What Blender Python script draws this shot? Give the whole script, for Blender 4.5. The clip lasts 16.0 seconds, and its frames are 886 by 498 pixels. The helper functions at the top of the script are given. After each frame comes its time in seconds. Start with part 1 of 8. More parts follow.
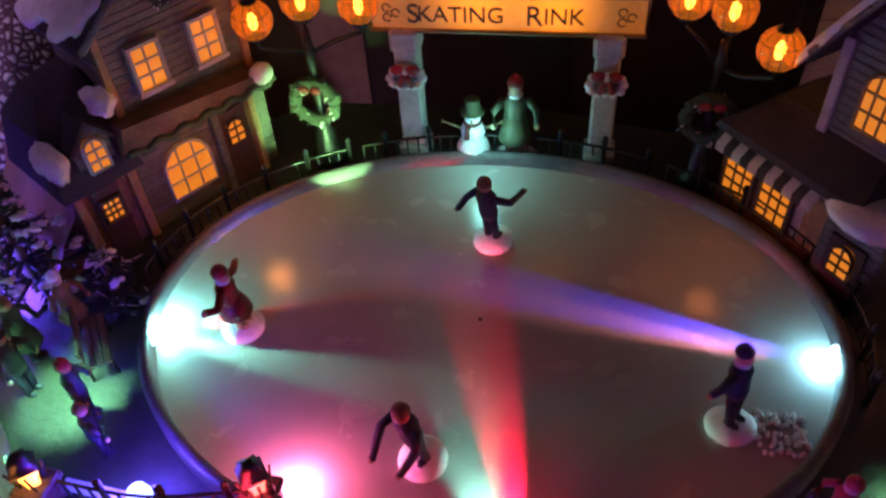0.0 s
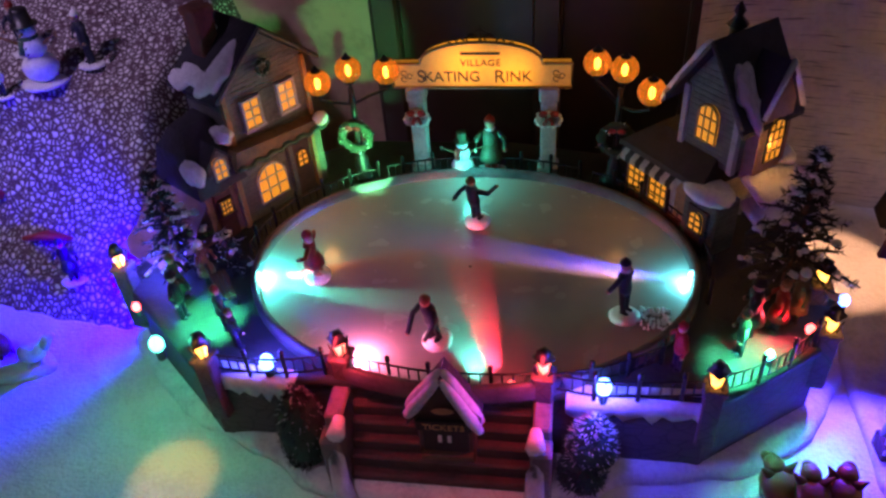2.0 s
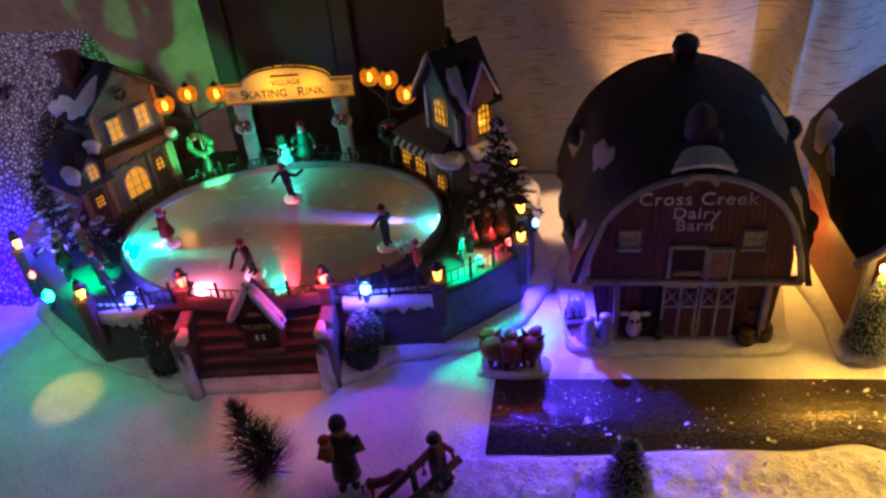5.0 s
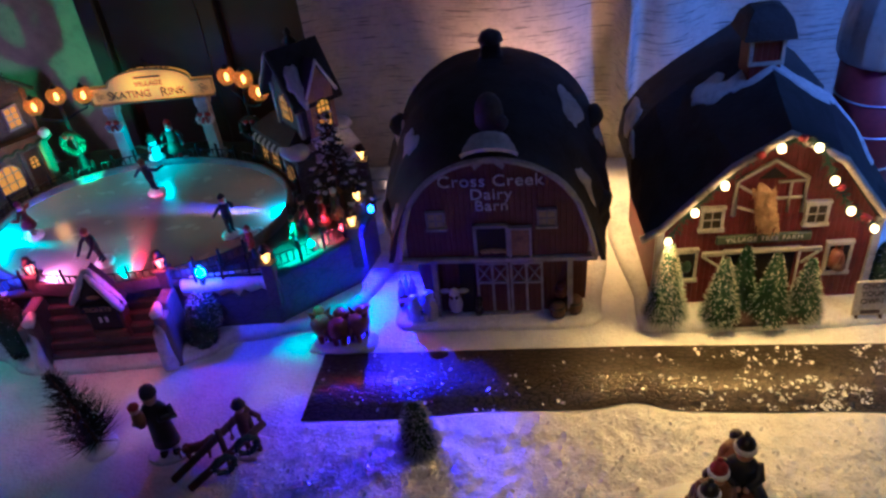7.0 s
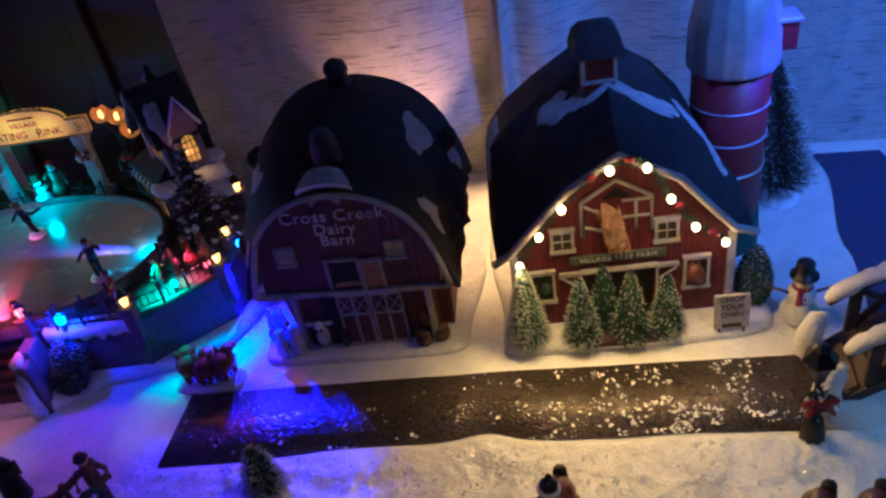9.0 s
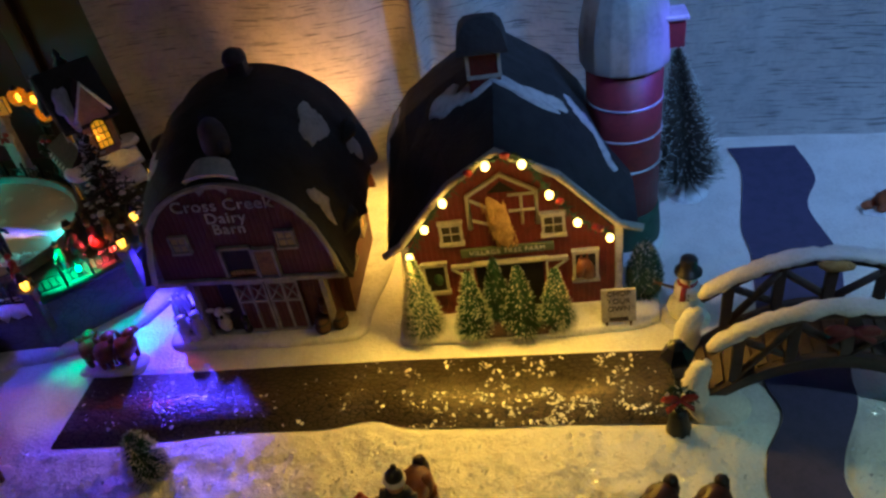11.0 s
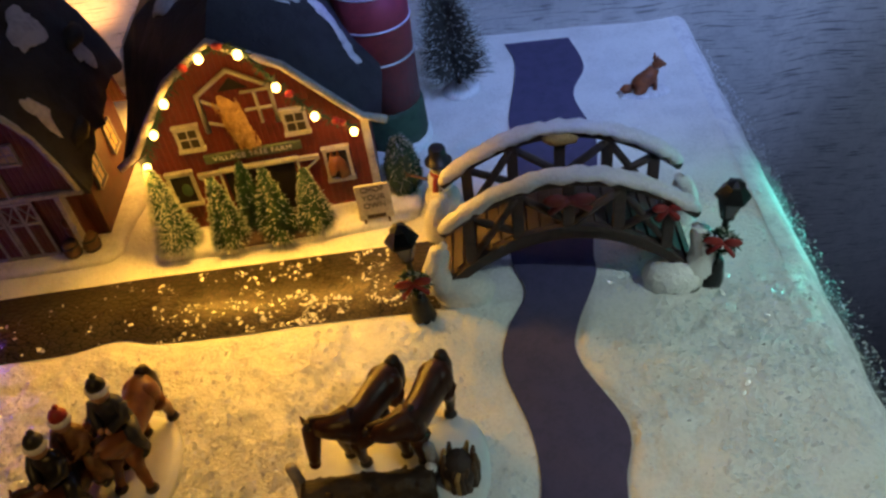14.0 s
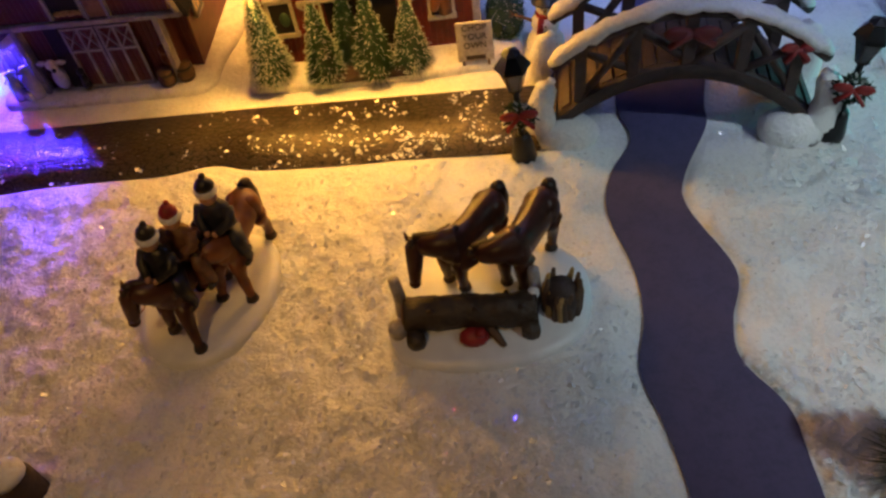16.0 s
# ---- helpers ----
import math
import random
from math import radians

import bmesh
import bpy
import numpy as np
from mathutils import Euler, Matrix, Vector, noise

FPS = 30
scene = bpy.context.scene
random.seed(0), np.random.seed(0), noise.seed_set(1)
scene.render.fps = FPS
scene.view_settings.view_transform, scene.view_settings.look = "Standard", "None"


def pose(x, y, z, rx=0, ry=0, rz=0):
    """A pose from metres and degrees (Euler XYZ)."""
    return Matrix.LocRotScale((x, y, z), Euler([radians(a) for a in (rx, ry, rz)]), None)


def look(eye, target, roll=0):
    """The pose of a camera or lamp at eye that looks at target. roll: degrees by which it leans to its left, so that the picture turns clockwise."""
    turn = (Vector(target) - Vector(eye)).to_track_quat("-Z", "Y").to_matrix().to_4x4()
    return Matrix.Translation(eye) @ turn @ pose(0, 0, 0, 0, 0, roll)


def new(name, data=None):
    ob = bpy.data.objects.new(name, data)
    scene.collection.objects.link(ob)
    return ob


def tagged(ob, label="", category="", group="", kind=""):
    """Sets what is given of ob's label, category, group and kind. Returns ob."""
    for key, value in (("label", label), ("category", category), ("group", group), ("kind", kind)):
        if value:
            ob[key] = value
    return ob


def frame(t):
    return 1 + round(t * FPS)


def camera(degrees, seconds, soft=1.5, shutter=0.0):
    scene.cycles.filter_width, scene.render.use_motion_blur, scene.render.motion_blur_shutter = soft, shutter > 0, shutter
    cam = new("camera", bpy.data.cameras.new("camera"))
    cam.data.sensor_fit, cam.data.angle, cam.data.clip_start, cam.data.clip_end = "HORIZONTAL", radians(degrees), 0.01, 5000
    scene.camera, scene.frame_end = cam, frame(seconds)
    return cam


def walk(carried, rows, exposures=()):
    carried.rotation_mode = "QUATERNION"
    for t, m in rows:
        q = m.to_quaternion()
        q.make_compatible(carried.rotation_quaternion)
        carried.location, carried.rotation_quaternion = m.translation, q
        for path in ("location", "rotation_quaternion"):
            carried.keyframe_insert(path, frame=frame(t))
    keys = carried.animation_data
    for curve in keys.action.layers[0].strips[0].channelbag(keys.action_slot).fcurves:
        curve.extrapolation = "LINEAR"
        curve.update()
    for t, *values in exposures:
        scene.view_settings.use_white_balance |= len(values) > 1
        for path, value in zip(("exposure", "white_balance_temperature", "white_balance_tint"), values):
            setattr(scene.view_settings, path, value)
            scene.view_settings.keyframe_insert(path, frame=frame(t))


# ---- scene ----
cam = camera(59.25, 16.0, soft=2.6)
PATH = [
    (0, (-0.1242, -0.0902, 0.3015), (-0.5606, 1.2837, -1.0848), -4.51),
    (0.5, (-0.1181, -0.1091, 0.3096), (-0.5524, 1.2760, -1.0662), -4.65),
    (1, (-0.1090, -0.1587, 0.3360), (-0.6437, 1.2720, -0.9553), -6.57),
    (1.5, (-0.0898, -0.2003, 0.3580), (-0.5885, 1.2862, -0.8836), -5.79),
    (2, (-0.0860, -0.2515, 0.3770), (-0.5218, 1.2471, -0.8737), -5.02),
    (2.5, (-0.0786, -0.2957, 0.3950), (-0.4893, 1.2384, -0.8207), -5.21),
    (3, (-0.0613, -0.3374, 0.4098), (-0.4718, 1.2147, -0.7829), -6.64),
    (3.5, (-0.0413, -0.3807, 0.4144), (-0.4051, 1.2000, -0.7556), -6.90),
    (4, (-0.0239, -0.4051, 0.4222), (-0.3287, 1.1912, -0.7436), -6.01),
    (4.5, (0.0064, -0.4101, 0.4285), (-0.2603, 1.2027, -0.7238), -5.68),
    (5, (0.0460, -0.4201, 0.4282), (-0.2138, 1.1795, -0.7438), -5.73),
    (5.2, (0.0606, -0.4260, 0.4286), (-0.1913, 1.1741, -0.7446), -5.80),
    (7.3, (0.1987, -0.4531, 0.4272), (-0.0482, 1.1596, -0.7297), -6.95),
    (7.5, (0.2067, -0.4530, 0.4267), (-0.0302, 1.1676, -0.7211), -7.27),
    (8, (0.2366, -0.4433, 0.4296), (-0.0320, 1.1721, -0.7185), -8.41),
    (8.5, (0.2804, -0.4305, 0.4296), (-0.0020, 1.1763, -0.7272), -10.07),
    (8.7, (0.2914, -0.4233, 0.4330), (0.0123, 1.1773, -0.7332), -10.47),
    (10.8, (0.3777, -0.4092, 0.4356), (0.0567, 1.1431, -0.7839), -10.70),
    (11, (0.3861, -0.4126, 0.4339), (0.1022, 1.1447, -0.7885), -9.82),
    (11.5, (0.4079, -0.4135, 0.4286), (0.2011, 1.1451, -0.8075), -8.47),
    (12, (0.4307, -0.4088, 0.4213), (0.2991, 1.1315, -0.8477), -7.68),
    (12.5, (0.4516, -0.4062, 0.4188), (0.3740, 1.1310, -0.8584), -7.41),
    (13, (0.4687, -0.4090, 0.4145), (0.4189, 1.1306, -0.8610), -7.68),
    (13.5, (0.4814, -0.4149, 0.4003), (0.4527, 1.0835, -0.9241), -7.83),
    (14, (0.4855, -0.4209, 0.3885), (0.4552, 1.0370, -0.9802), -8.41),
    (14.5, (0.4842, -0.4304, 0.3799), (0.4553, 0.9930, -1.0248), -8.38),
    (15, (0.4765, -0.4392, 0.3676), (0.4095, 0.9333, -1.0857), -8.51),
    (15.5, (0.4626, -0.4417, 0.3577), (0.3301, 0.8950, -1.1241), -9.21),
    (16, (0.4484, -0.4461, 0.3506), (0.2703, 0.8535, -1.1591), -9.58),
]
walk(cam, [(t, look(eye, target, roll)) for t, eye, target, roll in PATH],
     [(0, -0.42, 6700, 86), (1, -0.14, 6400, 48), (2, -0.05, 5800, 38), (3, 0.02, 5900, 20), (5.2, 0.05, 5600, 12), (7.3, -0.28, 4050, 30), (8.7, -0.42, 3950, 32), (10.8, -0.38, 5300, 0), (11.5, -0.25, 5800, -10), (12.5, -0.05, 6000, -10), (13, 0.05, 4600, 18), (13.5, 0.06, 5600, 24), (14.5, 0.03, 6600, 6), (15, 0.1, 6800, 8), (15.5, 0.15, 6600, 18), (16, 0.1, 6000, 32)])

# ---- light ----
world = bpy.data.worlds.new("room")
scene.world = world
world.use_nodes = True
world.node_tree.nodes["Background"].inputs[0].default_value = (0.30, 0.40, 0.65, 1)
world.node_tree.nodes["Background"].inputs[1].default_value = 0.022


def lamp(name, kind, place, energy, colour, size=0.01, target=None, spot=60, blend=0.5, size_y=None):
    d = bpy.data.lights.new(name, kind)
    d.energy, d.color = energy, colour
    if kind == "AREA":
        d.size = size
        if size_y:
            d.shape, d.size_y = "RECTANGLE", size_y
    else:
        d.shadow_soft_size = size
    if kind == "SPOT":
        d.spot_size, d.spot_blend = radians(spot), blend
    ob = new(name, d)
    ob.matrix_world = look(place, target) if target else Matrix.Translation(place)
    return ob


AMBER, BLUE = (1.0, 0.42, 0.06), (0.10, 0.08, 1.0)
GREEN, RED = (0.02, 1.0, 0.35), (1.0, 0.05, 0.06)

# ---- geometry tools ----


class Geo:
    """Collects faces for one mesh; m places what is added next, slot is its material."""

    def __init__(self, m=None):
        self.v, self.f, self.s, self.sm = [], [], [], []
        self.m, self.slot, self.smooth = m or Matrix(), 0, True

    def add(self, verts, faces, smooth=None):
        n = len(self.v)
        self.v += [tuple(self.m @ Vector(p)) for p in verts]
        self.f += [tuple(n + i for i in f) for f in faces]
        self.s += [self.slot] * len(faces)
        self.sm += [self.smooth if smooth is None else smooth] * len(faces)
        return self

    def box(self, x0, x1, y0, y1, z0, z1, b=0.0):
        """A box with its vertical and top edges cut off by b."""
        if b <= 0:
            p = [(x, y, z) for z in (z0, z1) for x, y in ((x0, y0), (x1, y0), (x1, y1), (x0, y1))]
            return self.add(p, [(3, 2, 1, 0), (4, 5, 6, 7), (0, 1, 5, 4), (1, 2, 6, 5), (2, 3, 7, 6), (3, 0, 4, 7)], False)
        ring = [(x0 + b, y0), (x1 - b, y0), (x1, y0 + b), (x1, y1 - b), (x1 - b, y1), (x0 + b, y1), (x0, y1 - b), (x0, y0 + b)]
        cx, cy = (x0 + x1) / 2, (y0 + y1) / 2
        kx, ky = 1 - 2 * b / max(x1 - x0, 1e-6), 1 - 2 * b / max(y1 - y0, 1e-6)
        p = [(x, y, z0) for x, y in ring] + [(x, y, z1 - b) for x, y in ring] + [(cx + (x - cx) * kx, cy + (y - cy) * ky, z1) for x, y in ring]
        f = [tuple(reversed(range(8))), tuple(range(16, 24))]
        for k in (0, 8):
            f += [(k + i, k + (i + 1) % 8, k + 8 + (i + 1) % 8, k + 8 + i) for i in range(8)]
        return self.add(p, f, False)

    def lathe(self, profile, n=16, at=(0, 0, 0), sx=1.0, sy=1.0, wob=0.0, seed=0):
        """profile: (radius, height) from bottom to top, turned about z at a place."""
        rnd = random.Random(seed)
        p, f = [], []
        for r, z in profile:
            for i in range(n):
                a = 2 * math.pi * i / n
                w = 1 + wob * rnd.uniform(-1, 1)
                p.append((at[0] + r * w * sx * math.cos(a), at[1] + r * w * sy * math.sin(a), at[2] + z))
        for k in range(len(profile) - 1):
            f += [(k * n + i, k * n + (i + 1) % n, k * n + n + (i + 1) % n, k * n + n + i) for i in range(n)]
        f += [tuple(reversed(range(n))), tuple(range((len(profile) - 1) * n, len(profile) * n))]
        return self.add(p, f)

    def ball(self, at, r, n=14, m=9, wob=0.0, seed=0):
        rx, ry, rz = (r, r, r) if isinstance(r, (int, float)) else r
        prof = [(max(1e-4, math.sin(math.pi * k / m)), -math.cos(math.pi * k / m)) for k in range(m + 1)]
        rnd = random.Random(seed)
        p, f = [], []
        for q, z in prof:
            for i in range(n):
                a = 2 * math.pi * i / n
                w = 1 + wob * rnd.uniform(-1, 1)
                p.append((at[0] + rx * q * w * math.cos(a), at[1] + ry * q * w * math.sin(a), at[2] + rz * z * w))
        for k in range(m):
            f += [(k * n + i, k * n + (i + 1) % n, k * n + n + (i + 1) % n, k * n + n + i) for i in range(n)]
        return self.add(p, f)

    def tube(self, pts, r, n=8, flat=1.0):
        """A tube along points; r a radius or one for each point."""
        pts = [Vector(p) for p in pts]
        rs = [r] * len(pts) if isinstance(r, (int, float)) else r
        p, f, up = [], [], Vector((0, 0, 1))
        for i, c in enumerate(pts):
            d = (pts[min(i + 1, len(pts) - 1)] - pts[max(i - 1, 0)]).normalized()
            s = d.cross(up if abs(d.z) < 0.9 else Vector((0, 1, 0))).normalized()
            t = s.cross(d)
            for k in range(n):
                a = 2 * math.pi * k / n
                p.append(c + (s * math.cos(a) + t * math.sin(a) * flat) * rs[i])
        for k in range(len(pts) - 1):
            f += [(k * n + i, k * n + n + i, k * n + n + (i + 1) % n, k * n + (i + 1) % n) for i in range(n)]
        f += [tuple(range(n)), tuple(reversed(range((len(pts) - 1) * n, len(pts) * n)))]
        return self.add(p, f)

    def prism(self, poly, y0, y1, smooth=False):
        """A polygon in x and z, pushed from y0 to y1."""
        n = len(poly)
        p = [(x, y0, z) for x, z in poly] + [(x, y1, z) for x, z in poly]
        f = [tuple(range(n)), tuple(reversed(range(n, 2 * n)))]
        f += [(i, n + i, n + (i + 1) % n, (i + 1) % n) for i in range(n)]
        return self.add(p, f, smooth)

    def slab(self, poly, z0, z1, b=0.0):
        """A polygon in x and y, raised from z0 to z1, its top edge drawn in by b."""
        n = len(poly)
        cx, cy = sum(p[0] for p in poly) / n, sum(p[1] for p in poly) / n
        def pull(p, d):
            v = Vector((p[0] - cx, p[1] - cy))
            v *= max(0.0, 1 - d / max(v.length, 1e-6))
            return (cx + v.x, cy + v.y)
        rings = [(poly, z0), (poly, z1 - b), ([pull(p, 0.4 * b) for p in poly], z1 - 0.35 * b), ([pull(p, 1.4 * b) for p in poly], z1)]
        p = [(x, y, z) for ring, z in rings for x, y in ring]
        f = [tuple(reversed(range(n))), tuple(range(3 * n, 4 * n))]
        for k in range(3):
            f += [(k * n + i, k * n + (i + 1) % n, k * n + n + (i + 1) % n, k * n + n + i) for i in range(n)]
        return self.add(p, f, b > 0)

    def loft(self, rings, closed=True, caps=False):
        """Faces between rings of as many points each."""
        n = len(rings[0])
        p = [q for ring in rings for q in ring]
        f = []
        for k in range(len(rings) - 1):
            f += [(k * n + i, k * n + (i + 1) % n, k * n + n + (i + 1) % n, k * n + n + i) for i in range(n if closed else n - 1)]
        if caps:
            f += [tuple(reversed(range(n))), tuple(range(len(p) - n, len(p)))]
        return self.add(p, f)

    def obj(self, name, mats, parent=None, label=""):
        me = bpy.data.meshes.new(name)
        me.from_pydata(self.v, [], self.f)
        for m in mats if isinstance(mats, (list, tuple)) else [mats]:
            me.materials.append(m)
        me.polygons.foreach_set("material_index", self.s)
        me.polygons.foreach_set("use_smooth", self.sm)
        me.update()
        ob = new(name, me)
        if parent:
            ob.parent = parent
        if label:
            ob["label"] = label
        return ob


def thing(name, m, label, category, group=""):
    ob = new(name)
    ob.empty_display_size = 0.01
    ob.matrix_world = m
    return tagged(ob, label, category, group)


def smooth_line(pts, k=4):
    """Points of a Catmull-Rom curve through pts."""
    out = []
    for i in range(len(pts) - 1):
        a, b, c, d = (Vector(pts[max(0, min(len(pts) - 1, j))]) for j in (i - 1, i, i + 1, i + 2))
        for s in range(k):
            t = s / k
            out.append(0.5 * (2 * b + (c - a) * t + (2 * a - 5 * b + 4 * c - d) * t * t + (3 * b - a - 3 * c + d) * t ** 3))
    return [tuple(p) for p in out] + [tuple(pts[-1])]


# ---- materials ----


def mat(name, a, b=None, scale=300.0, rough=0.6, metal=0.0, bump=0.3, fine=None, glow=None, power=0.0, spec=0.5, depth=0.0006, wear=0.3, coat=0.0):
    """Two colours mixed by coarse and fine noise, with relief of the same grain."""
    m = bpy.data.materials.new(name)
    m.use_nodes = True
    nt = m.node_tree
    bs = nt.nodes["Principled BSDF"]
    b = b or tuple(0.75 * c for c in a)
    co = nt.nodes.new("ShaderNodeTexCoord")
    n1, n2 = nt.nodes.new("ShaderNodeTexNoise"), nt.nodes.new("ShaderNodeTexNoise")
    n1.inputs["Scale"].default_value, n2.inputs["Scale"].default_value = scale * 0.22, fine or scale
    n1.inputs["Detail"].default_value, n2.inputs["Detail"].default_value = 3, 4
    for n in (n1, n2):
        nt.links.new(co.outputs["Object"], n.inputs["Vector"])
    add = nt.nodes.new("ShaderNodeMath")
    add.operation = "MULTIPLY_ADD"
    nt.links.new(n2.outputs[0], add.inputs[0])
    add.inputs[1].default_value = 0.8
    nt.links.new(n1.outputs[0], add.inputs[2])
    ramp = nt.nodes.new("ShaderNodeValToRGB")
    ramp.color_ramp.elements[0].position, ramp.color_ramp.elements[1].position = 0.9 - wear, 0.9 + wear
    ramp.color_ramp.elements[0].color, ramp.color_ramp.elements[1].color = (*b, 1), (*a, 1)
    nt.links.new(add.outputs[0], ramp.inputs[0])
    nt.links.new(ramp.outputs[0], bs.inputs["Base Color"])
    rr = nt.nodes.new("ShaderNodeMapRange")
    rr.inputs["To Min"].default_value, rr.inputs["To Max"].default_value = max(0.02, rough - 0.12), min(1, rough + 0.12)
    nt.links.new(n2.outputs[0], rr.inputs["Value"])
    nt.links.new(rr.outputs[0], bs.inputs["Roughness"])
    bs.inputs["Metallic"].default_value = metal
    bs.inputs["Specular IOR Level"].default_value = spec
    bs.inputs["Coat Weight"].default_value = coat
    if bump:
        bp = nt.nodes.new("ShaderNodeBump")
        bp.inputs["Strength"].default_value, bp.inputs["Distance"].default_value = bump, depth
        nt.links.new(add.outputs[0], bp.inputs["Height"])
        nt.links.new(bp.outputs[0], bs.inputs["Normal"])
    if glow:
        bs.inputs["Emission Color"].default_value, bs.inputs["Emission Strength"].default_value = (*glow, 1), power
    return m


def curtain_mat():
    m = mat("linen", (0.52, 0.52, 0.50), (0.40, 0.40, 0.40), 260, 0.9, bump=0.35, spec=0.1)
    nt = m.node_tree
    bs = nt.nodes["Principled BSDF"]
    co = nt.nodes.new("ShaderNodeTexCoord")
    mp = nt.nodes.new("ShaderNodeMapping")
    mp.inputs["Scale"].default_value = (34, 34, 640)
    n = nt.nodes.new("ShaderNodeTexNoise")
    n.inputs["Scale"].default_value, n.inputs["Detail"].default_value = 1.0, 3
    r = nt.nodes.new("ShaderNodeValToRGB")
    r.color_ramp.elements[0].position, r.color_ramp.elements[1].position = 0.56, 0.70
    mix = nt.nodes.new("ShaderNodeMix")
    mix.data_type = "RGBA"
    nt.links.new(co.outputs["Object"], mp.inputs[0])
    nt.links.new(mp.outputs[0], n.inputs["Vector"])
    nt.links.new(n.outputs[0], r.inputs[0])
    nt.links.new(r.outputs[0], mix.inputs["Factor"])
    nt.links.new(bs.inputs["Base Color"].links[0].from_socket, mix.inputs["A"])
    mix.inputs["B"].default_value = (0.16, 0.16, 0.17, 1)
    nt.links.new(mix.outputs["Result"], bs.inputs["Base Color"])
    return m


def cell_mat(name, a, gap, scale, rough, depth, edge=0.12, metal=0.0, spec=0.5, stretch=(1, 1, 1), light=None):
    """Rounded cells with dark joints: beads, cobbles, shingles."""
    m = bpy.data.materials.new(name)
    m.use_nodes = True
    nt = m.node_tree
    bs = nt.nodes["Principled BSDF"]
    co = nt.nodes.new("ShaderNodeTexCoord")
    mp = nt.nodes.new("ShaderNodeMapping")
    mp.inputs["Scale"].default_value = stretch
    v, v2, n = nt.nodes.new("ShaderNodeTexVoronoi"), nt.nodes.new("ShaderNodeTexVoronoi"), nt.nodes.new("ShaderNodeTexNoise")
    v.feature = "DISTANCE_TO_EDGE"
    n.inputs["Scale"].default_value = scale * 0.15
    nt.links.new(co.outputs["Object"], mp.inputs[0])
    for k in (v, v2):
        k.inputs["Scale"].default_value = scale
        nt.links.new(mp.outputs[0], k.inputs["Vector"])
    nt.links.new(mp.outputs[0], n.inputs["Vector"])
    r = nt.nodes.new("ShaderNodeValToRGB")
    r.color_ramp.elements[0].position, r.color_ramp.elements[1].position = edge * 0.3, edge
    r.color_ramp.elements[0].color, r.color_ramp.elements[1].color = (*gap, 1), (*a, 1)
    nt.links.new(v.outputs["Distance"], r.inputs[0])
    mix = nt.nodes.new("ShaderNodeMix")
    mix.data_type, mix.blend_type = "RGBA", "MULTIPLY"
    mix.inputs["Factor"].default_value = 0.6
    nt.links.new(r.outputs[0], mix.inputs["A"])
    r2 = nt.nodes.new("ShaderNodeValToRGB")
    r2.color_ramp.elements[0].color, r2.color_ramp.elements[1].color = (0.45, 0.45, 0.45, 1), (1, 1, 1, 1)
    nt.links.new(n.outputs[0], r2.inputs[0])
    nt.links.new(r2.outputs[0], mix.inputs["B"])
    nt.links.new(mix.outputs["Result"], bs.inputs["Base Color"])
    bs.inputs["Roughness"].default_value, bs.inputs["Metallic"].default_value = rough, metal
    bs.inputs["Specular IOR Level"].default_value = spec
    bp = nt.nodes.new("ShaderNodeBump")
    bp.inputs["Strength"].default_value, bp.inputs["Distance"].default_value = 0.8, depth
    lim = nt.nodes.new("ShaderNodeMath")
    lim.operation = "MINIMUM"
    lim.inputs[1].default_value = edge * 2
    nt.links.new(v.outputs["Distance"], lim.inputs[0])
    nt.links.new(lim.outputs[0], bp.inputs["Height"])
    nt.links.new(bp.outputs[0], bs.inputs["Normal"])
    return m


def board_mat(name, a, b, pitch, axis=2, rough=0.55):
    """Painted boards: grain and fine grooves across one axis, at a pitch in metres."""
    m = mat(name, a, b, 500, rough, bump=0.25, wear=0.35)
    nt = m.node_tree
    bs = nt.nodes["Principled BSDF"]
    co, sp, w = nt.nodes.new("ShaderNodeTexCoord"), nt.nodes.new("ShaderNodeSeparateXYZ"), nt.nodes.new("ShaderNodeMath")
    w.operation = "PINGPONG"
    w.inputs[1].default_value = pitch / 2
    nt.links.new(co.outputs["Object"], sp.inputs[0])
    nt.links.new(sp.outputs[axis], w.inputs[0])
    r = nt.nodes.new("ShaderNodeMapRange")
    r.inputs["From Max"].default_value = pitch * 0.16
    nt.links.new(w.outputs[0], r.inputs["Value"])
    bp = nt.nodes.new("ShaderNodeBump")
    bp.inputs["Strength"].default_value, bp.inputs["Distance"].default_value = 0.9, 0.0006
    nt.links.new(r.outputs[0], bp.inputs["Height"])
    old = bs.inputs["Normal"].links[0].from_node
    nt.links.new(old.outputs[0], bp.inputs["Normal"])
    nt.links.new(bp.outputs[0], bs.inputs["Normal"])
    return m


FLUFF = mat("snow_batting", (0.86, 0.86, 0.85), (0.70, 0.70, 0.69), 160, 0.34, bump=0.8, depth=0.002, spec=0.8, fine=420)
RESIN_SNOW = mat("painted_snow", (0.80, 0.81, 0.83), (0.58, 0.58, 0.62), 420, 0.6, bump=0.5, depth=0.0008)
GLAZED_SNOW = mat("glazed_snow", (0.80, 0.82, 0.84), (0.70, 0.72, 0.75), 120, 0.35, bump=0.15, depth=0.0006, spec=0.6)
SPARK = mat("foil_glitter", (0.95, 0.95, 0.96), (0.9, 0.9, 0.92), 900, 0.26, bump=0.0, metal=0.1, spec=1.0, coat=1.0)
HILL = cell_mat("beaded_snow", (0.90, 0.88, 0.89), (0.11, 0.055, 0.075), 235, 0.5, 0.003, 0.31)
GREY_SNOW = mat("grey_snow", (0.62, 0.61, 0.63), (0.38, 0.37, 0.41), 260, 0.7, bump=0.6, depth=0.0008)
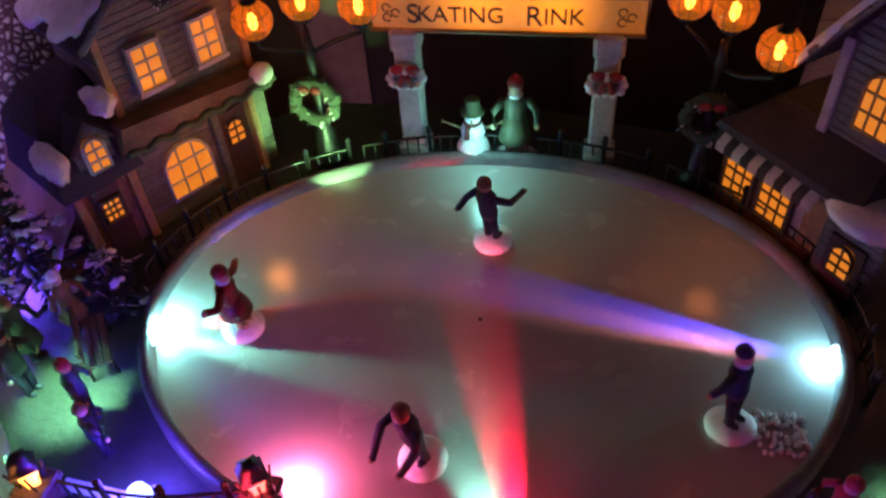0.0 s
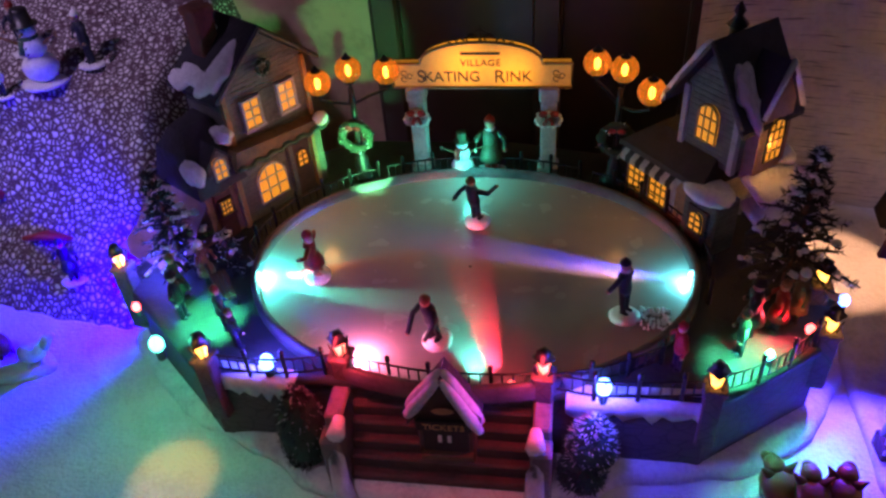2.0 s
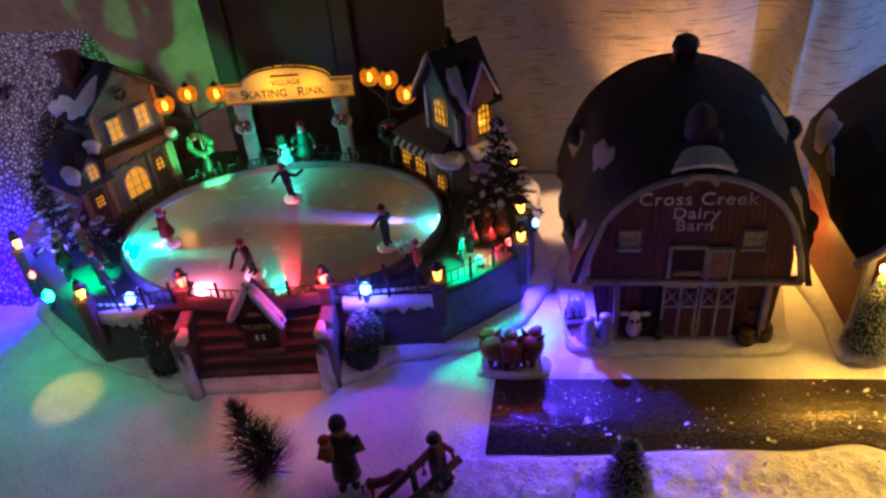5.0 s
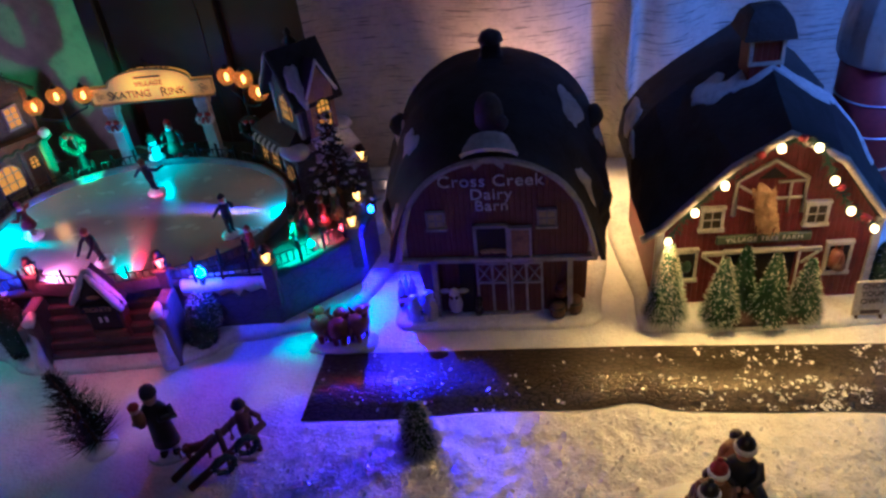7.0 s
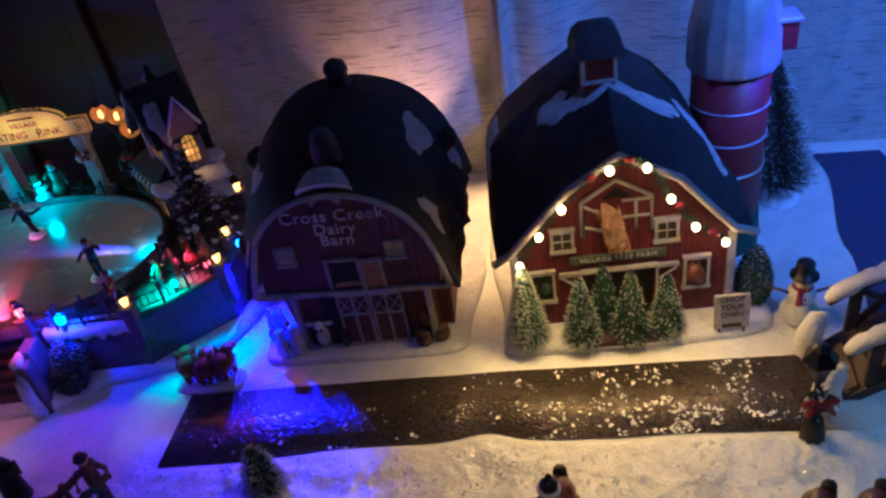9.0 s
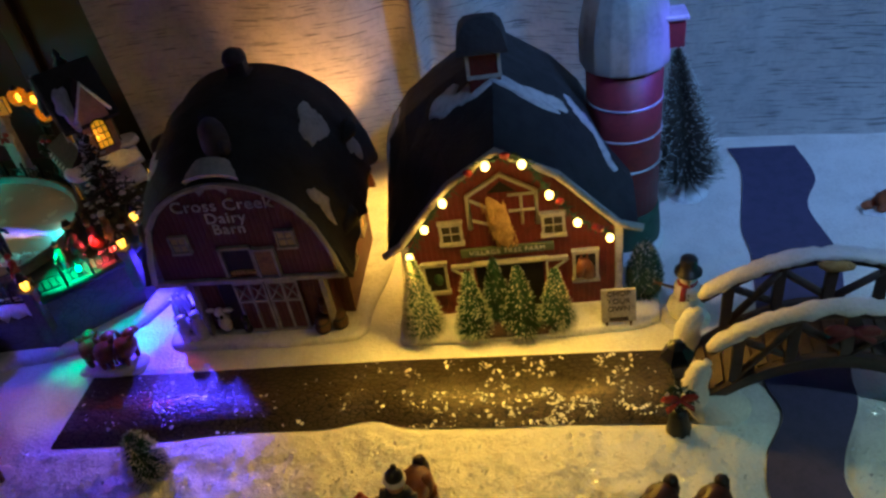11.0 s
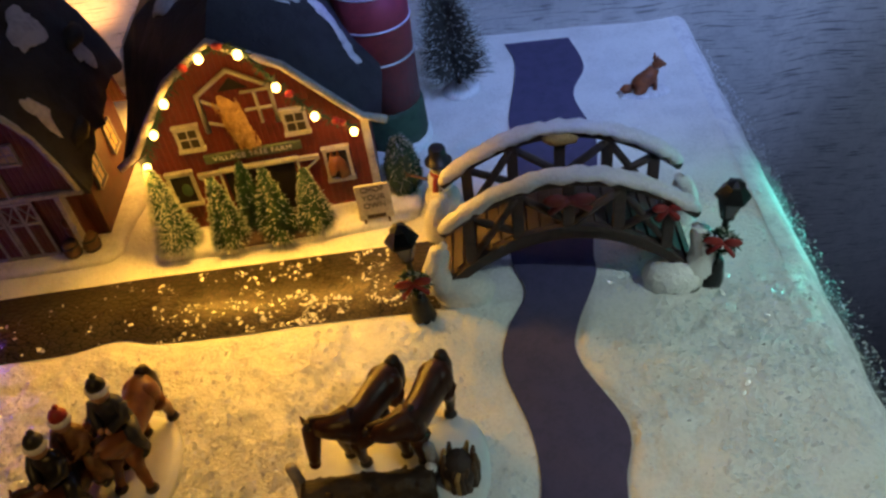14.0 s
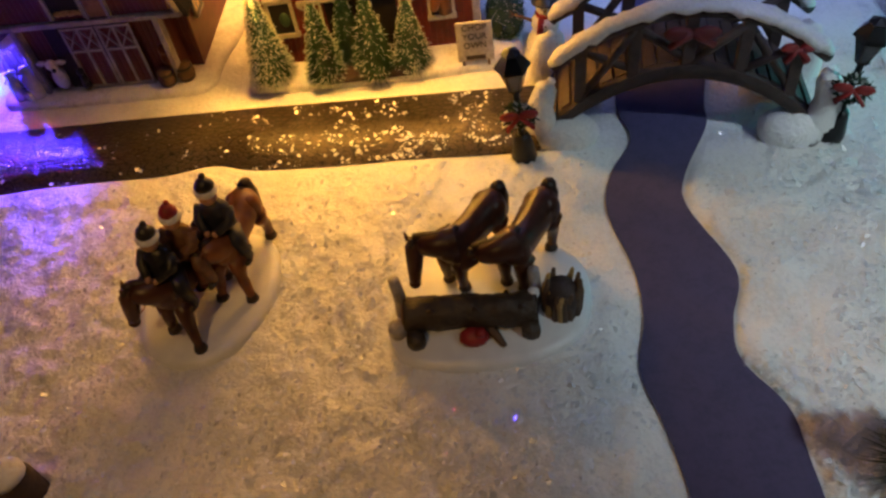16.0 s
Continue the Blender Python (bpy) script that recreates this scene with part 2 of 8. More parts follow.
BRIDGEWOOD = mat("dark_weathered_wood", (0.065, 0.042, 0.034), (0.028, 0.018, 0.015), 300, 0.65, bump=0.8, depth=0.001)
LINEN = curtain_mat()
TAN = mat("tan_cloth", (0.42, 0.30, 0.18), (0.30, 0.21, 0.13), 120, 0.9, spec=0.15)
DARKWOOD = mat("dark_panel", (0.035, 0.018, 0.012), (0.018, 0.010, 0.008), 60, 0.5)
ROAD = cell_mat("foil_cobbles", (0.11, 0.085, 0.05), (0.008, 0.006, 0.005), 165, 0.34, 0.0022, 0.08, metal=0.45, spec=0.9, stretch=(1, 1.7, 1))
FLAKE = mat("snow_flakes", (0.85, 0.85, 0.86), (0.7, 0.7, 0.72), 600, 0.35, bump=0.2, spec=0.8)
GLINT = mat("plastic_glitter", (0.85, 0.87, 0.90), (0.75, 0.78, 0.82), 900, 0.12, bump=0.0, metal=0.0, spec=1.0)
nt = GLINT.node_tree
bs, out = nt.nodes["Principled BSDF"], nt.nodes["Material Output"]
thin, both = nt.nodes.new("ShaderNodeBsdfTranslucent"), nt.nodes.new("ShaderNodeMixShader")
thin.inputs["Color"].default_value = (0.86, 0.88, 0.90, 1)
both.inputs[0].default_value = 0.5
nt.links.new(bs.outputs[0], both.inputs[1])
nt.links.new(thin.outputs[0], both.inputs[2])
nt.links.new(both.outputs[0], out.inputs["Surface"])
RIVER = mat("river_felt", (0.085, 0.075, 0.15), (0.065, 0.06, 0.12), 420, 0.85, bump=0.25, spec=0.2)
ICE = mat("rink_ice", (0.36, 0.325, 0.315), (0.32, 0.29, 0.28), 60, 0.24, bump=0.08, depth=0.0004, spec=0.6)
STONE = cell_mat("rink_stone", (0.105, 0.09, 0.10), (0.068, 0.058, 0.066), 95, 0.7, 0.0012, 0.07, stretch=(1, 1, 1.7))
IRON = mat("black_iron", (0.018, 0.019, 0.021), (0.010, 0.010, 0.011), 700, 0.38, metal=0.3, bump=0.3)
DECK = mat("dark_green_deck", (0.03, 0.042, 0.035), (0.015, 0.02, 0.018), 300, 0.6, bump=0.6, depth=0.001)
STEP = mat("brown_steps", (0.085, 0.055, 0.05), (0.045, 0.03, 0.028), 350, 0.65, bump=0.6)
ROOF = mat("dark_shingle", (0.030, 0.029, 0.034), (0.013, 0.013, 0.016), 330, 0.72, bump=0.8, depth=0.0012)
BARN_RED = board_mat("barn_red", (0.17, 0.020, 0.016), (0.085, 0.011, 0.010), 0.0042, 0)
DAIRY_RED = board_mat("dairy_red", (0.125, 0.032, 0.032), (0.07, 0.020, 0.022), 0.0042, 0)
WHITE = mat("white_trim", (0.52, 0.50, 0.45), (0.28, 0.26, 0.23), 420, 0.55, bump=0.4)
GREYTRIM = mat("grey_trim", (0.40, 0.38, 0.37), (0.22, 0.21, 0.21), 420, 0.6, bump=0.4)
BLACK = mat("dark_opening", (0.012, 0.010, 0.010), (0.006, 0.005, 0.005), 400, 0.7)
SILO_RED = mat("silo_red", (0.19, 0.025, 0.028), (0.11, 0.016, 0.02), 260, 0.5)
TIN = mat("tin_dome", (0.50, 0.52, 0.54), (0.34, 0.36, 0.39), 240, 0.42, metal=0.3, bump=0.2)
TAR_GREEN = mat("moss_green", (0.03, 0.075, 0.045), (0.015, 0.04, 0.025), 380, 0.7, bump=0.8)
SIDING = board_mat("grey_siding", (0.13, 0.135, 0.11), (0.055, 0.058, 0.048), 0.0036, 2)
OCHRE = mat("ochre_wood", (0.36, 0.20, 0.075), (0.18, 0.10, 0.045), 400, 0.6)
DARKDOOR = mat("brown_door", (0.085, 0.04, 0.028), (0.045, 0.022, 0.016), 420, 0.5)
STONEWHITE = mat("pale_stone", (0.45, 0.43, 0.42), (0.28, 0.27, 0.27), 380, 0.65, bump=0.5)
LITPANE = mat("lit_window", (0.45, 0.2, 0.03), (0.3, 0.13, 0.02), 300, 0.3, glow=(1.0, 0.40, 0.006), power=0.72)
GLOBE = mat("amber_globe", (0.34, 0.13, 0.004), (0.18, 0.07, 0.002), 260, 0.15, glow=(1.0, 0.36, 0.0), power=0.62)
nt = GLOBE.node_tree
clear, both = nt.nodes.new("ShaderNodeBsdfTransparent"), nt.nodes.new("ShaderNodeMixShader")
clear.inputs["Color"].default_value = (1.0, 0.50, 0.08, 1)
both.inputs[0].default_value = 0.48
nt.links.new(clear.outputs[0], both.inputs[1])
nt.links.new(nt.nodes["Principled BSDF"].outputs[0], both.inputs[2])
nt.links.new(both.outputs[0], nt.nodes["Material Output"].inputs["Surface"])
GLOBE_CORE = mat("lamp_core", (1, 0.8, 0.4), None, 300, 0.3, glow=(1.0, 0.66, 0.12), power=22)
BULB = mat("warm_bulb", (1, 0.8, 0.5), None, 300, 0.2, glow=(1.0, 0.62, 0.14), power=9.0)
LED_BLUE = mat("led_blue", (0.3, 0.3, 1), None, 300, 0.2, glow=(0.10, 0.24, 1.0), power=11.0)
LED_GREEN = mat("led_green", (0.3, 1, 0.5), None, 300, 0.2, glow=(0.06, 1.0, 0.45), power=9.0)
LED_RED = mat("led_red", (1, 0.3, 0.3), None, 300, 0.2, glow=(1.0, 0.08, 0.05), power=9.0)
LED_WHITE = mat("led_white", (0.8, 1, 0.95), None, 300, 0.2, glow=(0.40, 1.0, 0.85), power=2)
SIGN = mat("sign_cream_glow", (0.46, 0.33, 0.11), (0.34, 0.24, 0.08), 300, 0.5, bump=0.2, glow=(1.0, 0.38, 0.0), power=0.9)
# lamplight on the board is put into its emission, as two amber pools
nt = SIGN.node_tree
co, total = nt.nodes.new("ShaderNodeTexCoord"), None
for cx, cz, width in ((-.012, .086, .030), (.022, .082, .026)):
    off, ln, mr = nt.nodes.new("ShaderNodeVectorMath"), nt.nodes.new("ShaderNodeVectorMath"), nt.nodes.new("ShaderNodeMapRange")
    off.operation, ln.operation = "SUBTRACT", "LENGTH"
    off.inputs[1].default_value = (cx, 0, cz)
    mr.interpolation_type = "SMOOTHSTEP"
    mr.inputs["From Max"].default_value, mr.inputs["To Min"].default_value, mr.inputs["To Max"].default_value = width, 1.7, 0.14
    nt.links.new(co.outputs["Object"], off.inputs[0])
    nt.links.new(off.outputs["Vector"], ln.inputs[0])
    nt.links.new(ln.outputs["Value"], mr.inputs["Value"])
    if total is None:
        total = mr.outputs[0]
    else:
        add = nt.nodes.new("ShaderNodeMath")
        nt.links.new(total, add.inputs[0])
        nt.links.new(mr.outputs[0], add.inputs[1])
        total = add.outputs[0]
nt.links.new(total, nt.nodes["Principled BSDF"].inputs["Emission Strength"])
SIGN_INK = mat("sign_ink", (0.05, 0.035, 0.03), None, 300, 0.6, bump=0)
LETTER = mat("white_letters", (0.78, 0.76, 0.74), (0.62, 0.60, 0.58), 500, 0.6, bump=0.3)
NEEDLE = mat("green_needles", (0.016, 0.085, 0.045), (0.006, 0.034, 0.020), 300, 0.6, bump=0)
NEEDLE_DARK = mat("grey_needles", (0.035, 0.045, 0.04), (0.015, 0.02, 0.018), 300, 0.6, bump=0)
NEEDLE_GREY = mat("faded_needles", (0.13, 0.12, 0.10), (0.06, 0.055, 0.05), 300, 0.7, bump=0)
FROST = mat("frosted_tips", (0.72, 0.76, 0.74), (0.5, 0.55, 0.52), 400, 0.6, bump=0)
BARK = mat("brown_wood", (0.13, 0.075, 0.042), (0.06, 0.035, 0.022), 380, 0.7, bump=0.8, depth=0.001)
HAY = mat("straw", (0.62, 0.40, 0.14), (0.36, 0.21, 0.07), 700, 0.8, bump=1.0, depth=0.0015)
HORSE = mat("chestnut_glaze", (0.075, 0.026, 0.013), (0.030, 0.012, 0.008), 180, 0.34, bump=0.3, coat=0.0)
HORSE_LIGHT = mat("tan_glaze", (0.22, 0.080, 0.028), (0.11, 0.038, 0.016), 180, 0.38, bump=0.3, coat=0.0)
MANE = mat("dark_mane", (0.028, 0.014, 0.010), (0.015, 0.008, 0.006), 500, 0.45, bump=0.6)
NAVY = mat("navy_coat", (0.018, 0.022, 0.045), (0.010, 0.012, 0.026), 350, 0.55)
SKIN = mat("painted_beige", (0.45, 0.26, 0.17), (0.36, 0.20, 0.13), 350, 0.5)
CLOTH_RED = mat("painted_red", (0.34, 0.025, 0.022), (0.19, 0.015, 0.014), 380, 0.5)
CLOTH_GREEN = mat("painted_green", (0.03, 0.11, 0.06), (0.018, 0.06, 0.034), 380, 0.5)
CLOTH_BLUE = mat("painted_blue", (0.035, 0.07, 0.2), (0.02, 0.04, 0.11), 380, 0.5)
BROWN = mat("painted_brown", (0.2, 0.095, 0.04), (0.1, 0.048, 0.022), 380, 0.5)
ORANGE = mat("fox_orange", (0.28, 0.075, 0.022), (0.16, 0.045, 0.016), 380, 0.5)
BLACKHAT = mat("painted_black", (0.016, 0.016, 0.017), (0.008, 0.008, 0.009), 380, 0.4)

# ---- lamps ----
# unseen soft fill added above the table to lift the whole layout
lamp("ceiling_lamp", "AREA", (0.48, -0.24, 1.4), 0.42, (1.0, 0.94, 0.92), 0.5, target=(0.44, -0.16, 0))
# unseen coloured spots: some for party-light patches, the rest added as fill
lamp("party_light", "SPOT", (0.85, -0.45, 0.85), 33.0, (0.30, 0.48, 1.0), 0.03, target=(0.63, 0.3, 0.28), spot=50, blend=0.6)
# added bluish fill for the low curtain right of the table
lamp("party_light", "SPOT", (1.15, -0.25, 0.45), 7.0, (0.45, 0.60, 1.0), 0.03, target=(1.02, 0.3, -0.08), spot=62, blend=1.0)
# added greenish-white fill for the snow at the right
lamp("party_light", "SPOT", (1.05, -0.55, 0.80), 15.0, (0.75, 1.0, 0.84), 0.03, target=(0.70, -0.19, 0.0), spot=34, blend=1.0)
lamp("party_light", "SPOT", (-0.30, -0.25, 0.70), 10.0, (1.0, 0.48, 0.04), 0.004, target=(-.325, -.030, 0), spot=4.6, blend=0.5)
lamp("party_light", "SPOT", (-0.10, -0.35, 0.70), 5.0, (1.0, 0.50, 0.25), 0.01, target=(-.145, -.065, 0), spot=8, blend=0.9)
lamp("party_light", "SPOT", (0.05, -0.35, 0.70), 4.0, (1.0, 0.85, 0.75), 0.01, target=(-.020, -.032, 0), spot=5, blend=0.6)
# added pinkish fill for the beaded hill
lamp("party_light", "SPOT", (-0.75, -0.20, 0.80), 12.5, (0.84, 0.62, 0.92), 0.03, target=(-.52, .24, .12), spot=34, blend=0.9)
# added amber fill for the front snow by the riders
lamp("party_light", "SPOT", (0.20, -0.75, 0.80), 6.0, (1.0, 0.56, 0.12), 0.02, target=(.29, -.23, 0), spot=26, blend=1.0)
lamp("party_light", "SPOT", (0.05, -0.40, 0.75), 2.6, (0.10, 0.05, 1.0), 0.01, target=(.005, -.080, 0), spot=11, blend=1.0)
# added pink fill for the rink steps
lamp("party_light", "SPOT", (-0.10, -0.50, 0.70), 2.2, (1.0, 0.58, 0.62), 0.01, target=(-.16, -.035, .02), spot=17, blend=1.0)
lamp("party_light", "SPOT", (0.75, -0.35, 0.60), 1.1, (0.12, 0.08, 1.0), 0.01, target=(.585, -.03, .06), spot=16, blend=1.0)
# added pale teal fill for the snow at the front left
lamp("party_light", "SPOT", (-0.42, -0.40, 0.75), 2.0, (0.62, 0.95, 0.85), 0.03, target=(-.36, -.09, 0), spot=30, blend=1.0)
lamp("edge_light", "SPOT", (.80, .02, .015), 0.30, (0.12, 1.0, 0.80), 0.01, target=(.70, -.01, -.01), spot=120, blend=0.8)
for x, y, z in ((-.290, .1865, .1445), (-.247, .203, .147), (-.1095, .2236, .149), (-.074, .203, .1405)):
    lamp("globe_light", "POINT", (x, y, z), 0.012, AMBER, 0.008)
# string of bulbs on the barn
BULB_SPOTS = [(.2785, .0340, .0765), (.2945, .0290, .1055), (.3115, .0235, .1310), (.3440, .0210, .1600), (.3680, .0220, .1590), (.3845, .0260, .1305), (.4030, .0330, .1005), (.4260, .0410, .0790)]
for (x, y, z), e in zip(BULB_SPOTS, (.52, .32, .34, .34, .30, .22, .16, .10)):
    lamp("bulb_light", "SPOT", (x, y - .005, z), e, (1.0, 0.50, 0.05), 0.004, target=(x, -.10, .02), spot=160, blend=0.7)
    lamp("bulb_light", "POINT", (x, y - .004, z), 0.016, (1.0, 0.47, 0.06), 0.003)
# warm lamps behind the barns
lamp("back_lamp_orange", "SPOT", (.170, .214, .040), 1.6, (1.0, 0.38, 0.10), 0.008, target=(.166, .29, .135), spot=74, blend=0.6)
lamp("back_lamp_peach", "SPOT", (.066, .222, .12), 0.75, (1.0, 0.50, 0.19), 0.005, target=(.064, .218, 0), spot=44, blend=0.3)
lamp("back_lamp_yellow", "SPOT", (.240, .238, .120), 1.7, (1.0, 0.47, 0.05), 0.008, target=(.244, .19, 0), spot=84, blend=0.7)
# light from the houses' windows
lamp("window_light", "POINT", (-.286, .148, .105), 0.03, AMBER, 0.006)
lamp("window_light", "POINT", (-.086, .160, .092), 0.006, AMBER, 0.006)
lamp("window_light", "POINT", (-.006, .163, .132), 0.030, AMBER, 0.004)
for x, y, z in ((-.386, .049, .086), (-.299, -.013, .084), (.036, .066, .080)):
    lamp("lantern_light", "POINT", (x, y, z), 0.008, AMBER, 0.004)
lamp("back_lamp_yellow", "POINT", (.249, .125, .050), 0.07, (1.0, 0.47, 0.05), 0.008)
# coloured bulbs, and colour added where no bulb stands
lamp("blue_bulb_light", "SPOT", (.0425, .0980, .073), 2.5, (0.08, 0.04, 1.0), 0.003, target=(.055, .03, .0), spot=88, blend=0.7)
lamp("blue_bulb_light", "SPOT", (.0425, .0980, .073), 2.7, (0.06, 0.04, 1.0), 0.002, target=(.104, -.032, .0), spot=27, blend=0.25)
lamp("blue_bulb_light", "POINT", (.064, .030, .016), 0.004, (0.05, 0.02, 1.0), 0.006)
lamp("blue_bulb_light", "SPOT", (-.410, .085, .062), 2.4, (0.03, 0.0, 1.0), 0.006, target=(-.48, .085, .03), spot=160, blend=0.6)
# no bulb here: a spot added in mid-air to tint the silo dome
lamp("blue_bulb_light", "SPOT", (.64, .03, .36), 6.5, (0.16, 0.10, 1.0), 0.01, target=(.47, .135, .17), spot=20, blend=0.9)
lamp("blue_bulb_light", "POINT", (-.0865, .008, .072), 0.13, BLUE, 0.004)
lamp("blue_bulb_light", "POINT", (-.270, .010, .078), 0.14, BLUE, 0.004)
# added point, without a bulb, for blue on the fir and side bank
lamp("blue_bulb_light", "POINT", (-.372, .070, .080), 0.22, BLUE, 0.005)
lamp("green_bulb_light", "POINT", (-.346, .004, .073), 0.07, GREEN, 0.004)
lamp("green_bulb_light", "SPOT", (-.012, .050, .098), 1.1, GREEN, 0.005, target=(-.012, .052, .062), spot=76, blend=0.6)
lamp("green_bulb_light", "SPOT", (-.322, .036, .098), 0.9, GREEN, 0.005, target=(-.320, .040, .062), spot=70, blend=0.6)
lamp("green_rim_light", "SPOT", (-.232, .142, .076), 1.5, (0.12, 1.0, 0.22), 0.0015, target=(-.385, .365, .118), spot=50, blend=0.35)
lamp("red_bulb_light", "SPOT", (.004, .080, .080), 0.34, RED, 0.005, target=(-.02, -.02, .05), spot=165, blend=0.4)
lamp("red_bulb_light", "POINT", (-.224, .002, .086), 0.07, RED, 0.005)
lamp("red_bulb_light", "POINT", (-.118, .008, .085), 0.07, RED, 0.005)
# added cyan point for the gate and its figures, without a bulb
lamp("gate_light", "POINT", (-.192, .196, .088), 0.055, (0.05, 1.0, 0.62), 0.006)
# spotlights in the rim of the ice
lamp("rim_light", "SPOT", (-.300, .076, .0698), 0.38, (0.03, 1.0, 0.60), 0.002, target=(-.298, .076, .0), spot=179, blend=0.03)
lamp("rim_light", "SPOT", (-.300, .078, .0700), 2.2, (1.0, 0.05, 0.05), 0.002, target=(-.20, .108, .057), spot=18, blend=0.5)
lamp("rim_light", "SPOT", (-.300, .074, .0700), 1.8, (0.03, 1.0, 0.50), 0.002, target=(-.20, .070, .055), spot=20, blend=0.6)
lamp("rim_light", "SPOT", (-.046, .112, .0698), 0.07, (0.10, 0.95, 0.80), 0.002, target=(-.048, .112, .0), spot=179, blend=0.03)
lamp("rim_light", "SPOT", (-.046, .113, .0700), 4.0, (0.10, 0.10, 1.0), 0.002, target=(-.14, .124, .0595), spot=15, blend=0.5)
lamp("rim_light", "SPOT", (-.046, .110, .0700), 2.0, (1.0, 0.50, 0.34), 0.002, target=(-.12, .116, .0635), spot=12, blend=0.6)
lamp("rim_light", "SPOT", (-.218, .022, .0700), 0.20, (1.0, 0.22, 0.32), 0.002, target=(-.218, .024, .0), spot=179, blend=0.03)
lamp("rim_light", "SPOT", (-.140, .016, .0700), 2.2, (1.0, 0.03, 0.05), 0.002, target=(-.168, .090, .0560), spot=24, blend=0.4)
lamp("rim_light", "SPOT", (-.150, .016, .0700), 0.6, (0.04, 1.0, 0.55), 0.003, target=(-.215, .160, .022), spot=46, blend=0.9)

# ---- the table top: snow, road, river, curtain ----
# the bridge end of the layout stands turned a little against the barns
BRIDGE_END = Matrix.Translation((.43, .09, 0)) @ Matrix.Rotation(radians(-3.5), 4, "Z") @ Matrix.Translation((-.43, -.09, 0))


def table_edge(y):
    return 0.723 + 0.0612 * (y - 0.09)


RIVER_L = [(.549, .280), (.556, .235), (.543, .150), (.545, .110), (.536, .03), (.531, -.023), (.538, -.055), (.523, -.088), (.519, -.12), (.531, -.165), (.533, -.198), (.528, -.230), (.537, -.262), (.545, -.30), (.548, -.36), (.54, -.46)]
RIVER_R = [(.612, .280), (.619, .225), (.603, .178), (.612, .112), (.600, .04), (.589, -.021), (.587, -.045), (.568, -.09), (.566, -.117), (.586, -.165), (.579, -.199), (.579, -.223), (.596, -.249), (.600, -.275), (.603, -.32), (.60, -.46)]
RL, RR = [smooth_line([BRIDGE_END @ Vector((*p, 0)) for p in side], 6) for side in (RIVER_L, RIVER_R)]
ROAD_LOW = smooth_line([(.005, -.0735, 0), (.06, -.0720, 0), (.10, -.0685, 0), (.13, -.0645, 0), (.165, -.063, 0), (.215, -.062, 0), (.248, -.0555, 0), (.278, -.0628, 0), (.338, -.0645, 0), (.376, -.0635, 0), (.414, -.0643, 0), (.45, -.0652, 0), (.50, -.0635, 0)], 4)


def step01(x, a, b):
    t = np.clip((x - a) / (b - a), 0, 1)
    return t * t * (3 - 2 * t)


def sheet(name, xs, ys, height, material):
    """A grid of the table top; height takes the arrays of x and y."""
    X, Y = np.meshgrid(xs, ys)
    X = X + 0.0612 * (Y - 0.09) * step01(X, 0.45, 0.72)
    Z = height(X, Y)
    nx, ny = len(xs), len(ys)
    me = bpy.data.meshes.new(name)
    v = np.stack([X.ravel(), Y.ravel(), Z.ravel()], 1)
    i = np.arange(nx * ny).reshape(ny, nx)
    q = np.stack([i[:-1, :-1].ravel(), i[:-1, 1:].ravel(), i[1:, 1:].ravel(), i[1:, :-1].ravel()], 1)
    me.from_pydata(v.tolist(), [], q.tolist())
    me.polygons.foreach_set("use_smooth", [True] * len(me.polygons))
    me.materials.append(material)
    return new(name, me)


def value_noise(X, Y, cell, seed):
    r = np.random.RandomState(seed)
    g = r.rand(256, 256)
    x, y = X / cell + 50, Y / cell + 50
    i, j = np.floor(x).astype(int), np.floor(y).astype(int)
    u, w = x - i, y - j
    u, w = u * u * (3 - 2 * u), w * w * (3 - 2 * w)
    a, b, c, d = g[j % 256, i % 256], g[j % 256, (i + 1) % 256], g[(j + 1) % 256, i % 256], g[(j + 1) % 256, (i + 1) % 256]
    return (a * (1 - u) + b * u) * (1 - w) + (c * (1 - u) + d * u) * w


def river_side(X, Y):
    """Distances right of the right bank and left of the left bank."""
    ly, lx = zip(*sorted((p[1], p[0]) for p in RL))
    ry, rx = zip(*sorted((p[1], p[0]) for p in RR))
    return X - np.interp(Y, ry, rx), np.interp(Y, ly, lx) - X


def snow_height(X, Y):
    low = np.interp(X, [p[0] for p in ROAD_LOW], [p[1] for p in ROAD_LOW])
    r, l = river_side(X, Y)
    front = step01(low - 0.001 - Y, 0, 0.007) * step01(l, 0.0, 0.02) * step01(X, -0.04, 0.03)
    right = step01(r, 0, 0.006) * step01(-0.05 - Y, 0, 0.05) * step01(table_edge(Y) - X, 0, 0.014)
    n = 0.45 * value_noise(X, Y, 0.011, 1) + 0.35 * value_noise(X, Y, 0.005, 2) + 0.4 * value_noise(X, Y, 0.035, 3)
    thin = 0.0007 * (value_noise(X, Y, 0.02, 4) + value_noise(X, Y, 0.006, 5)) * step01(np.maximum(r, l), 0, 0.01)
    onroad = step01(X, -0.012, -0.002) * step01(0.004 - Y, 0, 0.006) * step01(Y - low, -0.004, 0.0)
    return thin * (1 - onroad) - 0.0006 * onroad + (0.0050 * n + 0.0022 * value_noise(X, Y, 0.0042, 31) * value_noise(X, Y, 0.03, 32)) * np.maximum(front, right)


ground = sheet("ground", np.arange(-0.80, 0.7235, 0.0023), np.arange(-0.50, 0.3, 0.0023), snow_height, FLUFF)
tagged(ground, "white glittering snow blanket covering the table", "snow ground", kind="structure")
# the blanket's hanging edge and the table under it
g = Geo()
ys = np.arange(-0.62, 0.301, 0.004)
rings = []
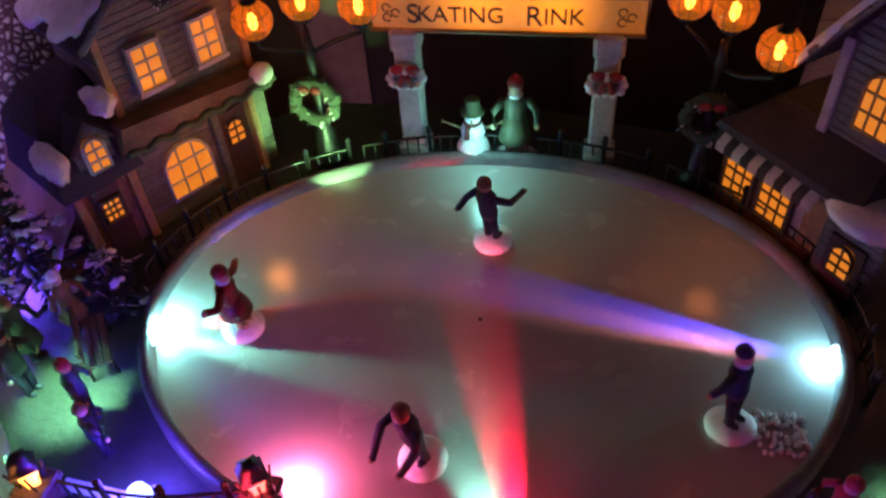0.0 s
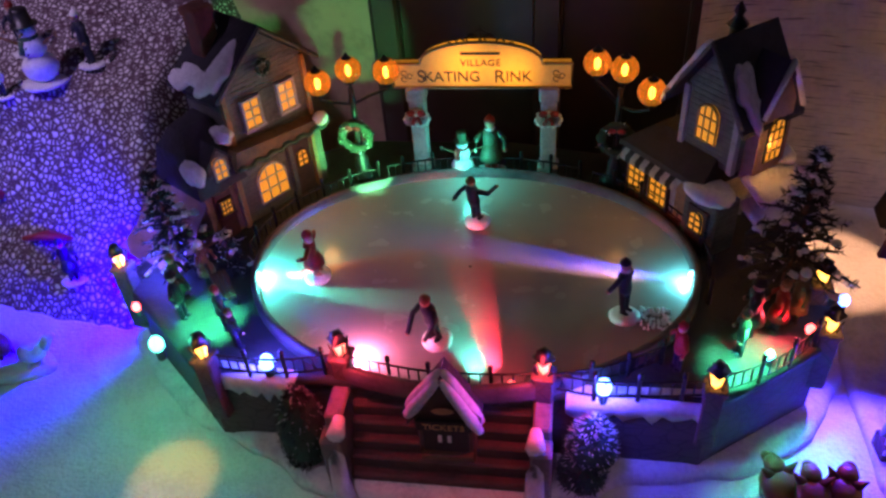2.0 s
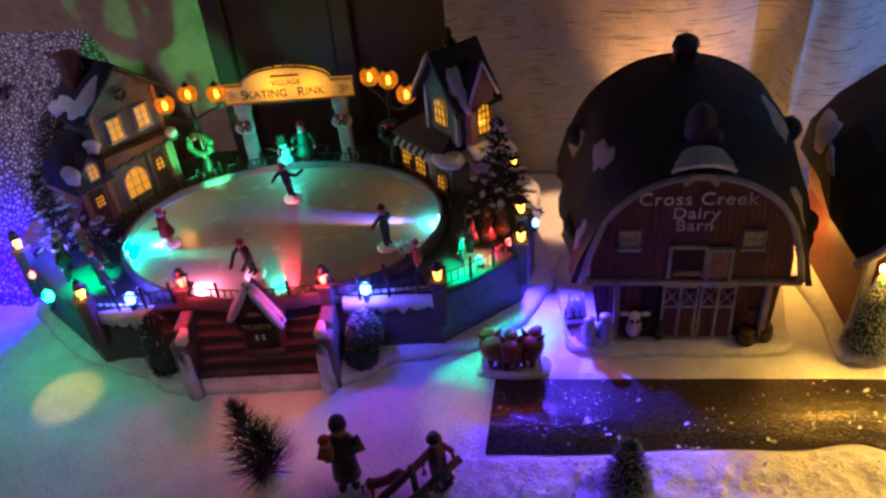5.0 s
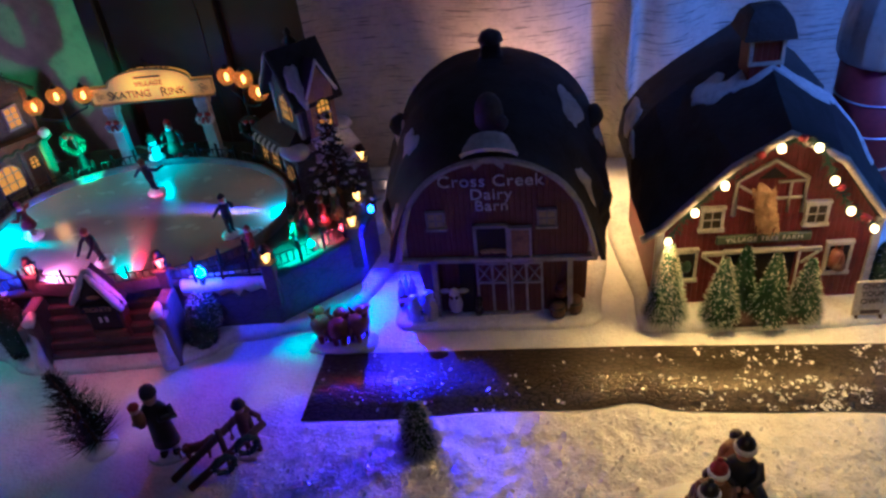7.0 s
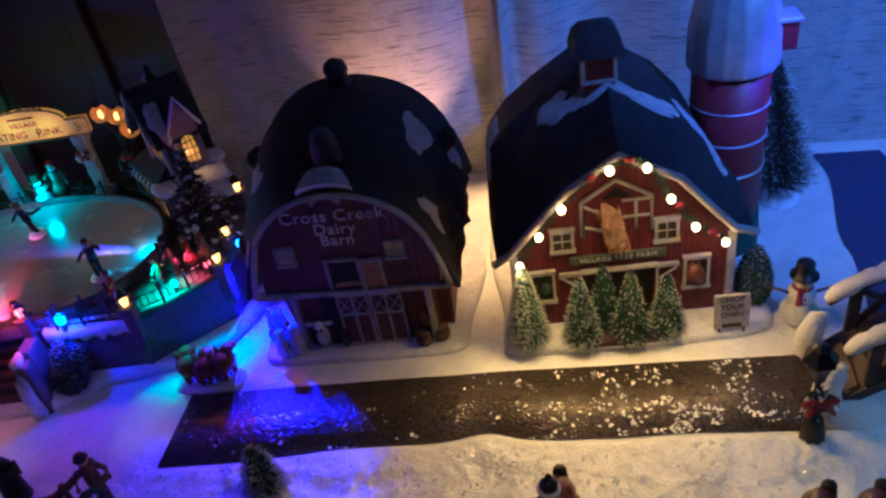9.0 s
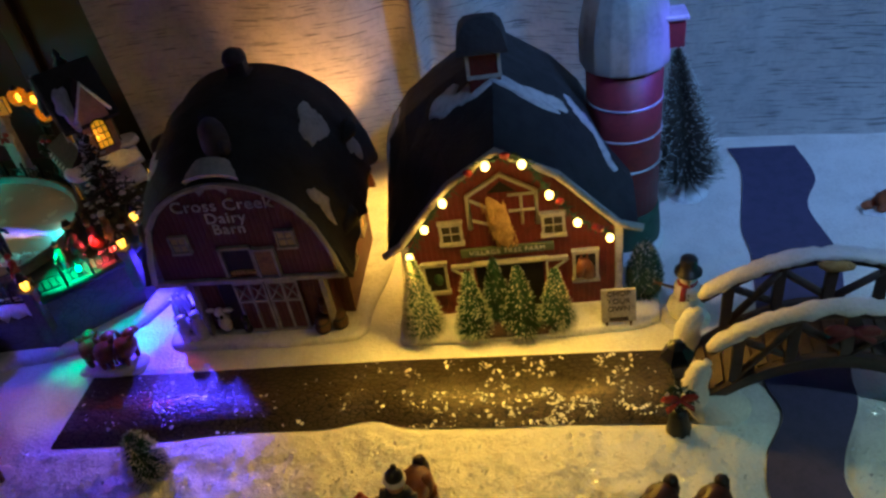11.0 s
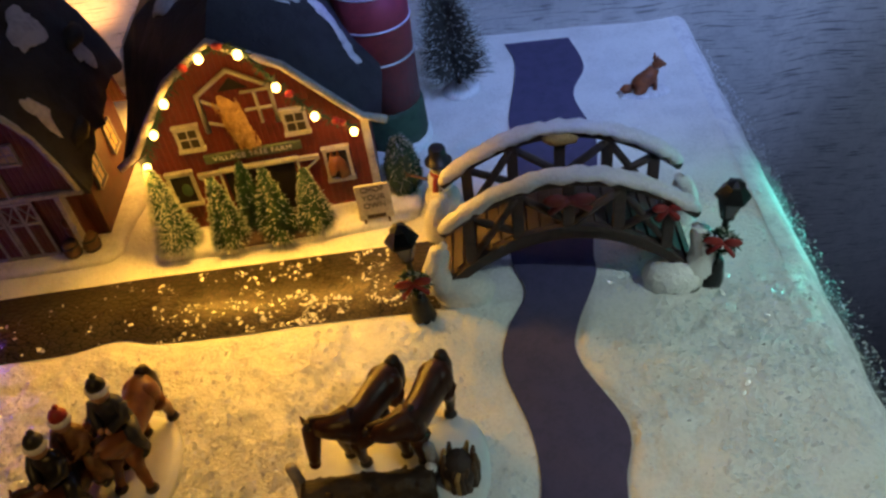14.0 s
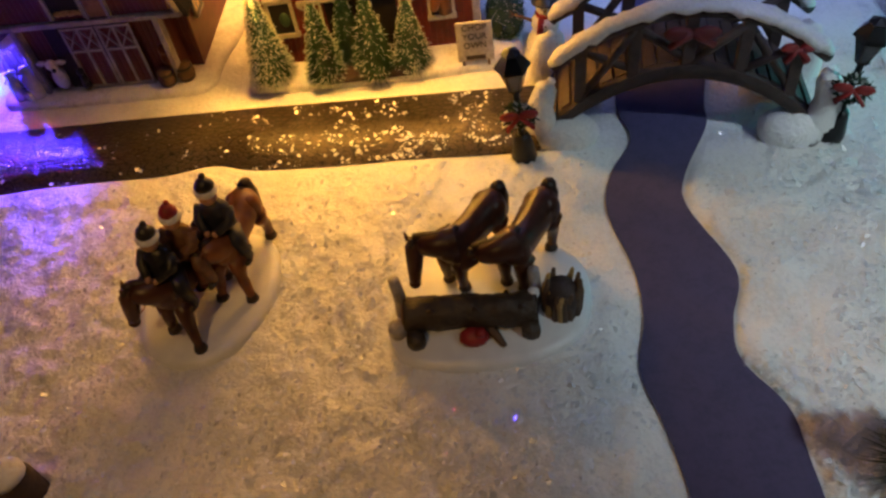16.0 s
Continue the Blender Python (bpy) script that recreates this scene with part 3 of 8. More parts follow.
for k, (dx, dz) in enumerate([(-0.010, 0.0004), (0, 0.0006), (0.004, -0.0006), (0.008, -0.004), (0.010, -0.010), (0.012, -0.020), (0.014, -0.034)]):
    rings.append([(0.7225 + dx + 0.0006 * k * noise.noise((y * 30, k, 0)), y, float(snow_height(np.array(table_edge(y) - 0.0025), np.array(y))) * (k < 2) + dz * (1 + 0.5 * noise.noise((y * 25, 3, 0)))) for y in ys])
g.loft(rings, closed=False)
tagged(g.obj("snow_blanket_edge", RESIN_SNOW), "white snow blanket edge hanging over the table side", "snow blanket", kind="structure")
g = Geo()
g.slab([(-0.95, -0.62), (0.672, -0.62), (0.727, 0.28), (-0.95, 0.28)], -0.05, -0.004, 0.002)
for x in (-0.90, 0.60):
    for y in (-0.57, 0.23):
        g.box(x, x + 0.05, y, y + 0.05, -0.72, -0.0495, 0.003)
g.box(-0.85, 0.60, -0.56, -0.54, -0.13, -0.0495)
g.box(-0.85, 0.60, 0.25, 0.27, -0.13, -0.0495)
tagged(g.obj("table_top", DARKWOOD), "dark wooden table top under the snow", "table", kind="structure")
g = Geo()
g.box(-2.2, 2.2, -2.2, 1.2, -0.76, -0.72)
tagged(g.obj("floor", mat("dark_carpet", (0.05, 0.055, 0.075), (0.03, 0.032, 0.045), 90, 0.95)), "dark carpet floor far below the table", "floor", kind="structure")

# river of felt
g = Geo()
n = min(len(RL), len(RR))
g.loft([[(l[0], l[1], 0.0016) for l in RL], [(r[0], r[1], 0.0016) for r in RR]], closed=False)
river = tagged(g.obj("river", RIVER), "winding dark indigo felt river lying on snow", "river", kind="structure")

# road strip
g = Geo()
top = [(p[0] + 0.004 * max(0, 1 - p[0] / 0.03), -0.0045 + 0.006 * min(1, p[0] / 0.25) + 0.0006 * noise.noise((p[0] * 20, 0, 0)), 0.0018) for p in ROAD_LOW]
g.loft([[(x, y, 0.0) for x, y, z in top], top, [(p[0], p[1], 0.0016 + 0.0008 * noise.noise((p[0] * 40, 5, 0))) for p in ROAD_LOW], [(p[0], p[1] - 0.0004, 0.0) for p in ROAD_LOW]], closed=False)
road = tagged(g.obj("road", ROAD), "dark cobbled foil road strip dusted with snow flakes", "road", kind="structure")

# hill of beaded snow behind
def hill_height(X, Y):
    edge = step01(-0.385 - X + 0.1 * (Y - 0.2), 0.0, 0.05)
    slope = np.clip((Y - 0.075 - 0.02 * value_noise(X, Y, 0.05, 8)) * 1.1, -0.01, None)
    z = np.where(slope < 0.12, slope, 0.12 + (slope - 0.12) * 0.38)
    return z * edge - 0.004 + 0.004 * value_noise(X, Y, 0.012, 9) + 0.003 * value_noise(X, Y, 0.006, 12)


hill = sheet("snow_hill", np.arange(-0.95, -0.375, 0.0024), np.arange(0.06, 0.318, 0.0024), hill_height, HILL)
tagged(hill, "steep hill of white beaded glitter snow", "snow hill", kind="structure")


# curtain and backdrop
def curtain(name, x0, x1, y, z0, z1, material, fold, label, seed, pleat=0.0):
    g = Geo()
    xs = np.arange(x0, x1 + 0.001, 0.004)
    rows = []
    for z in (z0, z0 * 0.5, 0.0, 0.02, 0.06, 0.1, 0.15, 0.2, 0.3, 0.45, 0.6, 0.8, z1):
        k = min(1, max(0.25, z / 0.2))
        rows.append([(x, y - 0.05 * max(0, x - 0.43) - 0.10 * max(0, min(z, 0.25)) * 0.6 - pleat * math.exp(-((x - 0.268 - 0.02 * z) / 0.0065) ** 2) * min(1, max(0, z / 0.04)) + fold * k * (math.sin(x * 36 + 1.5 * math.sin(x * 13 + seed) + 0.8 * z) + 0.6 * noise.noise((x * 25, z * 3, seed))), z) for x in xs])
    g.loft(rows, closed=False)
    return tagged(g.obj(name, material), label, "curtain", kind="structure")


curtain("curtain", -0.045, 1.9, 0.298, -0.72, 1.0, LINEN, 0.016, "pale linen curtain with dark woven flecks", 2.0, 0.032)
curtain("tan_curtain", -1.6, -0.28, 0.372, -0.72, 1.0, TAN, 0.004, "tan cloth hanging behind the snow hill", 5.0)
g = Geo()
g.box(-0.30, -0.03, 0.33, 0.35, -0.72, 1.0)
for x in (-0.295, -0.165, -0.05):
    g.box(x, x + 0.022, 0.318, 0.332, -0.72, 1.0, 0.002)
tagged(g.obj("wall_back", DARKWOOD), "dark brown wooden panel behind the rink", "wall", kind="structure")
g = Geo()
g.box(-2.2, 2.2, 1.2, 1.24, -0.76, 1.6)
g.box(-2.2, 2.2, -2.24, -2.2, -0.76, 1.6)
g.box(-2.24, -2.2, -2.24, 1.24, -0.76, 1.6)
g.box(2.2, 2.24, -2.24, 1.24, -0.76, 1.6)
tagged(g.obj("wall_room", mat("room_paint", (0.35, 0.33, 0.30), (0.28, 0.26, 0.24), 30, 0.9)), "plain dim room walls", "wall", kind="structure")
g = Geo()
g.box(-2.24, 2.24, -2.24, 1.24, 1.6, 1.64)
tagged(g.obj("ceiling", mat("ceiling_paint", (0.5, 0.5, 0.5), None, 30, 0.9)), "plain dim ceiling", "ceiling", kind="structure")

# ---- skating rink piece ----
RINK = pose(-0.174, 0.108, 0, 0, 0, 5.5)
BASE_LINE = [(-.405, .066), (-.367, .033), (-.332, .010), (-.302, .001), (-.267, -.012), (-.232, -.0245), (-.110, -.0145), (-.071, .010), (-.014, .026), (.022, .05), (.046, .09), (.052, .13), (.03, .20), (-.04, .262), (-.17, .278), (-.30, .265), (-.385, .21), (-.42, .13)]
WALL_LINE = [(-.386, .061), (-.305, .001), (-.228, .008), (-.115, .018), (-.033, .025), (.027, .077), (.037, .12), (.02, .19), (-.05, .245), (-.17, .262), (-.29, .25), (-.37, .19), (-.398, .12)]
DECK_Z, ICE_Z = 0.062, 0.065
rink = thing("skating_rink", Matrix(), "lit village skating rink with oval ice and stone base", "skating rink")
ring = [p[:2] for p in smooth_line([(*p, 0) for p in BASE_LINE + BASE_LINE[:1]], 4)[:-1]]
ring = [(x + 0.003 * noise.noise((x * 60, y * 60, 1)), y + 0.003 * noise.noise((x * 60, y * 60, 7))) for x, y in ring]
Geo().slab(ring, 0.0, 0.011, 0.006).obj("snow_base", RESIN_SNOW, rink, "painted snow base with a wavy edge")
Geo().slab(WALL_LINE, 0.008, 0.056).obj("stone_wall", STONE, rink, "dark stone side wall")
big = [(x * 1.012 + 0.174 * 0.012, y + (y - 0.11) * 0.015) for x, y in WALL_LINE]
Geo().slab(big, 0.0555, DECK_Z, 0.003).obj("deck", DECK, rink, "dark green trampled deck")


def oval(a, b, z, n=72):
    return [RINK @ Vector((a * math.cos(2 * math.pi * i / n), b * math.sin(2 * math.pi * i / n), z)) for i in range(n)]


A, B = 0.1320, 0.0990
g = Geo()
g.loft([oval(A + 0.0055, B + 0.0055, DECK_Z - 0.002), oval(A + 0.0055, B + 0.0055, 0.0700), oval(A + 0.0035, B + 0.0035, 0.0712), oval(A + 0.0012, B + 0.0012, 0.0706), oval(A, B, ICE_Z - 0.001)])
g.obj("rim", mat("rim_grey", (0.10, 0.085, 0.095), (0.05, 0.042, 0.048), 300, 0.5), rink, "grey raised rim round the ice")
g = Geo()
g.loft([oval(A + 0.001, B + 0.001, ICE_Z), oval(0.7 * A, 0.7 * B, ICE_Z), oval(0.35 * A, 0.35 * B, ICE_Z), oval(0.001, 0.001, ICE_Z)])
g.obj("ice", ICE, rink, "pale glossy ice sheet")
# snow drifts hanging over the front wall
for i, (x0, x1, seed) in enumerate(((-0.105, -0.036, 1), (-0.30, -0.25, 2))):
    g = Geo()
    top, low, back = [], [], []
    for k in range(15):
        x = x0 + (x1 - x0) * k / 14
        y = 0.0155 + 0.115 * (x + 0.13) if i == 0 else 0.0035
        d = 0.010 + 0.008 * abs(noise.noise((x * 140, seed, 0))) + 0.006 * math.sin(k * 1.9) ** 2
        back.append((x, y + 0.006, DECK_Z + 0.001))
        top.append((x, y - 0.0025, DECK_Z - 0.001))
        low.append((x, y - 0.003, DECK_Z - d))
    g.loft([back, top, [(x, y - 0.001, z - 0.004) for x, y, z in top], low, [(x, y + 0.004, z) for x, y, z in low]], closed=False)
    g.obj("snow_drift", RESIN_SNOW, rink, "drooping snow over the wall")
# flight of steps
STAIR = pose(-0.168, -0.019, 0, 0, 0, 5.3)
for k in range(7):
    Geo(STAIR).box(-0.0495, 0.0495, 0.0055 * k, 0.046, 0.008 * k, 0.008 * (k + 1), 0.0012).obj("step", STEP, rink)
for s in (-1, 1):
    g = Geo(STAIR)
    g.box(s * 0.0545 - 0.0055, s * 0.0545 + 0.0055, -0.002, 0.010, 0, 0.052, 0.0012)
    g.box(s * 0.0545 - 0.005, s * 0.0545 + 0.005, 0.010, 0.045, 0, 0.058, 0.0012)
    g.obj("stair_pier", mat("pier_stone", (0.2, 0.16, 0.16), (0.1, 0.08, 0.085), 300, 0.65, bump=0.5), rink, "stone pier beside the steps")
    g = Geo(STAIR)
    g.slot = 0
    c = s * 0.0545 - s * 0.003
    g.tube([(c, -0.004, 0.004), (c, -0.0055, 0.022), (c, -0.0035, 0.04), (c, 0.002, 0.053), (c, 0.012, 0.056)], [0.0065, 0.0052, 0.0045, 0.0052, 0.003], 10)
    g.obj("snow_cap", RESIN_SNOW, rink, "white snow running down the pier")


# iron fences
def fence(points, h, group="fences round the rink", spacing=0.0052, post_every=4):
    pts = smooth_line([(*p, 0) for p in points], 6)
    length = [0]
    for a, b in zip(pts, pts[1:]):
        length.append(length[-1] + (Vector(b) - Vector(a)).length)
    f = thing("iron_fence", Matrix.Translation((pts[0][0], pts[0][1], DECK_Z)), "low black iron fence with ball finials", "fence", group)
    inv = Vector((pts[0][0], pts[0][1], 0))
    loc = [Vector(p) - inv for p in pts]
    for z in (0.0035, h * 0.82):
        Geo().tube([(p.x, p.y, z) for p in loc], 0.00065, 6).obj("rail", IRON, f)
    n = max(2, int(length[-1] / spacing))
    for i in range(n + 1):
        d = length[-1] * i / n
        k = min(len(pts) - 2, next(j for j in range(len(pts)) if j + 1 >= len(pts) or length[j + 1] >= d - 1e-9))
        u = (d - length[k]) / max(1e-9, length[k + 1] - length[k])
        p = loc[k].lerp(loc[k + 1], min(1, u))
        g = Geo()
        if i % post_every == 0:
            g.lathe([(0.0011, 0), (0.0011, h), (0.0016, h + 0.0003), (0.0008, h + 0.001), (0.0015, h + 0.002), (0.0013, h + 0.003), (0.0002, h + 0.004)], 8, (p.x, p.y, 0))
            g.obj("post", IRON, f)
        else:
            g.lathe([(0.0005, 0.003), (0.0005, h * 0.82)], 5, (p.x, p.y, 0))
            g.obj("picket", IRON, f)
    return f


def on_oval(a0, a1, grow, n=9):
    return [tuple((RINK @ Vector(((A + grow) * math.cos(radians(a0 + (a1 - a0) * i / n)), (B + grow) * math.sin(radians(a0 + (a1 - a0) * i / n)), 0)))[:2]) for i in range(n + 1)]


fence([(-.297, .002), (-.262, .0035), (-.23, .0125)], 0.017)
fence([(-.220, .0130), (-.190, .0100), (-.170, .0100)], 0.017)
fence([(-.166, .0105), (-.140, .0135), (-.121, .0175)], 0.017)
fence([(-.113, .0185), (-.09, .017), (-.06, .0215), (-.037, .0265)], 0.017)
fence([(-.028, .031), (.0, .050), (.024, .078)], 0.017)
fence([(-.113, .0195), (-.085, .030), (-.058, .048)], 0.015)
fence(on_oval(122, 178, 0.011), 0.016)
fence(on_oval(88, 119, 0.011), 0.016)
fence(on_oval(62, 86, 0.011), 0.016)
fence(on_oval(-12, 58, 0.011), 0.016)


# gate arch with its sign
GATE = pose(-0.1855, 0.2195, DECK_Z, 0, 0, 5.5)
arch = thing("rink_gate", GATE, "stone gate arch with a glowing cream rink sign", "gate arch")
for s in (-1, 1):
    g = Geo()
    x = s * 0.0455
    g.box(x - 0.0075, x + 0.0075, -0.0075, 0.0075, 0, 0.008, 0.001)
    g.box(x - 0.0055, x + 0.0055, -0.0055, 0.0055, 0.008, 0.060, 0.0008)
    g.box(x - 0.0068, x + 0.0068, -0.0068, 0.0068, 0.060, 0.070, 0.0015)
    g.obj("pillar", STONEWHITE, arch)
    g = Geo()
    for i in range(12):
        a = 2 * math.pi * i / 12
        g.ball((x + 0.0075 * math.cos(a), -0.0075 + 0.001 * math.sin(3 * a), 0.047 + 0.0045 * math.sin(a)), 0.0022, 7, 5, 0.2, i)
    g.obj("garland", FROST, arch, "frosted garland ring")
    g = Geo()
    for q in (-1, 1):
        g.ball((x + q * 0.0035, -0.009, 0.052), (0.0036, 0.0018, 0.0026), 8, 6)
        g.tube([(x, -0.009, 0.051), (x + q * 0.003, -0.0095, 0.044)], [0.0012, 0.0016], 6)
    g.obj("bow", CLOTH_RED, arch, "red bow")
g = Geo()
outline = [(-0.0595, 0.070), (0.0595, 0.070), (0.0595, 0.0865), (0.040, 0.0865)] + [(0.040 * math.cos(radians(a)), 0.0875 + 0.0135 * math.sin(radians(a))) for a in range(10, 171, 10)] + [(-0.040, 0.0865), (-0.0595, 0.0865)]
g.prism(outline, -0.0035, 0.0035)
g.obj("sign_board", [SIGN], arch, "cream sign board with two amber pools of glow put into its colour")
g = Geo()
edge = [(x * 1.015, -0.0036, 0.0835 + (z - 0.0835) * 1.04) for x, z in outline]
g.tube(edge + edge[:1], 0.0011, 6)
g.obj("sign_frame", OCHRE, arch)
g = Geo()
for s in (-1, 1):
    for k in range(4):
        c = Vector((s * (0.006 + 0.007 * k), 0, 0.1025 - 0.0035 * k))
        g.tube([c + Vector((0.003 * math.cos(a / 2), 0, 0.003 * math.sin(a / 2) * (1 + 0.2 * k))) for a in range(0, 10)], 0.0007, 5)
g.tube([(0, 0, 0.101), (0, 0, 0.112)], [0.0012, 0.0003], 6)
g.tube([(-0.004, 0, 0.106), (0, 0, 0.109), (0.004, 0, 0.106)], 0.0008, 5)
g.obj("iron_scroll", IRON, arch)


def writing(text, m, size, material, parent, name="lettering", depth=0.0004, space=1.0):
    """Raised letters in the built-in font, as a mesh under parent, reading along local x, upright in z."""
    cu = bpy.data.curves.new(name, "FONT")
    cu.body, cu.size, cu.extrude, cu.align_x, cu.align_y, cu.space_character = text, size, depth, "CENTER", "CENTER", space
    tmp = new(name, cu)
    me = bpy.data.meshes.new_from_object(tmp.evaluated_get(bpy.context.evaluated_depsgraph_get()))
    bpy.data.objects.remove(tmp)
    me.transform(m @ pose(0, 0, 0, 90, 0, 0))
    me.materials.clear()
    me.materials.append(material)
    ob = new(name, me)
    ob.parent = parent
    return ob


for text, x, size in (("S", -.0405, .0128), ("KATING", -.0195, .0104), ("R", .0125, .0128), ("INK", .0252, .0104)):
    writing(text, pose(x, -0.0041, 0.0772), size, SIGN_INK, arch, depth=0.0003)
for s in (-1, 1):
    g = Geo()
    for k in range(3):
        c = Vector((s * .0510 + .0026 * math.cos(2.1 * k), -.0040, .0778 + .0026 * math.sin(2.1 * k)))
        g.tube([c + Vector((.0018 * math.cos(a / 2), 0, .0018 * math.sin(a / 2))) for a in range(12)], .00035, 4)
    g.obj("ornament", SIGN_INK, arch)
writing("VILLAGE", pose(0, -0.0041, 0.0872), 0.0066, SIGN_INK, arch, depth=0.0003, space=1.1)
# plain bar in place of a line of lettering
Geo().box(-0.013, 0.013, -0.0040, -0.0034, 0.0930, 0.0948).obj("worn_line", SIGN_INK, arch)


def wreath_ring(parent, c, r, thick, label, seed=1):
    """A lumpy ring of green sprigs, facing the front."""
    g = Geo()
    rnd = random.Random(seed)
    ring = [(c[0] + r * math.cos(2 * math.pi * i / 24), c[1], c[2] + r * math.sin(2 * math.pi * i / 24)) for i in range(25)]
    g.tube(ring, [thick * rnd.uniform(.75, 1.05) for _ in ring], 8)
    for i in range(90):
        q = Vector(ring[rnd.randrange(24)])
        d = Vector((rnd.uniform(-1, 1), rnd.uniform(-1, .2), rnd.uniform(-1, 1))).normalized()
        g.slot = 1 if rnd.random() < .15 else 0
        g.tube([q + d * thick * .5, q + d * thick * 1.45], [thick * .3, thick * .08], 4)
    return g.obj("wreath", [TAR_GREEN, FROST], parent, label)


# globe street lamps
def globe_lamp(place, arms, label):
    t = thing("street_lamp", Matrix.Translation(place), label, "street lamp", "globe lamps by the gate")
    g = Geo()
    g.lathe([(0.009, 0), (0.009, 0.004), (0.006, 0.006), (0.005, 0.016), (0.0035, 0.02), (0.0022, 0.024), (0.0018, 0.06), (0.003, 0.062), (0.002, 0.066), (0.0016, 0.073)], 12)
    g.obj("post", IRON, t, "black fluted iron post")
    for a in arms:
        v = Vector(a)
        g = Geo()
        g.tube([(0, 0, 0.060), (v.x * 0.5, v.y * 0.5, v.z - 0.018), (v.x, v.y, v.z - 0.013), (v.x, v.y, v.z - 0.008)], 0.0011, 6)
        g.lathe([(0.004, 0), (0.0045, 0.002), (0.002, 0.003)], 10, (v.x, v.y, v.z - 0.0095))
        g.obj("arm", IRON, t)
        g = Geo()
        g.ball(v, 0.0088, 18, 12)
        globe = g.obj("globe", GLOBE, t, "glowing amber glass globe")
        globe.visible_shadow = False
        g = Geo()
        g.ball(v + Vector((0, 0, -0.0008)), (0.0021, 0.0021, 0.0042), 10, 8)
        g.obj("bulb", GLOBE_CORE, globe)
        for k in range(6):
            a = math.pi * k / 6
            Geo().tube([v + Vector((0.0090 * math.sin(q) * math.cos(a), 0.0090 * math.sin(q) * math.sin(a), 0.0090 * math.cos(q))) for q in [2 * math.pi * i / 20 for i in range(21)]], 0.00022, 4).obj("rib", OCHRE, globe)
        for dz in (-0.0035, 0.0035):
            r = math.sqrt(0.0090 ** 2 - dz ** 2)
            Geo().tube([v + Vector((r * math.cos(q), r * math.sin(q), dz)) for q in [2 * math.pi * i / 20 for i in range(21)]], 0.00022, 4).obj("hoop", OCHRE, globe)
        g = Geo()
        g.lathe([(0.0036, 0), (0.0034, 0.0010), (0.0016, 0.002), (0.0010, 0.0035), (0.0003, 0.0045)], 10, (v.x, v.y, v.z + 0.0078))
        g.obj("cap", IRON, globe)
    wreath_ring(t, (0, -0.004, 0.037), 0.0100, 0.0034, "green wreath hung on the post")
    g = Geo()
    for q in (-1, 1):
        g.ball((q * 0.003, -0.0075, 0.045), (0.003, 0.0012, 0.002), 8, 5)
    g.obj("bow", CLOTH_RED, t, "red bow")
    return t


globe_lamp((-.273, .2005, DECK_Z), [(-.0172, -.0135, .0825), (.0005, -.0005, .0865), (.026, .0025, .0850)], "black iron street lamp with three amber globes and wreath")
globe_lamp((-.0935, .2165, DECK_Z), [(-.016, .0071, .087), (.0017, .0025, .0855), (.0196, -.0135, .0785)], "black iron street lamp with three glowing globes, dark wreath")


# lantern posts
def lantern(x, y, h, glow, label, lit=True, w=0.0052):
    t = thing("lantern_post", Matrix.Translation((x, y, 0.03)), label, "lantern", "lanterns on the rink wall")
    z = h - 0.03
    g = Geo()
    g.box(-w, w, -w, w, 0, z - 0.017, 0.001)
    g.box(-w - 0.001, w + 0.001, -w - 0.001, w + 0.001, z - 0.017, z - 0.0145, 0.0008)
    g.obj("post", STONE, t, "square stone post")
    g = Geo()
    for a, b in ((-1, -1), (1, -1), (1, 1), (-1, 1)):
        g.tube([(a * 0.0028, b * 0.0028, z - 0.0145), (a * 0.004, b * 0.004, z - 0.005)], 0.0005, 5)
    g.lathe([(0.0062, z - 0.005), (0.0058, z - 0.004), (0.0032, z - 0.001), (0.0042, z), (0.001, z + 0.002)], 4)
    g.obj("cage", IRON, t)
    g = Geo()
    g.lathe([(0.0026, z - 0.0145), (0.0038, z - 0.0055)], 4)
    g.ball((0, 0, z - 0.010), 0.0032, 9, 7)
    g.obj("flame", glow, t, "glowing lantern glass")
    return t


AMBERLIT = mat("lantern_amber", (1, 0.7, 0.2), None, 300, 0.3, glow=(1.0, 0.42, 0.03), power=7.5)
REDLIT = mat("lantern_red", (1, 0.3, 0.2), None, 300, 0.3, glow=(1.0, 0.16, 0.07), power=5.0)
lantern(-.386, .061, .094, AMBERLIT, "amber lantern on a stone post at the far corner")
lantern(-.299, -.0005, .092, AMBERLIT, "amber lantern on a stone corner post")
lantern(-.225, .0135, .092, REDLIT, "bright red lantern on the post beside the steps")
lantern(-.117, .0190, .091, REDLIT, "lantern glowing pink on the post beside the steps")
lantern(-.0325, .027, .088, AMBERLIT, "small amber lantern on a stone corner post")
lantern(.0275, .0785, .086, AMBERLIT, "amber lantern on a post near the fir")
lantern(.0180, .180, .092, AMBERLIT, "amber lantern on a post beside the shop")


lantern(.0265, .112, .090, AMBERLIT, "amber lantern on a post beside the shop")
g = Geo()
rnd = random.Random(14)
line = [(.006 + .020 * math.sin(i / 39 * 2.4), .110 + .150 * i / 39, .012 + .004 * noise.noise((i * .5, 0, 0))) for i in range(40)]
g.tube(line, [.004 if i in (0, 39) else .0145 * (1 + .45 * noise.noise((i * .42, 3, 1)) + .2 * rnd.uniform(-1, 1)) for i in range(40)], 14)
g.obj("snow_bank", RESIN_SNOW, rink, "lumpy snow bank behind the shop")


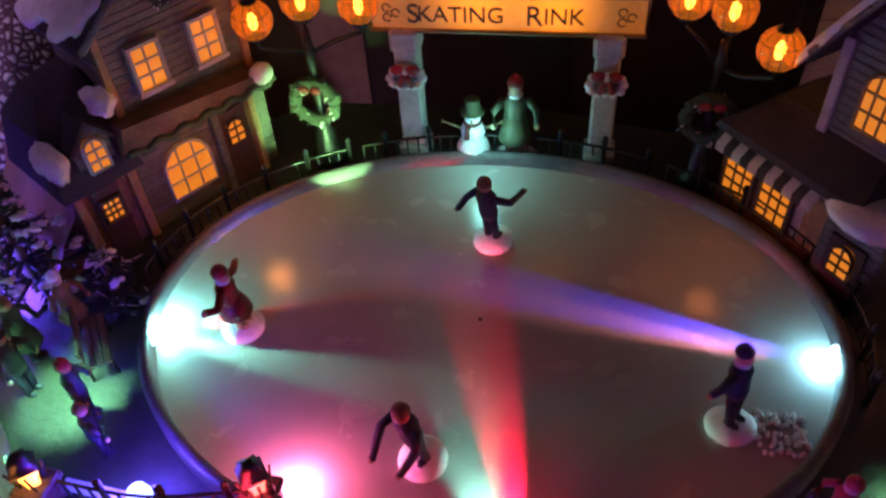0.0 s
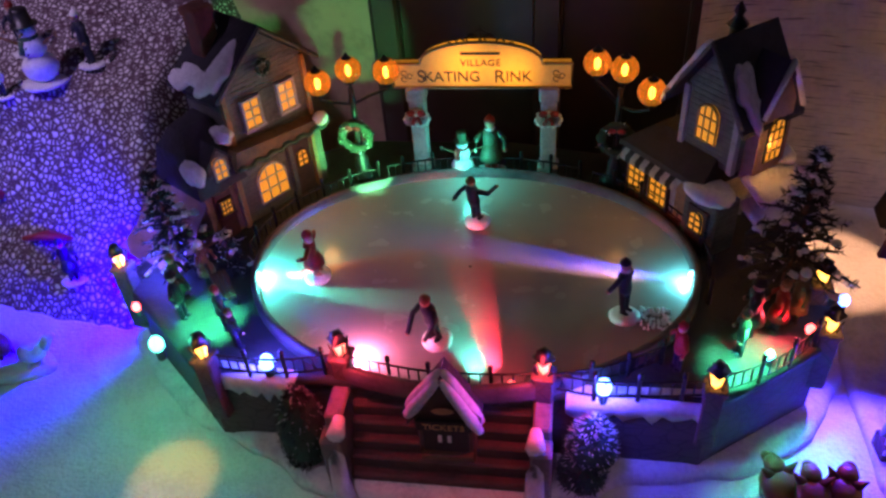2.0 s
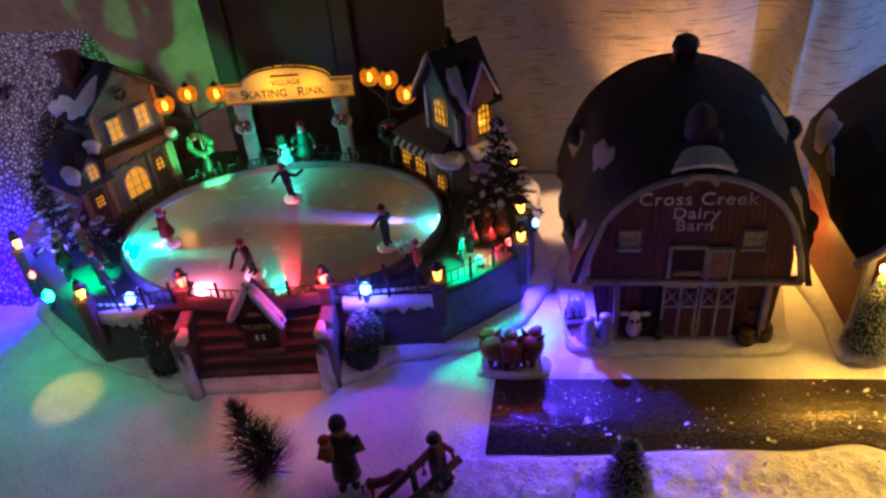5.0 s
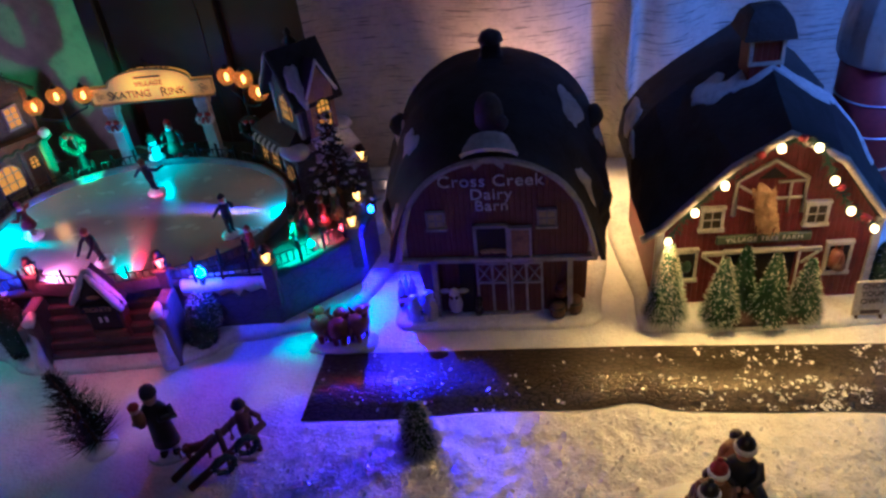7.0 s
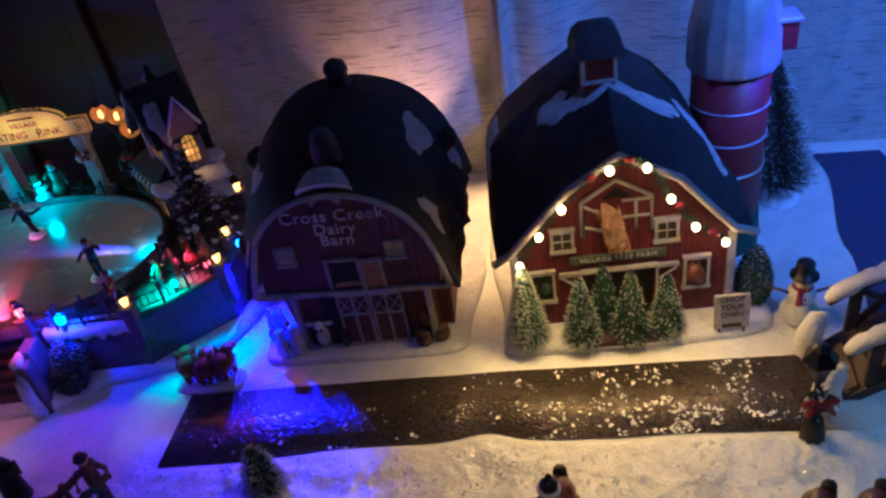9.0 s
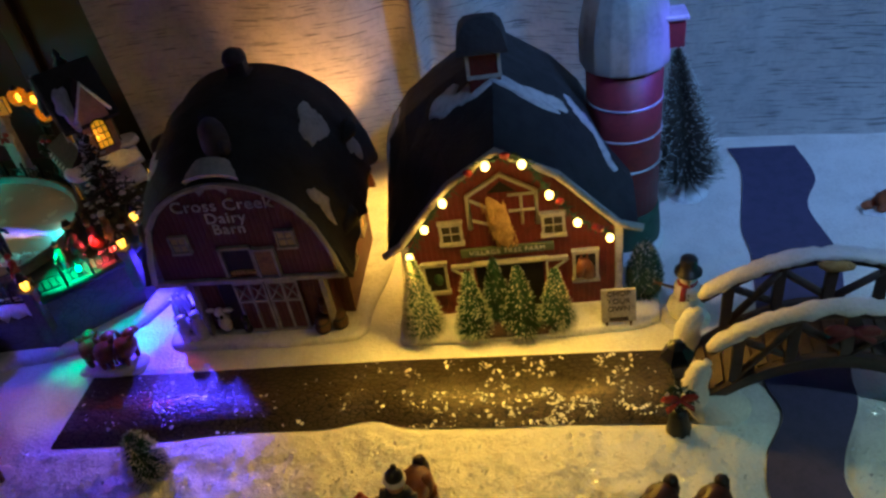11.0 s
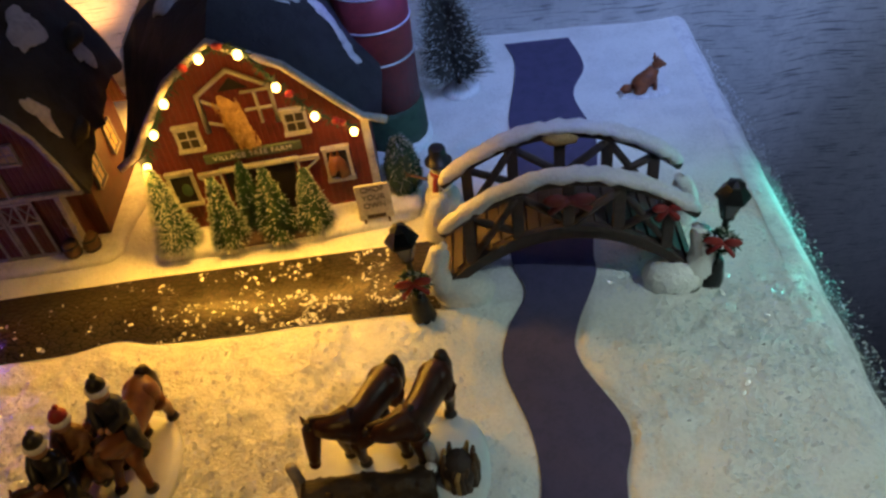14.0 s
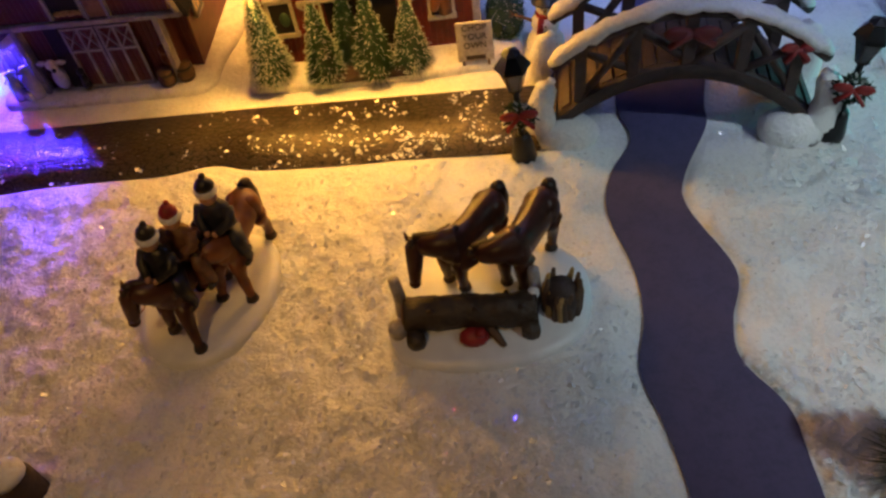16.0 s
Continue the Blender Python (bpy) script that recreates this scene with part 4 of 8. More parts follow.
# coloured bulbs
def led(x, y, z, material, label, r=0.0042):
    t = thing("fairy_bulb", Matrix.Translation((x, y, z)), label, "fairy light", "coloured bulbs round the rink")
    Geo().lathe([(r * .35, -r * 1.2), (r * .85, -r * .7), (r, 0), (r * .8, r * .75), (r * .3, r * 1.3), (r * .05, r * 1.5)], 12).obj("bulb", material, t, "glowing bulb")
    Geo().lathe([(r * .55, -r * 2.8), (r * .62, -r * 2.6), (r * .62, -r * 1.2), (r * .45, -r * 1.0)], 10).obj("socket", TAR_GREEN, t, "dark green socket")
    return t


led(-.3345, .0085, .071, LED_GREEN, "glowing green bulb on the rink edge")
led(-.363, .035, .071, LED_RED, "small glowing red bulb on the rink edge", 0.0026)
led(-.2655, .0055, .0715, LED_BLUE, "glowing blue bulb on the rink fence")
led(-.0865, .0195, .0700, LED_BLUE, "glowing blue bulb beside the steps")
led(.0385, .104, .0700, LED_BLUE, "glowing blue bulb on the rink edge", 0.003)
led(.018, .078, .0700, LED_RED, "small glowing red bulb under the fir", 0.0026)
led(-.004, .056, .0690, LED_GREEN, "green bulb on the rink edge", 0.0026)
# spot lamps set in the rim
for a, material in ((196, LED_WHITE), (-2, LED_WHITE), (247, LED_WHITE), (284, LED_RED)):
    p = RINK @ Vector(((A + 0.001) * math.cos(radians(a)), (B + 0.001) * math.sin(radians(a)), ICE_Z + 0.004))
    g = Geo(Matrix.Translation(p))
    g.ball((0, 0, -0.0012), (0.0028, 0.0028, 0.0022), 10, 7)
    tagged(g.obj("rim_spotlight", material), "bright spotlight set low in the rink rim", "spotlight", "spotlights in the rim")

# ---- barns ----


def patch(parent, pts, material, label="", r=0.002):
    """A lump of snow over a few places of a roof."""
    for i, (x, y, z, a, b, c) in enumerate(pts):
        o = Vector((x * 300, y * 300, i))
        rows = []
        for k in range(13):
            t = math.pi * k / 12
            row = []
            for j in range(22):
                d = Vector((math.sin(t) * math.cos(2 * math.pi * j / 22), math.sin(t) * math.sin(2 * math.pi * j / 22), -math.cos(t)))
                w = 1 + .34 * noise.noise(d * 1.6 + o) + .18 * noise.noise(d * 4.2 + o)
                row.append((x + a * 1.15 * w * d.x, y + b * 1.15 * w * d.y, z - .3 * c + c * .75 * w * d.z))
            rows.append(row)
        Geo().loft(rows).obj("snow_patch", material, parent, label if i == 0 else "")


def roof_snow(parent, rings, u0, v0, du, dv, thick=.0022, seed=0, turn=0.0, label=""):
    """Snow lying on a lofted roof: round the place u0 (along the profile, 0 to 1), v0 (front to back), with an uneven outline."""
    rnd = random.Random(seed)
    def at(u, v):
        x, y = min(max(u, 0), 1) * (len(rings[0]) - 1), min(max(v, 0), 1) * (len(rings) - 1)
        i, j = min(int(x), len(rings[0]) - 2), min(int(y), len(rings) - 2)
        a, b = Vector(rings[j][i]).lerp(Vector(rings[j][i + 1]), x - i), Vector(rings[j + 1][i]).lerp(Vector(rings[j + 1][i + 1]), x - i)
        return a.lerp(b, y - j)
    n, wob = 28, [rnd.uniform(0, 6.28) for _ in range(4)]
    out = []
    for k, lift in ((0.0, 1.0), (.35, 1.0), (.65, .95), (.85, .75), (.96, .35), (1.0, -.25)):
        row = []
        for i in range(n):
            a = 2 * math.pi * i / n
            w = 1 + .22 * math.sin(2 * a + wob[0]) + .16 * math.sin(3 * a + wob[1]) + .10 * math.sin(5 * a + wob[2]) + .06 * math.sin(9 * a + wob[3])
            cu, cv = math.cos(a) * k * w * du, math.sin(a) * k * w * dv
            u, v = u0 + cu * math.cos(turn) - cv * math.sin(turn) * du / dv, v0 + cv * math.cos(turn) + cu * math.sin(turn) * dv / du
            p, e = at(u, v), .02
            nrm = (at(u + e, v) - at(u - e, v)).cross(at(u, v + e) - at(u, v - e))
            nrm = nrm.normalized() if nrm.length > 1e-9 else Vector((0, 0, 1))
            row.append(p + nrm * thick * lift)
        out.append(row)
    return Geo().loft(out).obj("snow_patch", GREY_SNOW, parent, label)


def slope_snow(parent, centre, down, a, b, thick=.0022, seed=0, label=""):
    """Snow lying on a plane roof slope that falls along down (x, z) from its ridge along y."""
    rnd = random.Random(seed)
    d = Vector((down[0], 0, down[1])).normalized()
    nrm = Vector((0, 1, 0)).cross(d)
    nrm = nrm if nrm.z > 0 else -nrm
    wob = [rnd.uniform(0, 6.28) for _ in range(4)]
    rows = []
    for k, lift in ((0.0, 1.1), (.3, 1.0), (.6, 1.0), (.82, .8), (.95, .45), (1.0, -.2)):
        row = []
        for i in range(30):
            t = 2 * math.pi * i / 30
            w = 1 + .20 * math.sin(2 * t + wob[0]) + .16 * math.sin(3 * t + wob[1]) + .10 * math.sin(5 * t + wob[2]) + .06 * math.sin(8 * t + wob[3])
            p = Vector(centre) + d * a * k * w * math.cos(t) + Vector((0, 1, 0)) * b * k * w * math.sin(t)
            row.append(p + nrm * thick * (lift + .25 * noise.noise(p * 260)))
        rows.append(row)
    return Geo().loft(rows if nrm.dot(Vector((0, 1, 0)).cross(d)) < 0 else [r[::-1] for r in rows]).obj("snow_patch", RESIN_SNOW, parent, label)


def snow_foot(ring, h, parent):
    line = [p[:2] for p in smooth_line([(*p, 0) for p in ring + ring[:1]], 5)[:-1]]
    return Geo().slab(line, 0, h, 0.004).obj("snow_base", RESIN_SNOW, parent, "rounded painted snow base")


def frame_window(parent, m, w, h, pane, trim, bars=(1, 1), arch=False, t=0.0016):
    """A window in the x, z plane at m: pane, frame and glazing bars."""
    if arch:
        line = [(-w / 2, 0), (w / 2, 0)] + [(w / 2 * math.cos(radians(a)), h - w / 2 + w / 2 * math.sin(radians(a))) for a in range(0, 181, 20)]
    else:
        line = [(-w / 2, 0), (w / 2, 0), (w / 2, h), (-w / 2, h)]
    win = Geo(m).prism(line, -0.0008, 0.0012).obj("window", pane, parent)
    g = Geo(m)
    if arch:
        edge = [(x, -0.0008, z) for x, z in line]
        g.tube(edge + edge[:1], t * 0.55, 6)
    else:
        o = t
        g.box(-w / 2 - o, -w / 2, -0.0022, 0.001, -o, h + o)
        g.box(w / 2, w / 2 + o, -0.0022, 0.001, -o, h + o)
        g.box(-w / 2, w / 2, -0.0022, 0.001, h, h + o)
        g.box(-w / 2 - 1.4 * o, w / 2 + 1.4 * o, -0.003, 0.001, -1.3 * o, 0)
    g.obj("frame", trim, win)
    for k in range(bars[0]):
        x = -w / 2 + w * (k + 1) / (bars[0] + 1)
        Geo(m).box(x - 0.0004, x + 0.0004, -0.0015, -0.0007, 0, h).obj("glazing_bar", trim, win)
    for k in range(bars[1]):
        z = h * (k + 1) / (bars[1] + 1)
        Geo(m).box(-w / 2, w / 2, -0.0016, -0.0006, z - 0.0004, z + 0.0004).obj("glazing_bar", trim, win)
    return win


# -- dairy barn --
dairy = thing("dairy_barn", pose(0.149, 0.036, 0), "unlit dark red dairy barn with a rounded black roof", "barn")
snow_foot([(-.088, .01), (-.086, -.006), (-.07, -.013), (0, -.0135), (.06, -.012), (.08, -.004), (.083, .02), (.082, .13), (-.08, .13)], 0.006, dairy)


def arch_line(hw, z0, top, n=11, flare=0.006):
    """Half-round barn profile from left eave over the ridge to the right eave."""
    pts = []
    for i in range(-n, n + 1):
        u = i / n
        x = hw * math.sin(u * math.pi / 2 * 0.98)
        z = z0 + (top - z0) * max(0, math.cos(u * math.pi / 2)) ** 0.74
        if abs(u) > 0.85:
            x += math.copysign(flare * (abs(u) - 0.85) / 0.15, u)
        pts.append((x, z))
    return pts


g = Geo()
g.prism([(-.055, .004), (.060, .004), (.060, .068), (-.055, .068)], 0.006, 0.118)
g.prism([(-.062, .004), (.070, .004), (.074, .102), (-.074, .102)], 0.020, 0.117)
g.obj("lower_wall", DAIRY_RED, dairy)
front = arch_line(.070, .066, .151, flare=0.0)
g = Geo()
g.prism(front, 0.0, 0.030)
g.obj("gable", DAIRY_RED, dairy, "dark red arched gable")
rings = []
for y, hw, low, top in ((-.004, .072, .066, .1575), (.004, .074, .068, .160), (.018, .078, .078, .169), (.040, .081, .090, .1795), (.065, .083, .096, .1860), (.090, .083, .097, .1885), (.122, .083, .097, .1885)):
    rings.append([(x, y, z) for x, z in arch_line(hw, low, top)])
# hand-modelled unevenness, strongest along the eaves
fine = []
for r0, r1 in zip(rings, rings[1:]):
    for k in range(4):
        fine.append([tuple(Vector(p).lerp(Vector(q), k / 4)) for p, q in zip(r0, r1)])
fine.append(rings[-1])
rings = []
for row in fine:
    out = []
    for i, (x, y, z) in enumerate(row):
        edge = abs(i - (len(row) - 1) / 2) / ((len(row) - 1) / 2)
        w = (.0008 + .0042 * edge ** 4) * (noise.noise((x * 8, y * 75, 2)) + .5 * noise.noise((x * 60, y * 160, 5)))
        v = (y + .004) / .126
        kick = edge ** 2.6 * (.0100 * math.exp(-((v - .24) / .085) ** 2) + .0100 * math.exp(-((v - .74) / .085) ** 2) - .0046)
        out.append((x * (1 - .035 * min(1, max(0, v / .5))) + math.copysign(w, x) * edge + math.copysign(kick, x), y, z + w * (1 - edge) + .5 * w + .5 * kick))
    rings.append(out)
g = Geo()
g.loft(rings, closed=False)
g.loft([[(x * .95, y, .066 + (z - .066) * .955) for x, y, z in r] for r in reversed(rings)], closed=False)
g.loft([rings[0], [(x * .95, y, .066 + (z - .066) * .955) for x, y, z in rings[0]]], closed=False)
g.loft([[(x * .95, y, .066 + (z - .066) * .955) for x, y, z in rings[-1]], rings[-1]], closed=False)
g.obj("roof", ROOF, dairy, "black rounded shingle roof")
DAIRY_ROOF = rings
g = Geo()
g.prism([(x * .97, z) for x, z in arch_line(.081, .066, .186)], 0.114, 0.118)
g.obj("back_gable", DAIRY_RED, dairy)
# white arched trim and sill
g = Geo()
g.tube([(x, -.0035, z + .001) for x, z in arch_line(.0715, .066, .1535, flare=0.005)], .0026, 6)
g.obj("arch_trim", GREYTRIM, dairy, "weathered white arched trim")
g = Geo()
g.box(-.078, .078, -.0035, .004, .0625, .0665, .001)
g.obj("sill_beam", GREYTRIM, dairy)
for x in (-.052, .055):
    Geo().box(x, x + .004, -.002, .007, .005, .063).obj("corner_post", GREYTRIM, dairy)
for x in (-.044, .0398):
    win = frame_window(dairy, pose(x, -.001, .0955), .0115, .013, mat("dim_window", (0.60, 0.52, 0.30), (0.34, 0.28, 0.14), 400, 0.4), GREYTRIM, (1, 1))
# loft opening with door
g = Geo()
g.box(-.014, .0085, -.0012, .004, .070, .0945)
g.obj("loft_opening", BLACK, dairy)
g = Geo()
g.box(-.0165, -.014, -.003, .002, .068, .097)
g.box(.0085, .0105, -.003, .002, .068, .097)
g.box(-.0165, .0105, -.003, .002, .0945, .097)
g.obj("loft_frame", GREYTRIM, dairy)
g = Geo()
g.box(.0125, .026, -.0035, -.0005, .069, .093, .0006)
door = g.obj("loft_door", OCHRE, dairy)
g = Geo()
g.box(.0105, .0125, -.0042, .001, .067, .095)
g.box(.026, .028, -.0042, .001, .067, .095)
g.box(.0125, .026, -.0042, -.0005, .093, .095)
g.obj("door_frame", GREYTRIM, door)
g = Geo()
for i in range(5):
    g.ball((-.009 + .004 * i, -.0015, .0722), (.003, .002, .002), 8, 6, .3, i)
g.obj("straw", HAY, dairy)
# lower doors with crossed braces
g = Geo()
g.box(-.031, -.019, .004, .0075, .006, .058)
g.obj("stall_opening", BLACK, dairy)
for k, x in enumerate((-.017, .010)):
    w = .026
    d = Geo().box(x, x + w, .002, .006, .006, .059, .0004).obj("barn_door", DAIRY_RED, dairy)
    g = Geo()
    for a in (x, x + w - .002, x + w / 2 - .001):
        g.box(a, a + .002, .0008, .003, .006, .059)
    for z in (.0065, .038, .057):
        g.box(x, x + w, .0006, .003, z, z + .002)
    for a in (x, x + w / 2):
        g.tube([(a + .001, .0012, .040), (a + w / 2 - .001, .0012, .057)], .0007, 5)
        g.tube([(a + .001, .0012, .057), (a + w / 2 - .001, .0012, .040)], .0007, 5)
    g.obj("brace", GREYTRIM, d)
for v, u in ((.74, .12), (.24, .06)):
    for q in (u, 1 - u):
        pts = []
        for k in range(9):
            row = DAIRY_ROOF[min(len(DAIRY_ROOF) - 1, max(0, round((v - .10 + .20 * k / 8) * (len(DAIRY_ROOF) - 1))))]
            x = q * (len(row) - 1)
            c = Vector(row[int(x)]).lerp(Vector(row[min(int(x) + 1, len(row) - 1)]), x - int(x))
            lump = math.sin(math.pi * k / 8)
            pts.append((c.x + math.copysign(.0055 * lump, c.x), -.004 + .126 * (v - .10 + .20 * k / 8), c.z + .001 - .004 * (1 - lump)))
        Geo().tube(pts, [.0016 + .0052 * math.sin(math.pi * k / 8) for k in range(9)], 10).obj("eave_curl", ROOF, dairy, "curled shingle eave")
# ridge ornament, hay hood and snow
g = Geo()
g.box(-.0100, .0085, .096, .112, .178, .1905, .0012)
g.box(-.0085, .0070, .0965, .110, .1895, .2010, .0016)
g.lathe([(.0098, .2000), (.0102, .2020), (.0078, .2070), (.0030, .2098)], 8, (-.0008, .103, 0), wob=.10)
for k in range(7):
    g.ball((-.0105 + .0032 * k, .0965, .1795 + .0012 * math.sin(3 * k)), (.0026, .0024, .0022), 8, 6, .2, k)
g.obj("cupola", mat("slate_cupola", (0.06, 0.06, 0.09), (0.03, 0.03, 0.045), 300, 0.5, bump=0.6), dairy, "lumpy dark cupola dusted with snow")
g = Geo()
g.loft([[(rx * math.cos(2 * math.pi * k / 16), .024 + ry * math.sin(2 * math.pi * k / 16), z) for k in range(16)] for z, rx, ry in ((.160, .0105, .0100), (.170, .0108, .0098), (.179, .0104, .0092), (.1855, .0092, .0080), (.1905, .0060, .0054), (.1930, .0018, .0018))], caps=True)
g.ball((.0095, .017, .172), (.0045, .005, .006), 10, 7, .1, 2)
g.obj("hay_hood", mat("hood_slate", (0.075, 0.075, 0.10), (0.035, 0.035, 0.05), 300, 0.55, bump=0.8), dairy, "small rounded hood over the gable")
g = Geo()
rows = []
for k in range(8):
    u = .42 + .58 * k / 7
    hw = .0080 + .0130 * u + .0012 * noise.noise((u * 6, 2, 0))
    rows.append([(hw * q, .0160 - .0205 * u - .0015 * (1 - q * q) * u, .1735 - .0110 * u + .0026 * (1 - q ** 4) - .0035 * q * q * u) for q in (-1, -.8, -.4, 0, .4, .8, 1)])
g.loft(rows, closed=False)
g.loft([rows[-1], [(x * .96, y + .002, z - .004) for x, y, z in rows[-1]]], closed=False)
g.obj("snow_patch", GREY_SNOW, dairy, "snow lying under the hood")
for u, v, du, dv, turn, k in ((.775, .66, .045, .15, -.45, 1), (.865, .28, .050, .07, 0, 3), (.93, .80, .030, .06, 0, 4), (.205, .47, .042, .085, .35, 5), (.10, .80, .045, .07, .3, 6), (.06, .25, .030, .06, 0, 7)):
    roof_snow(dairy, DAIRY_ROOF, u, v, du, dv, .0010, seed=k, turn=turn, label="snow streak on the roof")
g = Geo()
g.loft([[(-.013, -.006, .151), (-.006, -.006, .1565), (.004, -.006, .1565), (.011, -.006, .151)], [(-.011, -.006, .147), (-.005, -.006, .1525), (.003, -.006, .1525), (.009, -.006, .147)]], closed=False)
g.obj("hood_trim", GREYTRIM, dairy)
for text, z, s in (("Cross Creek", .1350, .0138), ("Dairy", .1235, .0132), ("Barn", .1135, .0128)):
    writing(text, pose(-.001, -.0012, z), s, LETTER, dairy, depth=.0005, space=1.08)
# warm side window
# side windows, a faint amber glow put into their panes
for y in (.04, .085):
    frame_window(dairy, pose(.0722, y, .042, 0, 0, 90), .014, .022, mat("side_window", (0.6, 0.4, 0.12), None, 300, 0.4, glow=(1.0, 0.5, 0.08), power=0.25), GREYTRIM, (1, 1))

# -- tree farm barn --
farm = thing("tree_farm_barn", pose(0.3525, 0.0480, 0, 0, 0, 3.2), "bright red tree farm barn strung with warm bulbs", "barn")
snow_foot([(-.092, .02), (-.094, -.014), (-.085, -.025), (-.02, -.029), (.05, -.030), (.094, -.027), (.112, -.012), (.110, .06), (.10, .16), (-.085, .16)], 0.008, farm)


def overhang(z):
    """How far the gable's edge stands before the wall, more towards the peak."""
    return -.004 - .016 * min(1, max(0, (z - .085) / .07))



def gambrel(k=1.0, lift=0.0, grow=0.0):
    return [(-.094 * k - grow, .079 + lift), (-.080 * k - grow, .088 + lift), (-.060 * k - grow, .116 + lift), (-.037 * k - grow, .146 + lift + grow), (-.003, .170 + lift + grow), (.037 * k + grow, .146 + lift + grow), (.060 * k + grow, .116 + lift), (.080 * k + grow, .0905 + lift), (.097 * k + grow, .0835 + lift)]


body = [(-.080, .004), (.083, .004)] + [(.083, .086)] + [(x * .97, z - .003) for x, z in reversed(gambrel()[2:7])] + [(-.080, .082)]
g = Geo()
g.prism(body, 0.0, 0.122)
g.obj("wall", BARN_RED, farm, "bright red board wall")
low_line = gambrel(.97, .001)
mid_line = [(-.094, .084), (-.086, .105), (-.070, .132), (-.048, .156), (0, .191), (.048, .156), (.070, .132), (.086, .107), (.099, .088)]
high_line = [(-.093, .098), (-.089, .124), (-.072, .146), (-.047, .165), (0, .195), (.046, .163), (.067, .139), (.083, .109), (.097, .092)]
half_line = [((p[0] + q[0]) / 2, p[1] * .48 + q[1] * .52) for p, q in zip(low_line, mid_line)]
rings = [[(x, overhang(z) if y < 0 else y, z) for x, z in line] for y, line in ((-.006, low_line), (.018, half_line), (.045, mid_line), (.080, high_line), (.125, high_line))]
Geo().prism([(-.079, .06), (.082, .06)] + [(x * .93, z - .006) for x, z in reversed(high_line)], .066, .121).obj("back_wall", BARN_RED, farm)
inner = [[(x * .96, y, z - .005) for x, y, z in r] for r in rings]
g = Geo()
g.smooth = False
g.loft(rings, closed=False)
g.loft(list(reversed(inner)), closed=False)
g.loft([inner[0], rings[0]], closed=False)
g.loft([rings[-1], inner[-1]], closed=False)
for r0, r1 in ((0, 0), (8, 8)):
    g.loft([[r[r0] for r in rings], [r[r0] for r in inner]], closed=False)
g.obj("roof", ROOF, farm, "dark gambrel shingle roof")
FARM_ROOF = rings
g = Geo()
g.tube([(x, overhang(z) - .0018, z - .0022) for x, z in gambrel()], .0031, 8)
g.obj("gable_trim", WHITE, farm, "white painted gable edge")
for x in (-.079, .081):
    Geo().box(x - .003, x + .003, -.0022, .002, .005, .083, .0005).obj("corner_board", WHITE, farm)
# cupola
cup = Geo().box(-.0168, .0057, .040, .064, .178, .2115, .001).obj("cupola", BARN_RED, farm)
for x in (-.0178, .0042):
    Geo().box(x, x + .0025, .0384, .0412, .1905, .2110).obj("corner_trim", WHITE, cup)
for z in (.1905, .2083):
    Geo().box(-.0153, .0042, .0386, .0412, z, z + .0027).obj("cross_trim", WHITE, cup)
g = Geo(Matrix.Translation((-.0058, -.006, 0)))
g.smooth = False
g.loft([[(-.0178, .040, .2105), (.0178, .040, .2105), (.0178, .076, .2105), (-.0178, .076, .2105)], [(-.0172, .041, .2140), (.0172, .041, .2140), (.0172, .075, .2140), (-.0172, .075, .2140)], [(-.0150, .045, .2230), (.0150, .045, .2230), (.0150, .071, .2230), (-.0150, .071, .2230)], [(-.0105, .050, .2290), (.0105, .050, .2290), (.0105, .066, .2290), (-.0105, .066, .2290)], [(-.004, .055, .2315), (.004, .055, .2315), (.004, .061, .2315), (-.004, .061, .2315)]], caps=True)
g.obj("cupola_roof", ROOF, cup)
for u, v, du, dv, k in ((.545, .47, .055, .060, 16), (.600, .52, .040, .050, 18), (.455, .50, .050, .075, 17), (.400, .58, .040, .085, 19), (.14, .86, .06, .10, 14), (.10, .70, .03, .06, 15)):
    roof_snow(farm, FARM_ROOF, u, v, du, dv, .0011 + .00004 * k, k, label="snow lying on the roof")
for i in range(7):
    roof_snow(farm, FARM_ROOF, .68 + .027 * i, .64 - .036 * i, .032, .038, .0010 + .00012 * i, 30 + i)
# hayloft doors
loft = [(-.0270, .0915), (.0225, .0915), (.0225, .1205), (-.0022, .1365), (-.0270, .1205)]
Geo().prism([(-.002 + (x + .002) * .92, z) for x, z in loft], -.0006, .003).obj("hayloft", BARN_RED, farm)
g = Geo()
e = [(x, -.0012, z) for x, z in loft]
g.tube(e[1:] + e[:1], .0019, 6)
g.obj("hayloft_trim", WHITE, farm)
Geo().prism([(-.0120, .1215), (.0080, .1215), (-.0022, .1305)], -.0012, .002).obj("loft_gap", BLACK, farm)
for a, b in (((.002, .1045), (.0215, .1045)), ((.002, .1185), (.0215, .1185)), ((-.0250, .0990), (-.0080, .0925)), ((-.0250, .1170), (-.0090, .1060)), ((.0115, .0925), (.0115, .1190))):
    Geo().tube([(a[0], -.0014, a[1]), (b[0], -.0014, b[1])], .0012, 6).obj("door_brace", WHITE, farm)
g = Geo()
rnd = random.Random(44)
g.loft([[(dx + .0075 * math.cos(a) * w, -.0045 + .0042 * math.sin(a) * w, z) for a in [2 * math.pi * i / 12 for i in range(12)]] for z, w, dx in ((.0760, .35, -.0020), (.0810, .75, -.0022), (.0890, .85, -.0035), (.0985, 1.0, -.0050), (.1080, .95, -.0065), (.1150, .65, -.0090), (.1200, .25, -.0115))], caps=True)
